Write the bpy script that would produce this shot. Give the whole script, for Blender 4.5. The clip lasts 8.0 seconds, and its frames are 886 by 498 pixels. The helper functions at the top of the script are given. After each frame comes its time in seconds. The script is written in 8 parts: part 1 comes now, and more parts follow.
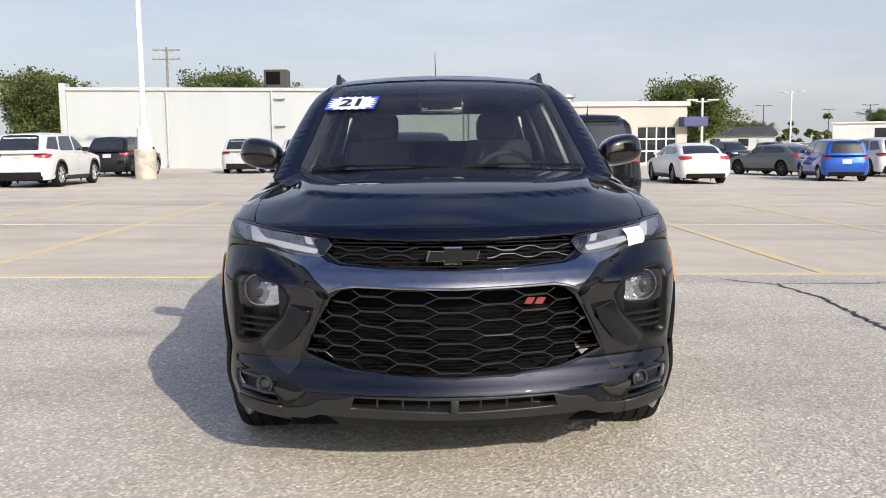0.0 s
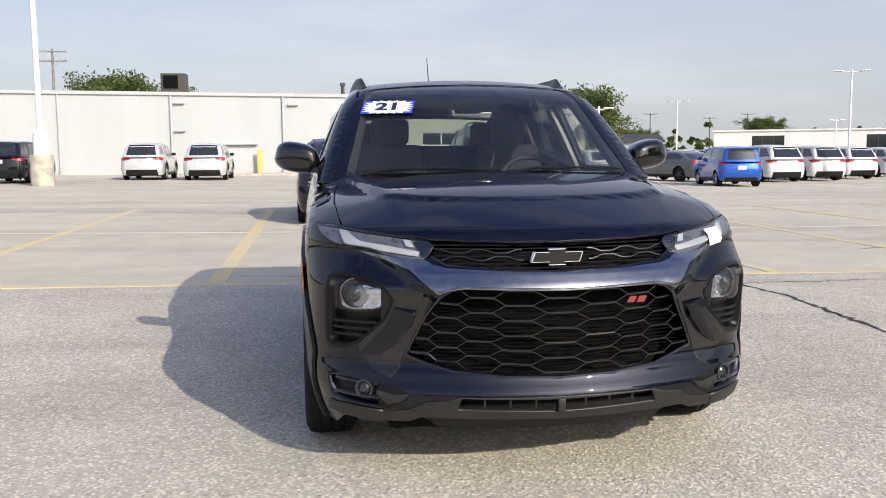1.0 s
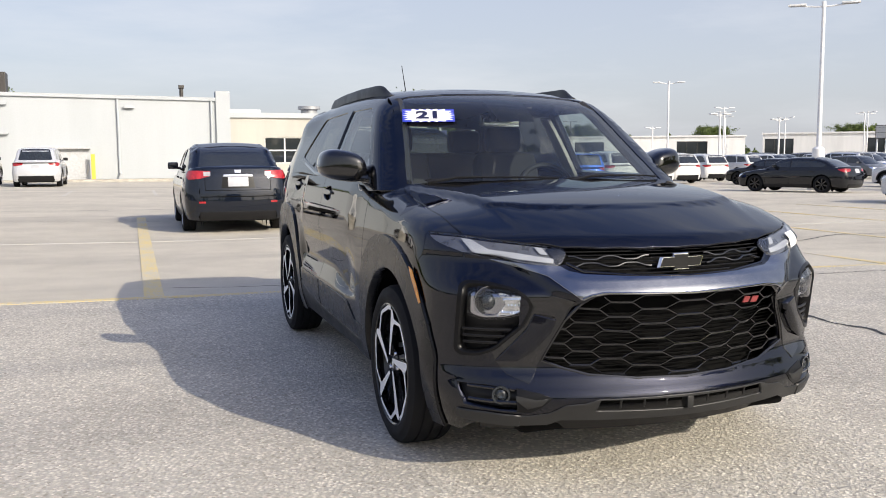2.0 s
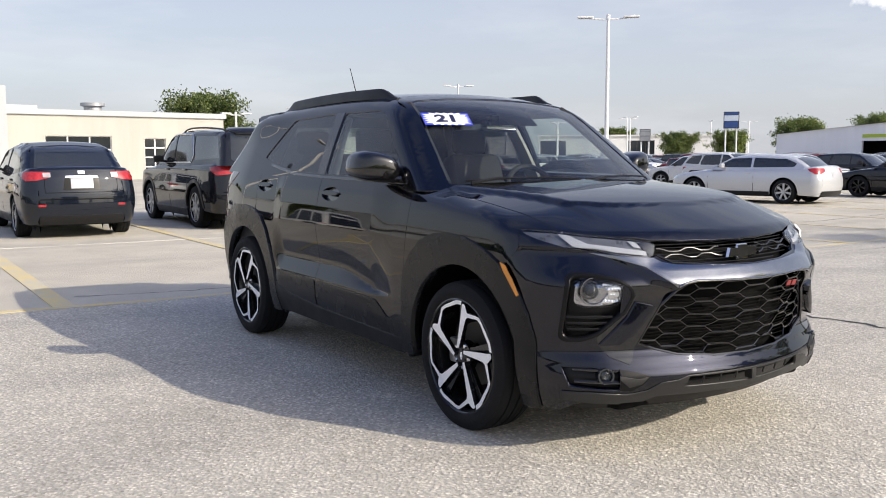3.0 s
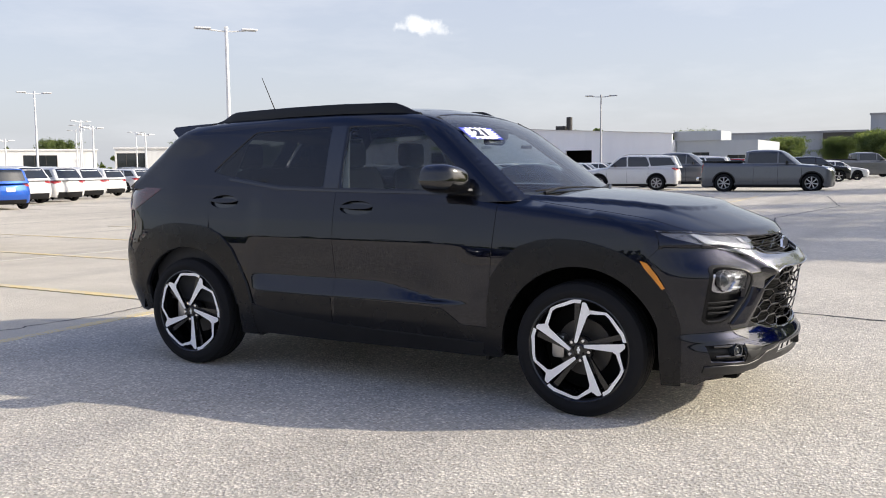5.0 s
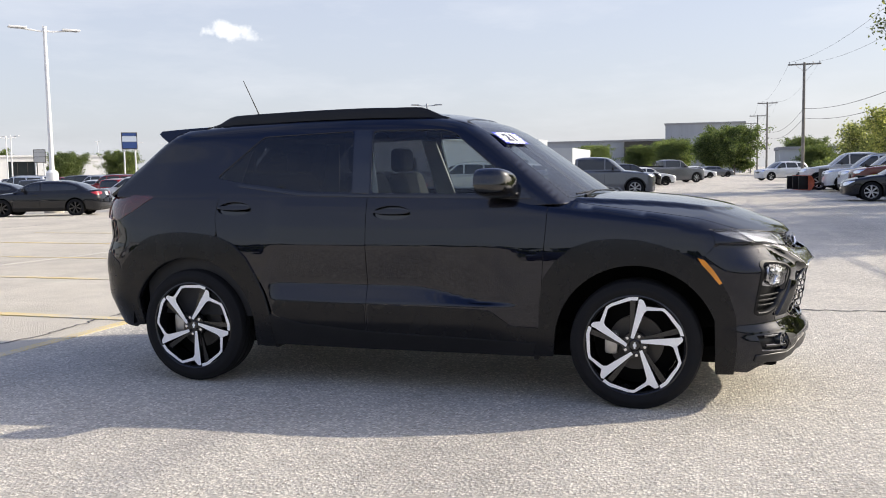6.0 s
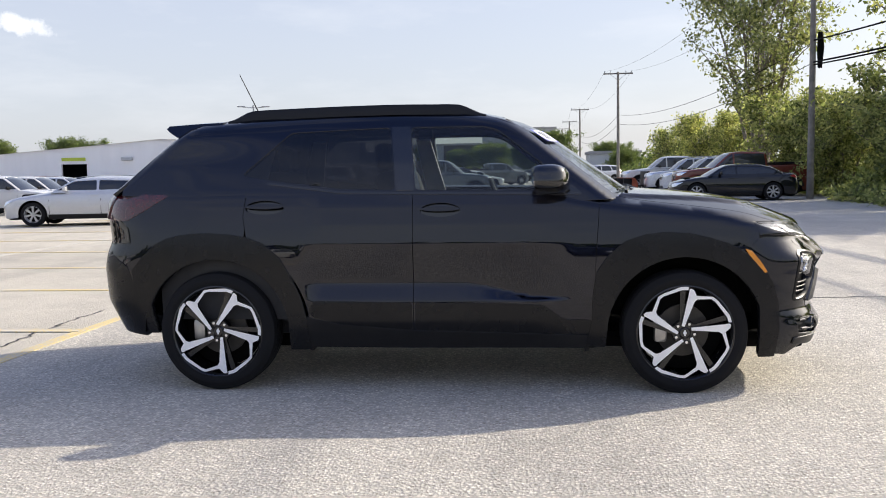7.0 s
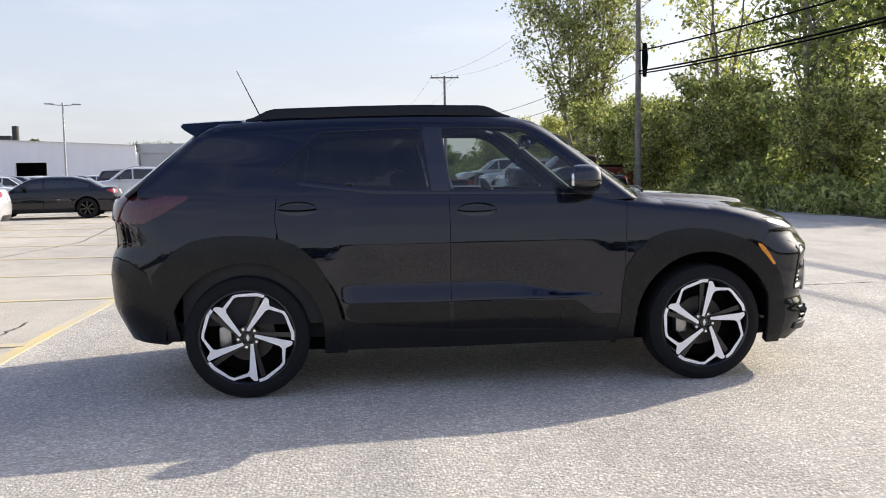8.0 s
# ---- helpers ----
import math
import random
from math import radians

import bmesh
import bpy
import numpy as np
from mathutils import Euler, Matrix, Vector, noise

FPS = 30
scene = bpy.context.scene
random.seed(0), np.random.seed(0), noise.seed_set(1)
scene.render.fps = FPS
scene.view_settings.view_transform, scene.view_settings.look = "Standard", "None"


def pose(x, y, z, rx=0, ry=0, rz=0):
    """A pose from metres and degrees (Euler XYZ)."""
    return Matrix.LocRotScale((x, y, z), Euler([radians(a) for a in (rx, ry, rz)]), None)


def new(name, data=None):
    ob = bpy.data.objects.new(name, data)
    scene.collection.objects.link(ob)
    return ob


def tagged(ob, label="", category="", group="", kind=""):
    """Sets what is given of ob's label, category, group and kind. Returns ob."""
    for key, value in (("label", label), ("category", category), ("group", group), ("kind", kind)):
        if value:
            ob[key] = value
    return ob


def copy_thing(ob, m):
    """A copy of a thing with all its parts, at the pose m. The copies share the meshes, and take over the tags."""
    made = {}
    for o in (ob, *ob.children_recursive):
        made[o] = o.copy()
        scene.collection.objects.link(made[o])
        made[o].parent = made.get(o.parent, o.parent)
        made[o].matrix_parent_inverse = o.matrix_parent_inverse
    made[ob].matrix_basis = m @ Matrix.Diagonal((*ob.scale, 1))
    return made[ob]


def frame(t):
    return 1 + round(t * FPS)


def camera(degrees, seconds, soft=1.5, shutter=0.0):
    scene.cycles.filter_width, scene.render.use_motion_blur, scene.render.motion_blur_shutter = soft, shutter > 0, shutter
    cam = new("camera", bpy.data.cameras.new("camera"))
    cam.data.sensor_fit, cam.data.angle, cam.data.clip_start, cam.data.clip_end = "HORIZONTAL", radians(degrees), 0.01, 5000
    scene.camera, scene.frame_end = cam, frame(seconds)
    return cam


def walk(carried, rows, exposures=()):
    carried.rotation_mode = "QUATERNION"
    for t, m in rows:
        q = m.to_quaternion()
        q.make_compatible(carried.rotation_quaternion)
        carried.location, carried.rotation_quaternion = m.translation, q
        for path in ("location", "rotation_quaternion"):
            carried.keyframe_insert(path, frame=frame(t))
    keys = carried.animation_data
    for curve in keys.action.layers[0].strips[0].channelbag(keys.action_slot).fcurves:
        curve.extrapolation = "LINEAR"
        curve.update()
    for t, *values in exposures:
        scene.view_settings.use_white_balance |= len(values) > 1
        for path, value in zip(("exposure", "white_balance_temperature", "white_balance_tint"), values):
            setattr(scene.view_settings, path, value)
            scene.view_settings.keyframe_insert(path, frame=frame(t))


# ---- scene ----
from mathutils.geometry import delaunay_2d_cdt

# Path: the rows are in units of the walk's length, in the frame of the first eye.
cam = camera(53.4, 8.0, soft=1.0)
METRES, EYE, TILT, LEAN, TURN = 9.477, 1.215, 0.2, 0.4, -1.3
ROWS = [
    (0.0, 0.0, 0.0, 0.0, -0.02, -6.82, 0.21),
    (0.5, -0.0325, 0.0002, 0.0003, -2.89, -6.6, 0.14),
    (1.0, -0.0784, 0.0008, -0.0011, -6.98, -6.42, 0.07),
    (1.5, -0.1341, 0.0053, -0.0009, -12.12, -6.25, -0.03),
    (2.0, -0.1928, 0.0215, 0.0006, -18.1, -6.09, -0.1),
    (3.5, -0.3804, 0.0874, 0.001, -39.58, -5.98, -0.32),
    (4.0, -0.4315, 0.131, 0.0017, -46.69, -5.85, -0.19),
    (4.5, -0.4821, 0.1815, 0.0016, -53.32, -5.54, -0.0),
    (6.0, -0.5789, 0.3534, -0.0006, -71.54, -4.75, 0.54),
    (6.5, -0.5998, 0.4191, -0.0013, -77.48, -4.67, 0.62),
    (7.0, -0.6091, 0.4865, -0.0032, -83.44, -4.64, 0.67),
    (7.5, -0.6168, 0.5533, -0.002, -89.37, -4.67, 0.7),
    (8.0, -0.6156, 0.6176, -0.0029, -95.42, -4.65, 0.72),
]
walk(cam, [(t, pose(-0.10, -3.868, EYE, TILT, LEAN, TURN) @ pose(METRES * x, METRES * y, METRES * z, 90 + pitch, roll, yaw)) for t, x, y, z, yaw, pitch, roll in ROWS],
     exposures=((0.0, 0.36), (2.0, 0.40), (4.5, 0.51), (6.5, 0.58), (8.0, 0.64)))

# ---- world, sun and exposure ----
CLOUD = (0.850, 0.504, 0.151)
SUN = Vector((0.426, -0.778, 0.461)).normalized()
SUN_EL = math.asin(SUN.z)
SUN_AZ = math.atan2(SUN.x, SUN.y)
world = bpy.data.worlds.new("sky")
scene.world = world
world.use_nodes = True
wn, wl = world.node_tree.nodes, world.node_tree.links
wn.clear()
sky = wn.new("ShaderNodeTexSky")
sky.sky_type = "NISHITA"
sky.sun_disc = False
sky.sun_elevation, sky.sun_rotation = SUN_EL, SUN_AZ
sky.air_density, sky.dust_density, sky.ozone_density = 1.0, 2.2, 1.6
background, world_out = wn.new("ShaderNodeBackground"), wn.new("ShaderNodeOutputWorld")
background.inputs["Strength"].default_value = 0.115
# thin summer haze over the clear sky, whiter towards the horizon, and a few small fair-weather clouds
where, split = wn.new("ShaderNodeTexCoord"), wn.new("ShaderNodeSeparateXYZ")
wl.new(where.outputs["Generated"], split.inputs[0])
haze = wn.new("ShaderNodeValToRGB")
wl.new(split.outputs["Z"], haze.inputs[0])
while len(haze.color_ramp.elements) < 6:
    haze.color_ramp.elements.new(0.5)
for e, (p, c) in zip(haze.color_ramp.elements, ((0.0, (4.72, 4.86, 5.28)), (0.20, (4.22, 4.46, 5.30)), (0.42, (3.8, 4.15, 5.55)), (0.60, (2.7, 3.3, 5.6)), (0.76, (1.0, 1.6, 4.2)), (1.0, (0.7, 1.2, 3.4)))):
    e.position, e.color = p, (*c, 1)
veil = wn.new("ShaderNodeMix")
veil.data_type = "RGBA"
veil.inputs[0].default_value = 0.70
wl.new(sky.outputs[0], veil.inputs[6])
# the haze glows round the sun
near_sun, glow, glare = wn.new("ShaderNodeVectorMath"), wn.new("ShaderNodeMath"), wn.new("ShaderNodeMix")
near_sun.operation, glow.operation = "DOT_PRODUCT", "POWER"
wl.new(where.outputs["Generated"], near_sun.inputs[0])
near_sun.inputs[1].default_value = SUN
above = wn.new("ShaderNodeMath")
above.operation = "MAXIMUM"
wl.new(near_sun.outputs["Value"], above.inputs[0])
above.inputs[1].default_value = 0.0
wl.new(above.outputs[0], glow.inputs[0])
glow.inputs[1].default_value = 14.0
glare.data_type, glare.blend_type = "RGBA", "ADD"
glare.clamp_factor = True
wl.new(glow.outputs[0], glare.inputs[0])
wl.new(haze.outputs[0], glare.inputs[6])
glare.inputs[7].default_value = (40.0, 37.0, 33.0, 1)
wl.new(glare.outputs[2], veil.inputs[7])
# one small white cloud
puffs, spot, cover = wn.new("ShaderNodeTexNoise"), wn.new("ShaderNodeVectorMath"), wn.new("ShaderNodeMath")
puffs.inputs["Scale"].default_value, puffs.inputs["Detail"].default_value, puffs.inputs["Roughness"].default_value = 22.0, 6.0, 0.6
wl.new(where.outputs["Generated"], puffs.inputs["Vector"])
flat, offset = wn.new("ShaderNodeVectorMath"), wn.new("ShaderNodeVectorMath")
offset.operation, flat.operation, spot.operation = "SUBTRACT", "MULTIPLY", "LENGTH"
offset.inputs[1].default_value = CLOUD
flat.inputs[1].default_value = (1.0, 1.0, 2.4)
wl.new(where.outputs["Generated"], offset.inputs[0])
wl.new(offset.outputs[0], flat.inputs[0])
wl.new(flat.outputs[0], spot.inputs[0])
cover.operation = "MULTIPLY_ADD"
wl.new(spot.outputs["Value"], cover.inputs[0])
cover.inputs[1].default_value = -9.0
wl.new(puffs.outputs[0], cover.inputs[2])
edge = wn.new("ShaderNodeValToRGB")
wl.new(cover.outputs[0], edge.inputs[0])
edge.color_ramp.elements[0].position, edge.color_ramp.elements[0].color = 0.26, (0, 0, 0, 1)
edge.color_ramp.elements[1].position, edge.color_ramp.elements[1].color = 0.40, (0.9, 0.9, 0.9, 1)
cloud = wn.new("ShaderNodeMix")
cloud.data_type = "RGBA"
wl.new(edge.outputs[0], cloud.inputs[0])
# thin streaks of high cloud
streak_map, streaks, streak_ramp, wisps = wn.new("ShaderNodeMapping"), wn.new("ShaderNodeTexNoise"), wn.new("ShaderNodeValToRGB"), wn.new("ShaderNodeMix")
streak_map.inputs["Scale"].default_value = (1.6, 2.2, 9.0)
streak_map.inputs["Rotation"].default_value = (0.18, 0.10, 0.3)
wl.new(where.outputs["Generated"], streak_map.inputs["Vector"])
wl.new(streak_map.outputs[0], streaks.inputs["Vector"])
streaks.inputs["Scale"].default_value, streaks.inputs["Detail"].default_value, streaks.inputs["Roughness"].default_value = 1.6, 7.0, 0.62
wl.new(streaks.outputs[0], streak_ramp.inputs[0])
streak_ramp.color_ramp.elements[0].position, streak_ramp.color_ramp.elements[0].color = 0.46, (0, 0, 0, 1)
streak_ramp.color_ramp.elements[1].position, streak_ramp.color_ramp.elements[1].color = 0.78, (0.42, 0.42, 0.42, 1)
wisps.data_type = "RGBA"
wl.new(streak_ramp.outputs[0], wisps.inputs[0])
wl.new(veil.outputs[2], wisps.inputs[6])
wisps.inputs[7].default_value = (5.9, 6.0, 6.3, 1)
wl.new(wisps.outputs[2], cloud.inputs[6])
cloud.inputs[7].default_value = (7.4, 7.4, 7.4, 1)
wl.new(cloud.outputs[2], background.inputs["Color"])
wl.new(background.outputs[0], world_out.inputs["Surface"])
sun_data = bpy.data.lights.new("sun", "SUN")
sun_data.energy, sun_data.angle, sun_data.color = 3.75, radians(0.53), (1.0, 0.905, 0.765)
sun = new("sun", sun_data)
sun.rotation_euler = SUN.to_track_quat("Z", "Y").to_euler()


# ---- materials ----
def material(name):
    mat = bpy.data.materials.new(name)
    mat.use_nodes = True
    nt = mat.node_tree
    return mat, nt, nt.nodes["Principled BSDF"], nt.nodes["Material Output"]


def noise_tex(nt, scale, detail=4.0, rough=0.55, coords="Object", stretch=(1, 1, 1)):
    tc, mp, tex = nt.nodes.new("ShaderNodeTexCoord"), nt.nodes.new("ShaderNodeMapping"), nt.nodes.new("ShaderNodeTexNoise")
    mp.inputs["Scale"].default_value = stretch
    tex.inputs["Scale"].default_value, tex.inputs["Detail"].default_value, tex.inputs["Roughness"].default_value = scale, detail, rough
    nt.links.new(tc.outputs[coords], mp.inputs["Vector"])
    nt.links.new(mp.outputs[0], tex.inputs["Vector"])
    return tex


def ramp(nt, source, stops):
    node = nt.nodes.new("ShaderNodeValToRGB")
    nt.links.new(source, node.inputs[0])
    el = node.color_ramp.elements
    while len(el) < len(stops):
        el.new(0.5)
    for e, (p, c) in zip(el, stops):
        e.position, e.color = p, (*c, 1) if len(c) == 3 else c
    return node


def mix(nt, fac, a, b, kind="MIX"):
    node = nt.nodes.new("ShaderNodeMix")
    node.data_type, node.blend_type = "RGBA", kind
    for socket, value in ((node.inputs[0], fac), (node.inputs[6], a), (node.inputs[7], b)):
        if hasattr(value, "is_output"):
            nt.links.new(value, socket)
        else:
            socket.default_value = value if isinstance(value, float) else (*value, 1)
    return node.outputs[2]


def bump(nt, height, strength, distance):
    node = nt.nodes.new("ShaderNodeBump")
    node.inputs["Strength"].default_value, node.inputs["Distance"].default_value = strength, distance
    nt.links.new(height, node.inputs["Height"])
    return node.outputs[0]


def plain(name, color, rough=0.5, metal=0.0, vary=0.12, scale=9.0, bumps=0.0, coat=0.0, spec=0.5):
    """A surface with slight cloudy variation in tone and gloss."""
    mat, nt, bs, out = material(name)
    tex = noise_tex(nt, scale)
    lo, hi = [max(0, c * (1 - vary)) for c in color], [min(1, c * (1 + vary)) for c in color]
    nt.links.new(ramp(nt, tex.outputs[0], [(0.3, lo), (0.7, hi)]).outputs[0], bs.inputs["Base Color"])
    r = ramp(nt, tex.outputs[0], [(0.3, [max(0, rough * 0.85)] * 3), (0.7, [min(1, rough * 1.15)] * 3)])
    nt.links.new(r.outputs[0], bs.inputs["Roughness"])
    bs.inputs["Metallic"].default_value = metal
    bs.inputs["Coat Weight"].default_value, bs.inputs["Coat Roughness"].default_value = coat, 0.03
    bs.inputs["Specular IOR Level"].default_value = spec
    if bumps:
        fine = noise_tex(nt, scale * 30, 3)
        nt.links.new(bump(nt, fine.outputs[0], bumps, 0.002), bs.inputs["Normal"])
    return mat


def paint(name, color, metal=0.0, rough=0.35, coat=1.0):
    """Car lacquer: flakes under a clear coat, with faint road dust."""
    mat, nt, bs, out = material(name)
    flakes = noise_tex(nt, 900, 1)
    dust = noise_tex(nt, 3.0, 5)
    c = ramp(nt, flakes.outputs[0], [(0.35, [v * 0.8 for v in color]), (0.7, [v * 1.15 for v in color])])
    nt.links.new(mix(nt, ramp(nt, dust.outputs[0], [(0.5, (0, 0, 0)), (0.9, (0.003, 0.003, 0.003))]).outputs[0], c.outputs[0], (0.35, 0.32, 0.28)), bs.inputs["Base Color"])
    bs.inputs["Metallic"].default_value, bs.inputs["Roughness"].default_value = metal, rough
    bs.inputs["Specular IOR Level"].default_value = 0.0
    bs.inputs["Specular Tint"].default_value = (0.15, 0.16, 0.19, 1) if metal == 1.0 else (1, 1, 1, 1)
    bs.inputs["Coat Weight"].default_value, bs.inputs["Coat Roughness"].default_value, bs.inputs["Coat IOR"].default_value = coat, 0.022, 1.53
    return mat


def glass(name, tint, film=0.0):
    """Thin tinted window glass: clear tinted passage under a reflection that grows at a slant, with a film of dust."""
    mat, nt, bs, out = material(name)
    nt.nodes.remove(bs)
    clear, gloss, facing, mx = (nt.nodes.new("ShaderNode" + n) for n in ("BsdfTransparent", "BsdfGlossy", "LayerWeight", "MixShader"))
    clear.inputs["Color"].default_value = (*tint, 1)
    gloss.inputs["Roughness"].default_value = 0.0
    facing.inputs["Blend"].default_value = 0.5
    power, scale = nt.nodes.new("ShaderNodeMath"), nt.nodes.new("ShaderNodeMath")
    power.operation, scale.operation = "POWER", "MULTIPLY_ADD"
    nt.links.new(facing.outputs["Facing"], power.inputs[0])
    power.inputs[1].default_value = 4.0
    nt.links.new(power.outputs[0], scale.inputs[0])
    scale.inputs[1].default_value, scale.inputs[2].default_value = 0.92, 0.05
    nt.links.new(scale.outputs[0], mx.inputs[0])
    through_side = clear.outputs[0]
    if film:
        dust, blend = nt.nodes.new("ShaderNodeBsdfDiffuse"), nt.nodes.new("ShaderNodeMixShader")
        dust.inputs["Color"].default_value = (0.6, 0.6, 0.58, 1)
        spots = noise_tex(nt, 5.0, 5)
        nt.links.new(ramp(nt, spots.outputs[0], [(0.3, [film * 0.5] * 3), (0.75, [film * 1.6] * 3)]).outputs[0], blend.inputs[0])
        nt.links.new(clear.outputs[0], blend.inputs[1])
        nt.links.new(dust.outputs[0], blend.inputs[2])
        through_side = blend.outputs[0]
    nt.links.new(through_side, mx.inputs[1])
    nt.links.new(gloss.outputs[0], mx.inputs[2])
    nt.links.new(mx.outputs[0], out.inputs["Surface"])
    return mat


BLACK_PAINT = paint("black_lacquer", (0.0036, 0.0046, 0.0120), 1.0, 0.42, 1.0)
# The bumper bar's lacquer, lightened to stand in for the sky it reflects.
BAR_SHEEN_PAINT = plain("dark_grey_metallic_lacquer", (0.27, 0.275, 0.29), 0.20, 1.0, vary=0.05, scale=30, coat=0.6)
TRIM_BLACK = plain("black_lamp_trim", (0.005, 0.005, 0.0055), 0.35, spec=0.22)
GRILLE_BLACK = plain("gloss_black_grille_bars", (0.006, 0.006, 0.0065), 0.14, spec=0.9)
GLOSS_BLACK = plain("gloss_black_plastic", (0.004, 0.004, 0.0045), 0.10, coat=0.7, spec=0.5)
SATIN_BLACK = plain("satin_black_plastic", (0.011, 0.011, 0.012), 0.40, bumps=0.15, spec=0.25)
CLAD_PAINT = plain("semi_gloss_black_cladding", (0.0065, 0.0066, 0.0078), 0.26, bumps=0.03, spec=0.30)
GREY_PLASTIC = plain("dark_grey_plastic", (0.014, 0.014, 0.0138), 0.45, bumps=0.15)
# Near-black: rubber, and painted-in shade behind grilles and in gaps.
SEAM = plain("shadow_gap_rubber", (0.0035, 0.0035, 0.0035), 0.8, spec=0.1)
TYRE = plain("tyre_rubber", (0.011, 0.011, 0.012), 0.8, bumps=0.3, vary=0.25, spec=0.2)
MACHINED = plain("machined_aluminium", (0.93, 0.93, 0.94), 0.36, 0.35, vary=0.04, scale=60)
RIM_BLACK = plain("gloss_black_rim", (0.006, 0.006, 0.007), 0.25, coat=0.4)
RIM_SILVER = plain("painted_silver_rim", (0.5, 0.5, 0.51), 0.35, 0.6)
DISC = plain("dull_brake_iron", (0.07, 0.065, 0.06), 0.5, 0.7, scale=30)
STEEL = plain("brushed_steel", (0.42, 0.41, 0.40), 0.35, 0.9, scale=30)
CHROME = plain("chrome", (0.75, 0.75, 0.77), 0.08, 1.0, vary=0.03)
WINDSCREEN = glass("windscreen_glass", (0.74, 0.80, 0.78), 0.014)
DOOR_GLASS = glass("door_glass", (0.62, 0.67, 0.65), 0.012)
PRIVACY = glass("privacy_glass", (0.13, 0.135, 0.14), 0.008)
REAR_GLASS = glass("rear_glass", (0.42, 0.47, 0.43))
LENS = glass("lamp_lens", (0.92, 0.93, 0.94))
DARK_GLASS = plain("dark_car_glass", (0.02, 0.024, 0.028), 0.05, coat=0.5)
LAMP_INNER = plain("lamp_reflector", (0.80, 0.81, 0.83), 0.08, 1.0, vary=0.2, scale=40)
DARK_CHROME = plain("dark_chrome", (0.42, 0.42, 0.44), 0.12, 1.0, vary=0.03)
LAMP_GREY = plain("lamp_housing", (0.11, 0.115, 0.13), 0.30, 0.2, vary=0.3, scale=20)
TAIL_RED = plain("bright_red_tail_lamp", (0.34, 0.016, 0.020), 0.12, coat=0.7, vary=0.3, scale=25)
LAMP_WHITE = plain("lamp_light_guide", (0.36, 0.37, 0.39), 0.22)
AMBER = plain("amber_reflector", (0.75, 0.27, 0.02), 0.25, coat=0.5)
RED_LENS = plain("red_lamp_lens", (0.060, 0.006, 0.009), 0.10, coat=0.7, vary=0.3, scale=25)
RED_BADGE = plain("red_badge", (0.20, 0.035, 0.035), 0.3)
INTERIOR = plain("charcoal_trim", (0.022, 0.022, 0.024), 0.7, bumps=0.2)
SEAT_CLOTH = plain("black_seat_fabric", (0.030, 0.030, 0.033), 0.85, bumps=0.4)
HEADLINER = plain("grey_headliner", (0.13, 0.125, 0.12), 0.95)
PILLAR_TRIM = plain("light_grey_pillar_trim", (0.42, 0.41, 0.39), 0.7)
WHITE_VINYL = plain("white_vinyl", (0.82, 0.82, 0.82), 0.45, vary=0.03)
BLUE_VINYL = plain("blue_vinyl", (0.03, 0.05, 0.45), 0.45, vary=0.05)
DARK_VINYL = plain("dark_blue_vinyl", (0.01, 0.012, 0.05), 0.45, vary=0.05)
PLATE = plain("white_plate", (0.40, 0.41, 0.44), 0.4)


# ---- mesh helpers ----
def mesh_object(name, verts, faces, mats, parent=None, label="", normals=None, smooth=True, index=None):
    me = bpy.data.meshes.new(name)
    me.from_pydata([tuple(v) for v in verts], [], [tuple(f) for f in faces])
    for m in mats if isinstance(mats, (list, tuple)) else [mats]:
        me.materials.append(m)
    if index is not None:
        me.polygons.foreach_set("material_index", index)
    me.polygons.foreach_set("use_smooth", [smooth] * len(me.polygons))
    me.update()
    if normals is not None:
        me.normals_split_custom_set_from_vertices([tuple(n) for n in normals])
    ob = new(name, me)
    ob.parent = parent
    if label:
        ob["label"] = label
    return ob


def part(name, bm, mat, parent=None, label="", smooth=True, angle=35):
    me = bpy.data.meshes.new(name)
    for f in bm.faces:
        f.smooth = smooth
    for e in bm.edges:
        e.smooth = not (len(e.link_faces) == 2 and e.calc_face_angle(0) > radians(angle))
    bm.to_mesh(me)
    bm.free()
    for m in mat if isinstance(mat, (list, tuple)) else [mat]:
        me.materials.append(m)
    ob = new(name, me)
    ob.parent = parent
    if label:
        ob["label"] = label
    return ob


def thing(name, label, category, at=None, group="", kind=""):
    ob = new(name)
    if at is not None:
        ob.matrix_basis = at
    return tagged(ob, label, category, group, kind)


def add_box(bm, lo, hi, bevel=0.0, m=None, segments=2):
    lo, hi = Vector(lo), Vector(hi)
    made = bmesh.ops.create_cube(bm, size=1.0, matrix=Matrix.Translation((lo + hi) / 2) @ Matrix.Diagonal((*(hi - lo), 1)))
    vs = made["verts"]
    if bevel:
        es = list({e for v in vs for e in v.link_edges})
        r = bmesh.ops.bevel(bm, geom=es, offset=bevel, segments=segments, affect="EDGES", profile=0.6)
        vs = list({v for f in r["faces"] for v in f.verts} | {v for v in vs if v.is_valid})
    if m is not None:
        bmesh.ops.transform(bm, matrix=m, verts=vs)
    return vs


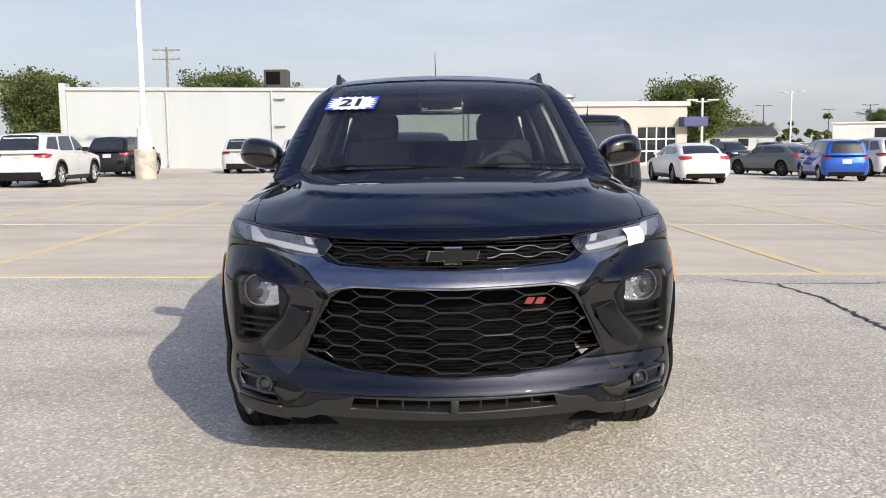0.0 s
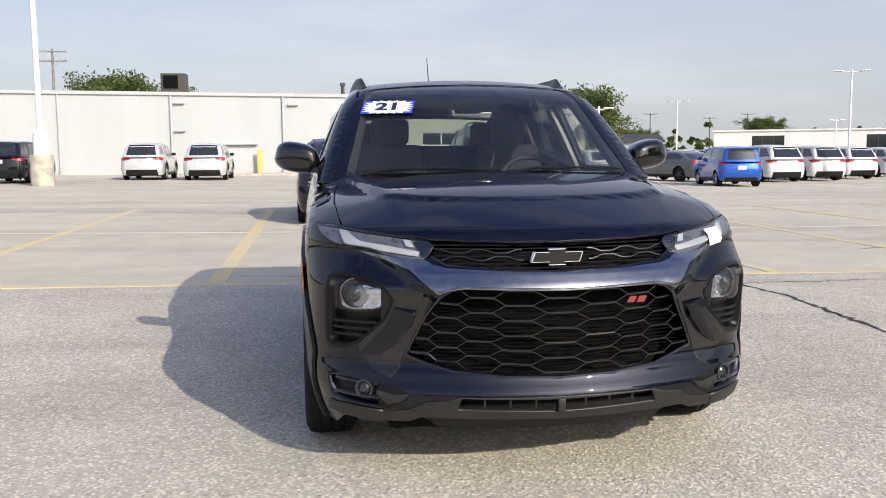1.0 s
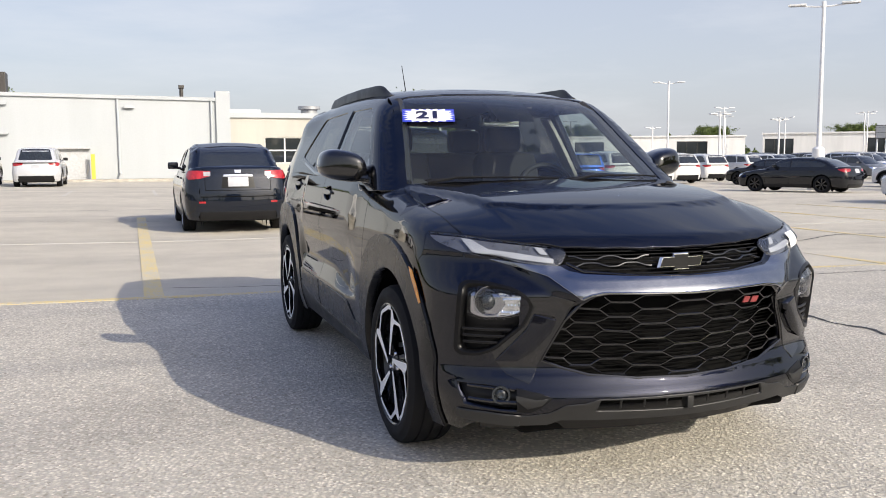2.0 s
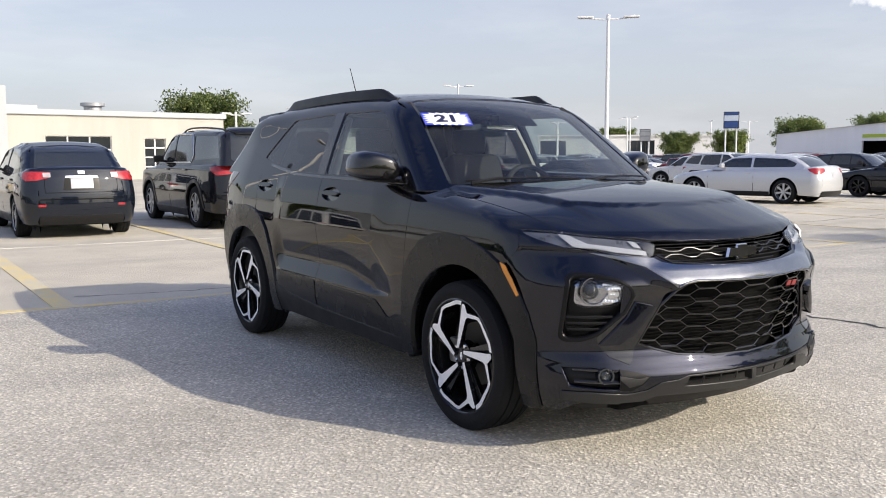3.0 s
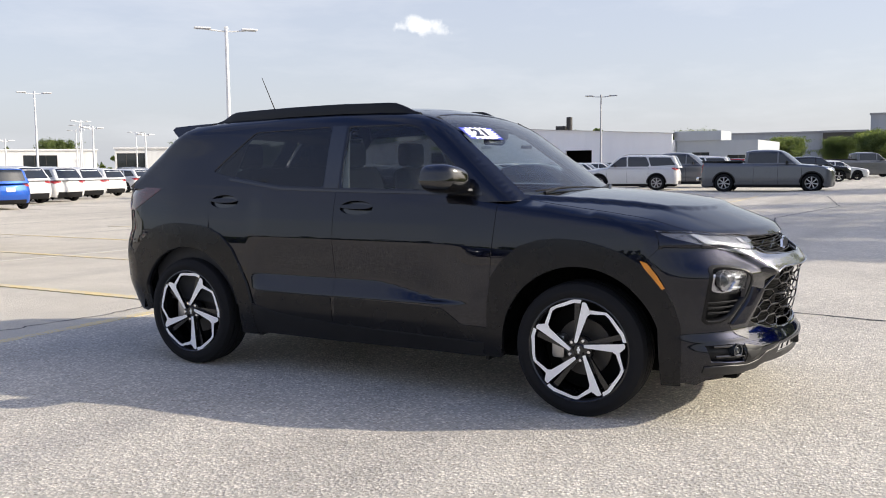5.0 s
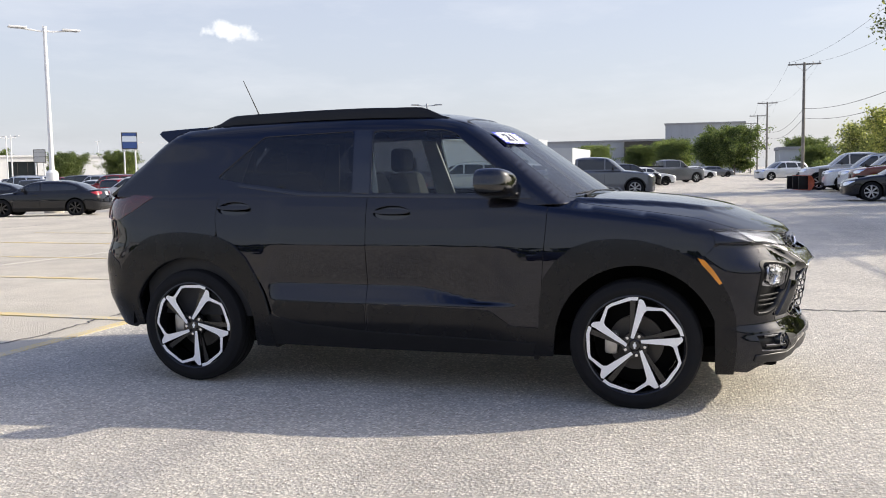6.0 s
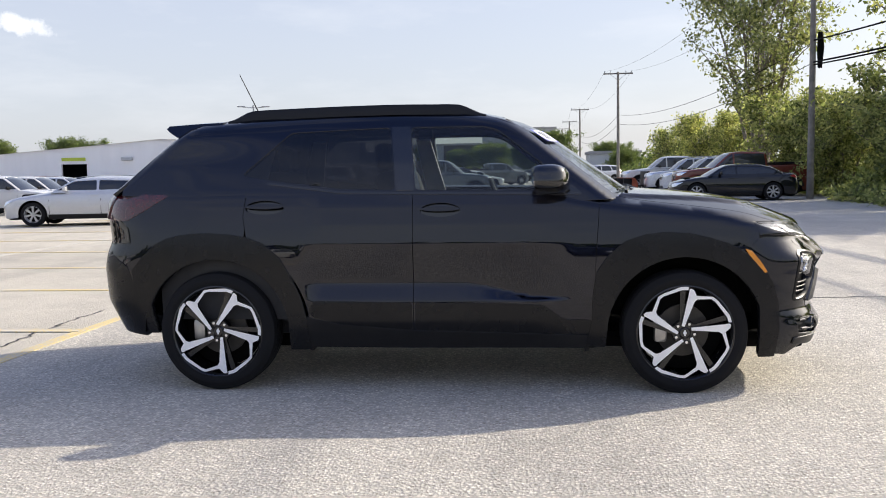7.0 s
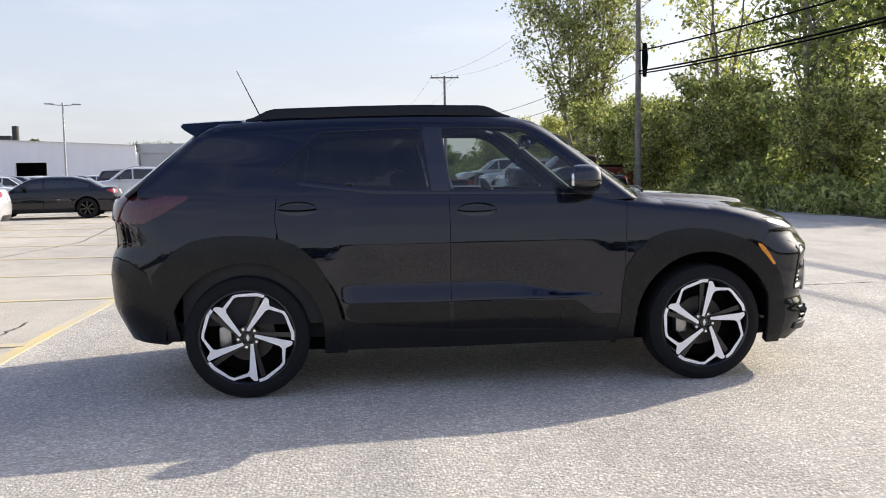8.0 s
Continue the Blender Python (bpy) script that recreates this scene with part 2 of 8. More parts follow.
def add_tube(bm, pts, radii, n=8, cap=True):
    """A tube through pts with a radius at each."""
    pts = [Vector(p) for p in pts]
    radii = radii if isinstance(radii, (list, tuple)) else [radii] * len(pts)
    rings, side = [], None
    for i, p in enumerate(pts):
        d = (pts[min(i + 1, len(pts) - 1)] - pts[max(i - 1, 0)]).normalized()
        if side is None:
            side = d.orthogonal().normalized()
        side = (side - d * side.dot(d)).normalized()
        up = d.cross(side)
        rings.append([bm.verts.new(p + (side * math.cos(a) + up * math.sin(a)) * radii[i]) for a in (2 * math.pi * k / n for k in range(n))])
    for a, b in zip(rings, rings[1:]):
        for k in range(n):
            bm.faces.new((a[k], a[(k + 1) % n], b[(k + 1) % n], b[k]))
    if cap:
        bm.faces.new(rings[0][::-1])
        bm.faces.new(rings[-1])


def add_lathe(bm, profile, n=48, axis="X", at=(0, 0, 0), close=False):
    """Turns a profile of (along, radius) about an axis."""
    rings = []
    for s, r in profile:
        ring = []
        for k in range(n):
            a = 2 * math.pi * k / n
            c, d = r * math.cos(a), r * math.sin(a)
            p = {"X": (s, c, d), "Y": (c, s, d), "Z": (c, d, s)}[axis]
            ring.append(bm.verts.new(Vector(p) + Vector(at)))
        rings.append(ring)
    pairs = list(zip(rings, rings[1:])) + ([(rings[-1], rings[0])] if close else [])
    for a, b in pairs:
        for k in range(n):
            bm.faces.new((a[k], a[(k + 1) % n], b[(k + 1) % n], b[k]))
    return rings


def add_prism(bm, outline, depth, m=None):
    """A flat outline (x, y) pushed up by depth."""
    lo = [bm.verts.new((x, y, 0)) for x, y in outline]
    hi = [bm.verts.new((x, y, depth)) for x, y in outline]
    bm.faces.new(lo[::-1])
    bm.faces.new(hi)
    n = len(lo)
    for i in range(n):
        bm.faces.new((lo[i], lo[(i + 1) % n], hi[(i + 1) % n], hi[i]))
    if m is not None:
        bmesh.ops.transform(bm, matrix=m, verts=lo + hi)
    return lo + hi


def fix(bm):
    bmesh.ops.recalc_face_normals(bm, faces=bm.faces)
    return bm


# ---- car bodies: a smooth solid, on which every panel is cut out by its outline ----
def curve(pts, w=0.02):
    """A smooth function through about the given (at, value) pairs."""
    xs, ys = np.array(pts, float).T
    lo, hi, n = xs[0] - 4 * w, xs[-1] + 4 * w, 5000
    gx = np.linspace(lo, hi, n)
    dx = gx[1] - gx[0]
    slope_a, slope_b = (ys[1] - ys[0]) / (xs[1] - xs[0]), (ys[-1] - ys[-2]) / (xs[-1] - xs[-2])
    gy = np.interp(gx, xs, ys) + np.where(gx < xs[0], (gx - xs[0]) * slope_a, 0) + np.where(gx > xs[-1], (gx - xs[-1]) * slope_b, 0)
    r = max(1, int(3 * w / dx))
    k = np.exp(-0.5 * (np.arange(-r, r + 1) * dx / w) ** 2)
    k /= k.sum()
    pad = np.concatenate([gy[0] + (np.arange(-r, 0)) * dx * slope_a, gy, gy[-1] + np.arange(1, r + 1) * dx * slope_b])
    sm = np.convolve(pad, k, "valid")
    return lambda v: np.interp(v, gx, sm)


def step(a, b, v):
    t = np.clip((v - a) / (b - a), 0, 1)
    return t * t * (3 - 2 * t)


def smax(a, b, k):
    h = np.clip(0.5 + 0.5 * (a - b) / k, 0, 1)
    return b * (1 - h) + a * h + k * h * (1 - h)


def solve(f, lo, hi, n=36):
    """Where f turns from positive at lo to negative at hi."""
    lo, hi = np.array(lo, float), np.array(hi, float)
    for _ in range(n):
        mid = (lo + hi) / 2
        out = f(mid) > 0
        lo, hi = np.where(out, mid, lo), np.where(out, hi, mid)
    return (lo + hi) / 2


class Solid:
    """A closed form given by body(x, y, z), negative inside."""

    def __init__(self, body, reach=(-1.6, 5.0), mid=1.3, wide=1.4, high=2.6):
        self.body, self.reach, self.mid, self.wide, self.high = body, reach, mid, wide, high

    def cast(self, u, v, turn):
        """Meets the solid along a level direction (degrees from ahead, towards the right) or, with turn None, from above."""
        u, v = np.asarray(u, float), np.asarray(v, float)
        if turn is None:
            z = solve(lambda s: self.body(u, v, s), np.full(u.shape, self.high), np.full(u.shape, 0.2))
            return np.stack([u, v, z], -1)
        a = radians(turn)
        d, side = (math.sin(a), math.cos(a)), (math.cos(a), -math.sin(a))
        cx, cy = self.centre(turn)
        base = cx * side[0] + cy * side[1]
        px, py = cx + (u - base) * side[0], cy + (u - base) * side[1]
        far = 4.0
        s = solve(lambda q: self.body(px + q * d[0], py + q * d[1], v), np.full(u.shape, -far), np.zeros(u.shape))
        return np.stack([px + s * d[0], py + s * d[1], v], -1)

    def centre(self, turn):
        # The plane at which the search ends lies within the body.
        a = turn % 360
        if a in (0, 180):
            return 0.0, self.mid
        if a in (90, 270):
            return 0.0, self.mid
        return self.corner(a)

    def corner(self, a):
        front = math.cos(radians(a)) > 0
        return (-0.35 if math.sin(radians(a)) > 0 else 0.35), (self.front_in if front else self.rear_in)

    def normal(self, p):
        e = 0.004
        x, y, z = p.T
        g = np.stack([self.body(x + e, y, z) - self.body(x - e, y, z), self.body(x, y + e, z) - self.body(x, y - e, z), self.body(x, y, z + e) - self.body(x, y, z - e)], -1)
        return g / np.maximum(np.linalg.norm(g, axis=1, keepdims=True), 1e-9)

    # points on the surface from front coordinates (x, z), side (y, z) and plan (x, y)
    def fp(self, x, z):
        return self.cast([x], [z], 0)[0]

    def rp(self, x, z):
        return self.cast([-x], [z], 180)[0]

    def sp(self, y, z):
        return self.cast([-y], [z], 90)[0]

    def tp(self, x, y):
        return self.cast([x], [y], None)[0]


def inside(poly, x, y):
    px, py = poly[:, 0], poly[:, 1]
    qx, qy = np.roll(px, -1), np.roll(py, -1)
    c = np.zeros(len(x), bool)
    for a, b, d, e in zip(px, py, qx, qy):
        if b != e:
            c ^= ((b > y) != (e > y)) & (x < (d - a) * (y - b) / (e - b) + a)
    return c


def refine(poly, step_len):
    out = []
    for a, b in zip(poly, np.roll(poly, -1, axis=0)):
        n = max(1, int(np.ceil(np.linalg.norm(b - a) / step_len)))
        out += [a + (b - a) * i / n for i in range(n)]
    return np.array(out)


def shrink(poly, g):
    """The outline drawn in by g."""
    area = 0.5 * np.sum(poly[:, 0] * np.roll(poly[:, 1], -1) - np.roll(poly[:, 0], -1) * poly[:, 1])
    a, b = np.roll(poly, 1, axis=0), np.roll(poly, -1, axis=0)
    def nrm(v):
        v = np.stack([-v[:, 1], v[:, 0]], -1)
        return v / np.maximum(np.linalg.norm(v, axis=1, keepdims=True), 1e-9)
    n = nrm(poly - a) + nrm(b - poly)
    n /= np.maximum(np.linalg.norm(n, axis=1, keepdims=True), 0.3)
    return poly + n * g * np.sign(area)


def rounded(pts, r=0.02, n=4):
    """An outline with its corners rounded."""
    pts = [np.array(p, float) for p in pts]
    out = []
    for i, p in enumerate(pts):
        a, b = pts[i - 1] - p, pts[(i + 1) % len(pts)] - p
        la, lb = np.linalg.norm(a), np.linalg.norm(b)
        k = min(r, la * 0.45, lb * 0.45)
        s, e = p + a / la * k, p + b / lb * k
        for j in range(n + 1):
            t = j / n
            out.append((1 - t) ** 2 * s + 2 * t * (1 - t) * p + t * t * e)
    return [tuple(q) for q in out]


def panel(name, solid, outline, turn, mat, parent, label="", holes=(), cell=0.035, off=0.0, deep=0.02, gap=0.0, edge=None, mirror=False, lift=None):
    """A panel of a solid's skin inside an outline in the view along turn, with a rim of the given depth. Outline points are (u, v),
    or places in space. lift(p): a further offset at places."""
    a = radians(turn) if turn is not None else 0
    def flat(pts):
        return np.array([(p[0] * math.cos(a) - p[1] * math.sin(a), p[2]) if turn is not None and len(p) == 3 else (p[0], p[1]) for p in pts], float)
    loops = [refine(flat(outline), edge or cell)] + [refine(flat(h), edge or cell) for h in holes]
    if gap:
        loops = [shrink(l, gap if i == 0 else -gap) for i, l in enumerate(loops)]
    lo, hi = loops[0].min(0), loops[0].max(0)
    nx, ny = (max(1, int(np.ceil(s / cell))) for s in (hi - lo))
    gx, gy = np.meshgrid(np.linspace(lo[0], hi[0], nx + 1)[1:-1], np.linspace(lo[1], hi[1], ny + 1)[1:-1])
    gx, gy = gx.ravel(), gy.ravel()
    ok = inside(loops[0], gx, gy)
    for l in loops[1:]:
        ok &= ~inside(l, gx, gy)
    gx, gy = gx[ok], gy[ok]
    rim = np.concatenate(loops)
    if len(gx):
        d = np.min((gx[:, None] - rim[None, :, 0]) ** 2 + (gy[:, None] - rim[None, :, 1]) ** 2, axis=1)
        gx, gy = gx[d > (0.35 * cell) ** 2], gy[d > (0.35 * cell) ** 2]
    pts = np.concatenate([rim, np.stack([gx, gy], -1)])
    edges, at = [], 0
    for l in loops:
        edges += [(at + i, at + (i + 1) % len(l)) for i in range(len(l))]
        at += len(l)
    v2, e2, f2 = delaunay_2d_cdt([Vector(p) for p in pts], edges, [], 0, 1e-6)[:3]
    v2 = np.array([tuple(v) for v in v2])
    tri = np.array([f for f in f2 if len(f) == 3])
    c = v2[tri].mean(1)
    ok = inside(loops[0], c[:, 0], c[:, 1])
    for l in loops[1:]:
        ok &= ~inside(l, c[:, 0], c[:, 1])
    tri = tri[ok]
    p = solid.cast(v2[:, 0], v2[:, 1], turn)
    nrm = solid.normal(p)
    amount = off + (lift(p) if lift is not None else 0)
    q = p + nrm * (np.full((len(p), 1), amount) if np.isscalar(amount) else amount[:, None])
    n1 = np.cross(q[tri[:, 1]] - q[tri[:, 0]], q[tri[:, 2]] - q[tri[:, 0]])
    flip = np.einsum("ij,ij->i", n1, nrm[tri].mean(1)) < 0
    tri[flip] = tri[flip][:, ::-1]
    if lift is not None:
        face_n = np.cross(q[tri[:, 1]] - q[tri[:, 0]], q[tri[:, 2]] - q[tri[:, 0]])
        nv = np.zeros_like(q)
        for k in range(3):
            np.add.at(nv, tri[:, k], face_n)
        nv /= np.maximum(np.linalg.norm(nv, axis=1, keepdims=True), 1e-12)
        nrm_out = nv
    else:
        nrm_out = nrm
    verts, faces, normals = list(q), [tuple(t) for t in tri], list(nrm_out)
    if deep:
        seen = {}
        for t in faces:
            for i in range(3):
                seen[(t[i], t[(i + 1) % 3])] = 1
        border = [(i, j) for i, j in seen if (j, i) not in seen]
        out = {}
        for i, j in border:
            o = np.cross(q[j] - q[i], nrm[i])
            o /= max(np.linalg.norm(o), 1e-9)
            out[i], out[j] = out.get(i, 0) + o, out.get(j, 0) + o
        r = min(0.0025, deep * 0.3)
        at = {}
        for i, o in out.items():
            o = o / max(np.linalg.norm(o), 1e-9)
            at[i] = len(verts)
            verts += [q[i] - nrm[i] * r + o * r * 0.6, q[i] - nrm[i] * deep]
            normals += [(nrm[i] + o) * 0.7071, o]
        for i, j in border:
            faces += [(j, i, at[i], at[j]), (at[j], at[i], at[i] + 1, at[j] + 1)]
    made = mesh_object(name, verts, faces, mat, parent, label, normals)
    if mirror:
        mv, mn = np.array(verts) * (-1, 1, 1), np.array(normals) * (-1, 1, 1)
        return made, mesh_object(name, mv, [f[::-1] for f in faces], mat, parent, label, mn)
    return made


def both(pts):
    """A closed outline from its left half, which runs from the middle at the top to the middle at the bottom."""
    right = [(-x, z) for x, z in reversed(pts) if abs(x) > 1e-6]
    return list(pts) + right


# ---- the black sport utility car ----
def hero_solid():
    w_door = curve([(0.10, 0.78), (0.25, 0.842), (0.34, 0.880), (0.40, 0.897), (0.50, 0.904), (0.522, 0.903), (0.615, 0.868), (0.64, 0.869), (0.75, 0.886), (0.84, 0.898), (0.95, 0.886), (1.05, 0.866), (1.13, 0.838), (1.3, 0.74)], 0.0065)
    w_arch = curve([(0.10, 0.80), (0.25, 0.86), (0.36, 0.885), (0.50, 0.893), (0.63, 0.896), (0.75, 0.896), (0.85, 0.891), (0.95, 0.878), (1.05, 0.858), (1.13, 0.834), (1.3, 0.74)], 0.03)
    nose = curve([(0.10, -0.78), (0.20, -0.845), (0.26, -0.885), (0.34, -0.912), (0.365, -0.910), (0.41, -0.882), (0.45, -0.882), (0.55, -0.90), (0.68, -0.915), (0.730, -0.934), (0.742, -0.931), (0.795, -0.893), (0.808, -0.864), (0.84, -0.836), (0.88, -0.815), (0.93, -0.775), (1.0, -0.60)], 0.006)
    nose_side = curve([(0.10, -0.78), (0.20, -0.845), (0.26, -0.885), (0.34, -0.912), (0.365, -0.910), (0.41, -0.882), (0.45, -0.882), (0.55, -0.90), (0.68, -0.915), (0.730, -0.932), (0.748, -0.925), (0.795, -0.886), (0.84, -0.858), (0.88, -0.828), (0.93, -0.778), (1.0, -0.60)], 0.008)
    bend = curve([(0.1, 0.36), (0.7, 0.34), (0.82, 0.40), (0.95, 0.42)], 0.03)
    hood = curve([(-0.95, 0.852), (-0.85, 0.907), (-0.80, 0.933), (-0.70, 0.978), (-0.60, 1.009), (-0.42, 1.052), (-0.2, 1.082), (0.0, 1.10), (0.2, 1.113), (0.45, 1.135), (0.62, 1.165), (1.0, 1.29), (2.9, 1.33), (3.4, 1.32)], 0.06)
    rear = curve([(0.10, 3.28), (0.25, 3.36), (0.38, 3.43), (0.50, 3.49), (0.70, 3.505), (0.80, 3.485), (0.85, 3.455), (1.0, 3.475), (1.1, 3.46), (1.2, 3.36), (1.3, 3.20)], 0.02)
    w_cabin = curve([(0.95, 0.885), (1.13, 0.832), (1.3, 0.765), (1.45, 0.697), (1.53, 0.655), (1.60, 0.60)], 0.02)
    roof = curve([(0.7, 1.49), (0.9, 1.555), (1.05, 1.594), (1.2, 1.618), (1.4, 1.633), (1.65, 1.638), (2.05, 1.630), (2.5, 1.602), (2.8, 1.578), (3.1, 1.55)], 0.06)

    def lower(x, y, z):
        x = np.abs(x)
        k = step(0.58, 0.86, y) * (1 - step(2.02, 2.16, y))
        crest = 0.615 - 0.085 * step(1.25, 0.72, y)
        low = 0.522 + (z - 0.522) * 0.093 / (crest - 0.522)
        zz = np.where(z < 0.522, z, np.where(z < crest, low, np.where(z < 0.80, 0.615 + (z - crest) * 0.185 / (0.80 - crest), z)))
        w = w_door(zz) * k + w_arch(z) * (1 - k) - 0.035 * step(-0.2, -0.75, y) - 0.05 * step(2.7, 3.4, y)
        edge_x = np.interp(y, [-0.85, -0.45, 0.0, 0.35], [0.455, 0.53, 0.615, 0.685])
        dome = (0.009 + 0.011 * step(-0.75, -0.15, y)) * step(0.055, 0.0, x - edge_x) * step(0.50, 0.30, y)
        top = z - (hood(y) + dome - 0.010 - 0.060 * x ** 2 - 0.15 * np.clip(x - edge_x - 0.03, 0, 1))
        # cheeks beside the grille lie behind the bar that runs from lamp to lamp
        cheek = (x - 0.43) * 0.60 - (z - 0.718) * 0.80
        shelf = step(0.53, 0.42, x)
        front = nose(z) * shelf + nose_side(z) * (1 - shelf) + bend(z) * x ** 2 + 0.030 * step(-0.008, 0.045, cheek) * step(0.88, 0.85, z) * step(0.41, 0.47, z) - y
        back = y - (rear(z) - 0.22 * x ** 2)
        f = smax(x - w, front, 0.20)
        f = smax(f, back, 0.24)
        return smax(f, top * 0.95, 0.045)

    def cabin(x, y, z):
        x = np.abs(x)
        side = x - (w_cabin(z) + 0.030 * step(2.2, 2.9, y) * step(1.30, 1.50, z) - 0.05 * step(2.7, 3.4, y) - 0.012 * step(1.0, 0.4, y))
        screen = (0.335 - 0.165 * (1 - (x / 0.68) ** 2) + (z - 1.086) / 0.70 - y) * 0.57
        back = (y - (3.352 - (z - 1.13) * 1.24 + 0.075 * (1 - (x / 0.6) ** 2))) * 0.62
        top = z - (roof(y) - 0.105 * x ** 2)
        f = smax(side * 0.92, top, 0.075)
        f = smax(f, screen, 0.045)
        return smax(f, back, 0.05)

    def whole(x, y, z):
        return np.minimum(lower(x, y, z), cabin(x, y, z))

    solids = []
    for body in (whole, lower, cabin):
        s = Solid(body)
        s.front_in, s.rear_in = -0.2, 2.9
        solids.append(s)
    return solids


def side(pts):
    return [(-y, z) for y, z in pts]


def arc(cy, cz, r, a, b, n=20, sy=1.0):
    """Points of an arch in side coordinates, by angle from the front, over the top."""
    return [(cy - r * sy * math.cos(radians(a + (b - a) * i / n)), cz + r * math.sin(radians(a + (b - a) * i / n))) for i in range(n + 1)]


def bright_face(bm):
    """Only the outer face is machined bright; the flanks keep the black of the rim."""
    bm.normal_update()
    for f in bm.faces:
        f.material_index = 1 if f.normal.x < -0.9 else 0


def road_wheel(parent, at, outward, rim_style, r=0.346, width=0.225, rim_r=0.250, name="wheel", spin=8.0):
    """A wheel with its outer face towards outward (-1 or 1 along x)."""
    hub = new(name)
    hub.parent = parent
    hub.matrix_basis = Matrix.Translation(at) @ (Matrix.Identity(4) if outward < 0 else Matrix.Rotation(math.pi, 4, "Z"))
    w = width / 2
    bm = bmesh.new()
    add_lathe(bm, [(w * 0.8, rim_r - 0.01), (w * 0.95, rim_r + 0.012), (w, rim_r + 0.045), (w * 0.97, r - 0.035), (w * 0.86, r - 0.010), (w * 0.70, r - 0.002),
                   (w * 0.5, r), (w * 0.48, r - 0.007), (w * 0.42, r - 0.007), (w * 0.40, r), (w * 0.06, r + 0.001), (w * 0.04, r - 0.007), (-w * 0.04, r - 0.007), (-w * 0.06, r + 0.001),
                   (-w * 0.40, r), (-w * 0.42, r - 0.007), (-w * 0.48, r - 0.007), (-w * 0.5, r), (-w * 0.70, r - 0.002), (-w * 0.86, r - 0.010), (-w * 0.97, r - 0.035), (-w, (r + rim_r) / 2), (-w * 0.985, rim_r + 0.026), (-w * 0.95, rim_r + 0.012), (-w * 0.9, rim_r + 0.002), (-w * 0.8, rim_r - 0.010)], 56, close=True)
    part("tyre", fix(bm), TYRE, hub)
    bm = bmesh.new()
    add_lathe(bm, [(-w * 0.93, rim_r + 0.006), (-w * 0.95, rim_r), (-w * 0.90, rim_r - 0.005), (-w * 0.6, rim_r - 0.008), (-w * 0.4, rim_r - 0.02), (w * 0.8, rim_r - 0.03), (w * 0.8, rim_r)], 56)
    part("rim", fix(bm), RIM_BLACK if rim_style == "turbine" else RIM_SILVER, hub)
    face_mat = MACHINED if rim_style == "turbine" else RIM_SILVER
    f = Matrix.Rotation(radians(-90), 4, "Y")  # the outline's plane turned to face -x
    base = -w * 0.86
    if rim_style == "turbine":
        # bright blades that turn into a thin angular line along the rim, and a dark blade behind every one
        blade = [(0.036, -0.025), (0.035, -0.009), (0.110, 0.008), (0.175, 0.023), (0.190, 0.036), (0.208, 0.031), (0.238, 0.0115), (0.243, -0.001), (0.239, -0.0125), (0.215, -0.0125)]
        dark = [(0.045, -0.034), (0.10, -0.040), (0.17, -0.050), (0.246, -0.060), (0.249, -0.030), (0.17, -0.024), (0.06, -0.022)]
        line = [(0.190, 0.034), (0.202, 0.109), (0.190, 0.131), (0.118, 0.203), (0.090, 0.216), (0.094, 0.236), (0.128, 0.2195), (0.197, 0.145), (0.216, 0.117), (0.209, 0.029)]
        for k in range(5):
            turn = Matrix.Rotation(radians(72 * k + spin), 4, "X")
            bm = bmesh.new()
            add_prism(bm, [(a * 1.02, -b * 1.02) for a, b in blade], 0.020, turn @ Matrix.Translation((base + 0.014, 0, 0)) @ f)
            bright_face(fix(bm))
            part("spoke", bm, [RIM_BLACK, face_mat], hub, "machined bright spoke", smooth=False)
            bm = bmesh.new()
            add_prism(bm, [(a * 1.02, -b * 1.02) for a, b in line], 0.014, turn @ Matrix.Translation((base + 0.008, 0, 0)) @ f)
            bright_face(fix(bm))
            part("rim_edge", bm, [RIM_BLACK, face_mat], hub, "machined bright rim edge", smooth=False)
            bm = bmesh.new()
            add_prism(bm, [(a, -b) for a, b in dark], 0.02, turn @ Matrix.Translation((base + 0.036, 0, 0)) @ f)
            part("dark_spoke", fix(bm), RIM_BLACK, hub, smooth=False)
        bm = bmesh.new()
        add_lathe(bm, [(base + 0.03, 0.0), (base + 0.006, 0.001), (base + 0.006, 0.026), (base + 0.012, 0.033), (base + 0.012, 0.066), (base + 0.05, 0.07)], 32)
        part("hub_cap", fix(bm), RIM_BLACK, hub)
        bm = bmesh.new()
        add_prism(bm, [(-0.018, -0.004), (-0.006, -0.004), (-0.006, -0.009), (0.006, -0.009), (0.006, -0.004), (0.018, -0.004), (0.014, 0.005), (0.006, 0.005), (0.006, 0.009), (-0.006, 0.009), (-0.006, 0.005), (-0.016, 0.005)], 0.003, Matrix.Translation((base + 0.007, 0, 0)) @ f)
        part("hub_badge", fix(bm), MACHINED, hub, smooth=False)
        for k in range(5):
            a = radians(72 * k + 36 + spin)
            bm = bmesh.new()
            add_lathe(bm, [(base + 0.004, 0.0), (base + 0.004, 0.008), (base + 0.008, 0.0115), (base + 0.02, 0.0125)], 8, at=(0, 0.053 * math.cos(a), 0.053 * math.sin(a)))
            part("wheel_nut", fix(bm), CHROME, hub)
        bm = bmesh.new()
        add_lathe(bm, [(0.0, 0.05), (0.0, 0.145), (0.02, 0.145), (0.02, 0.05)], 40)
        part("brake_disc", fix(bm), DISC, hub)
        bm = bmesh.new()
        add_box(bm, (-0.05, 0.09, -0.06), (0.02, 0.16, 0.06), 0.018)
        part("brake_caliper", fix(bm), STEEL, hub)
        bm = bmesh.new()
        add_lathe(bm, [(0.03, 0.0), (0.03, 0.19), (0.04, 0.225)], 32)
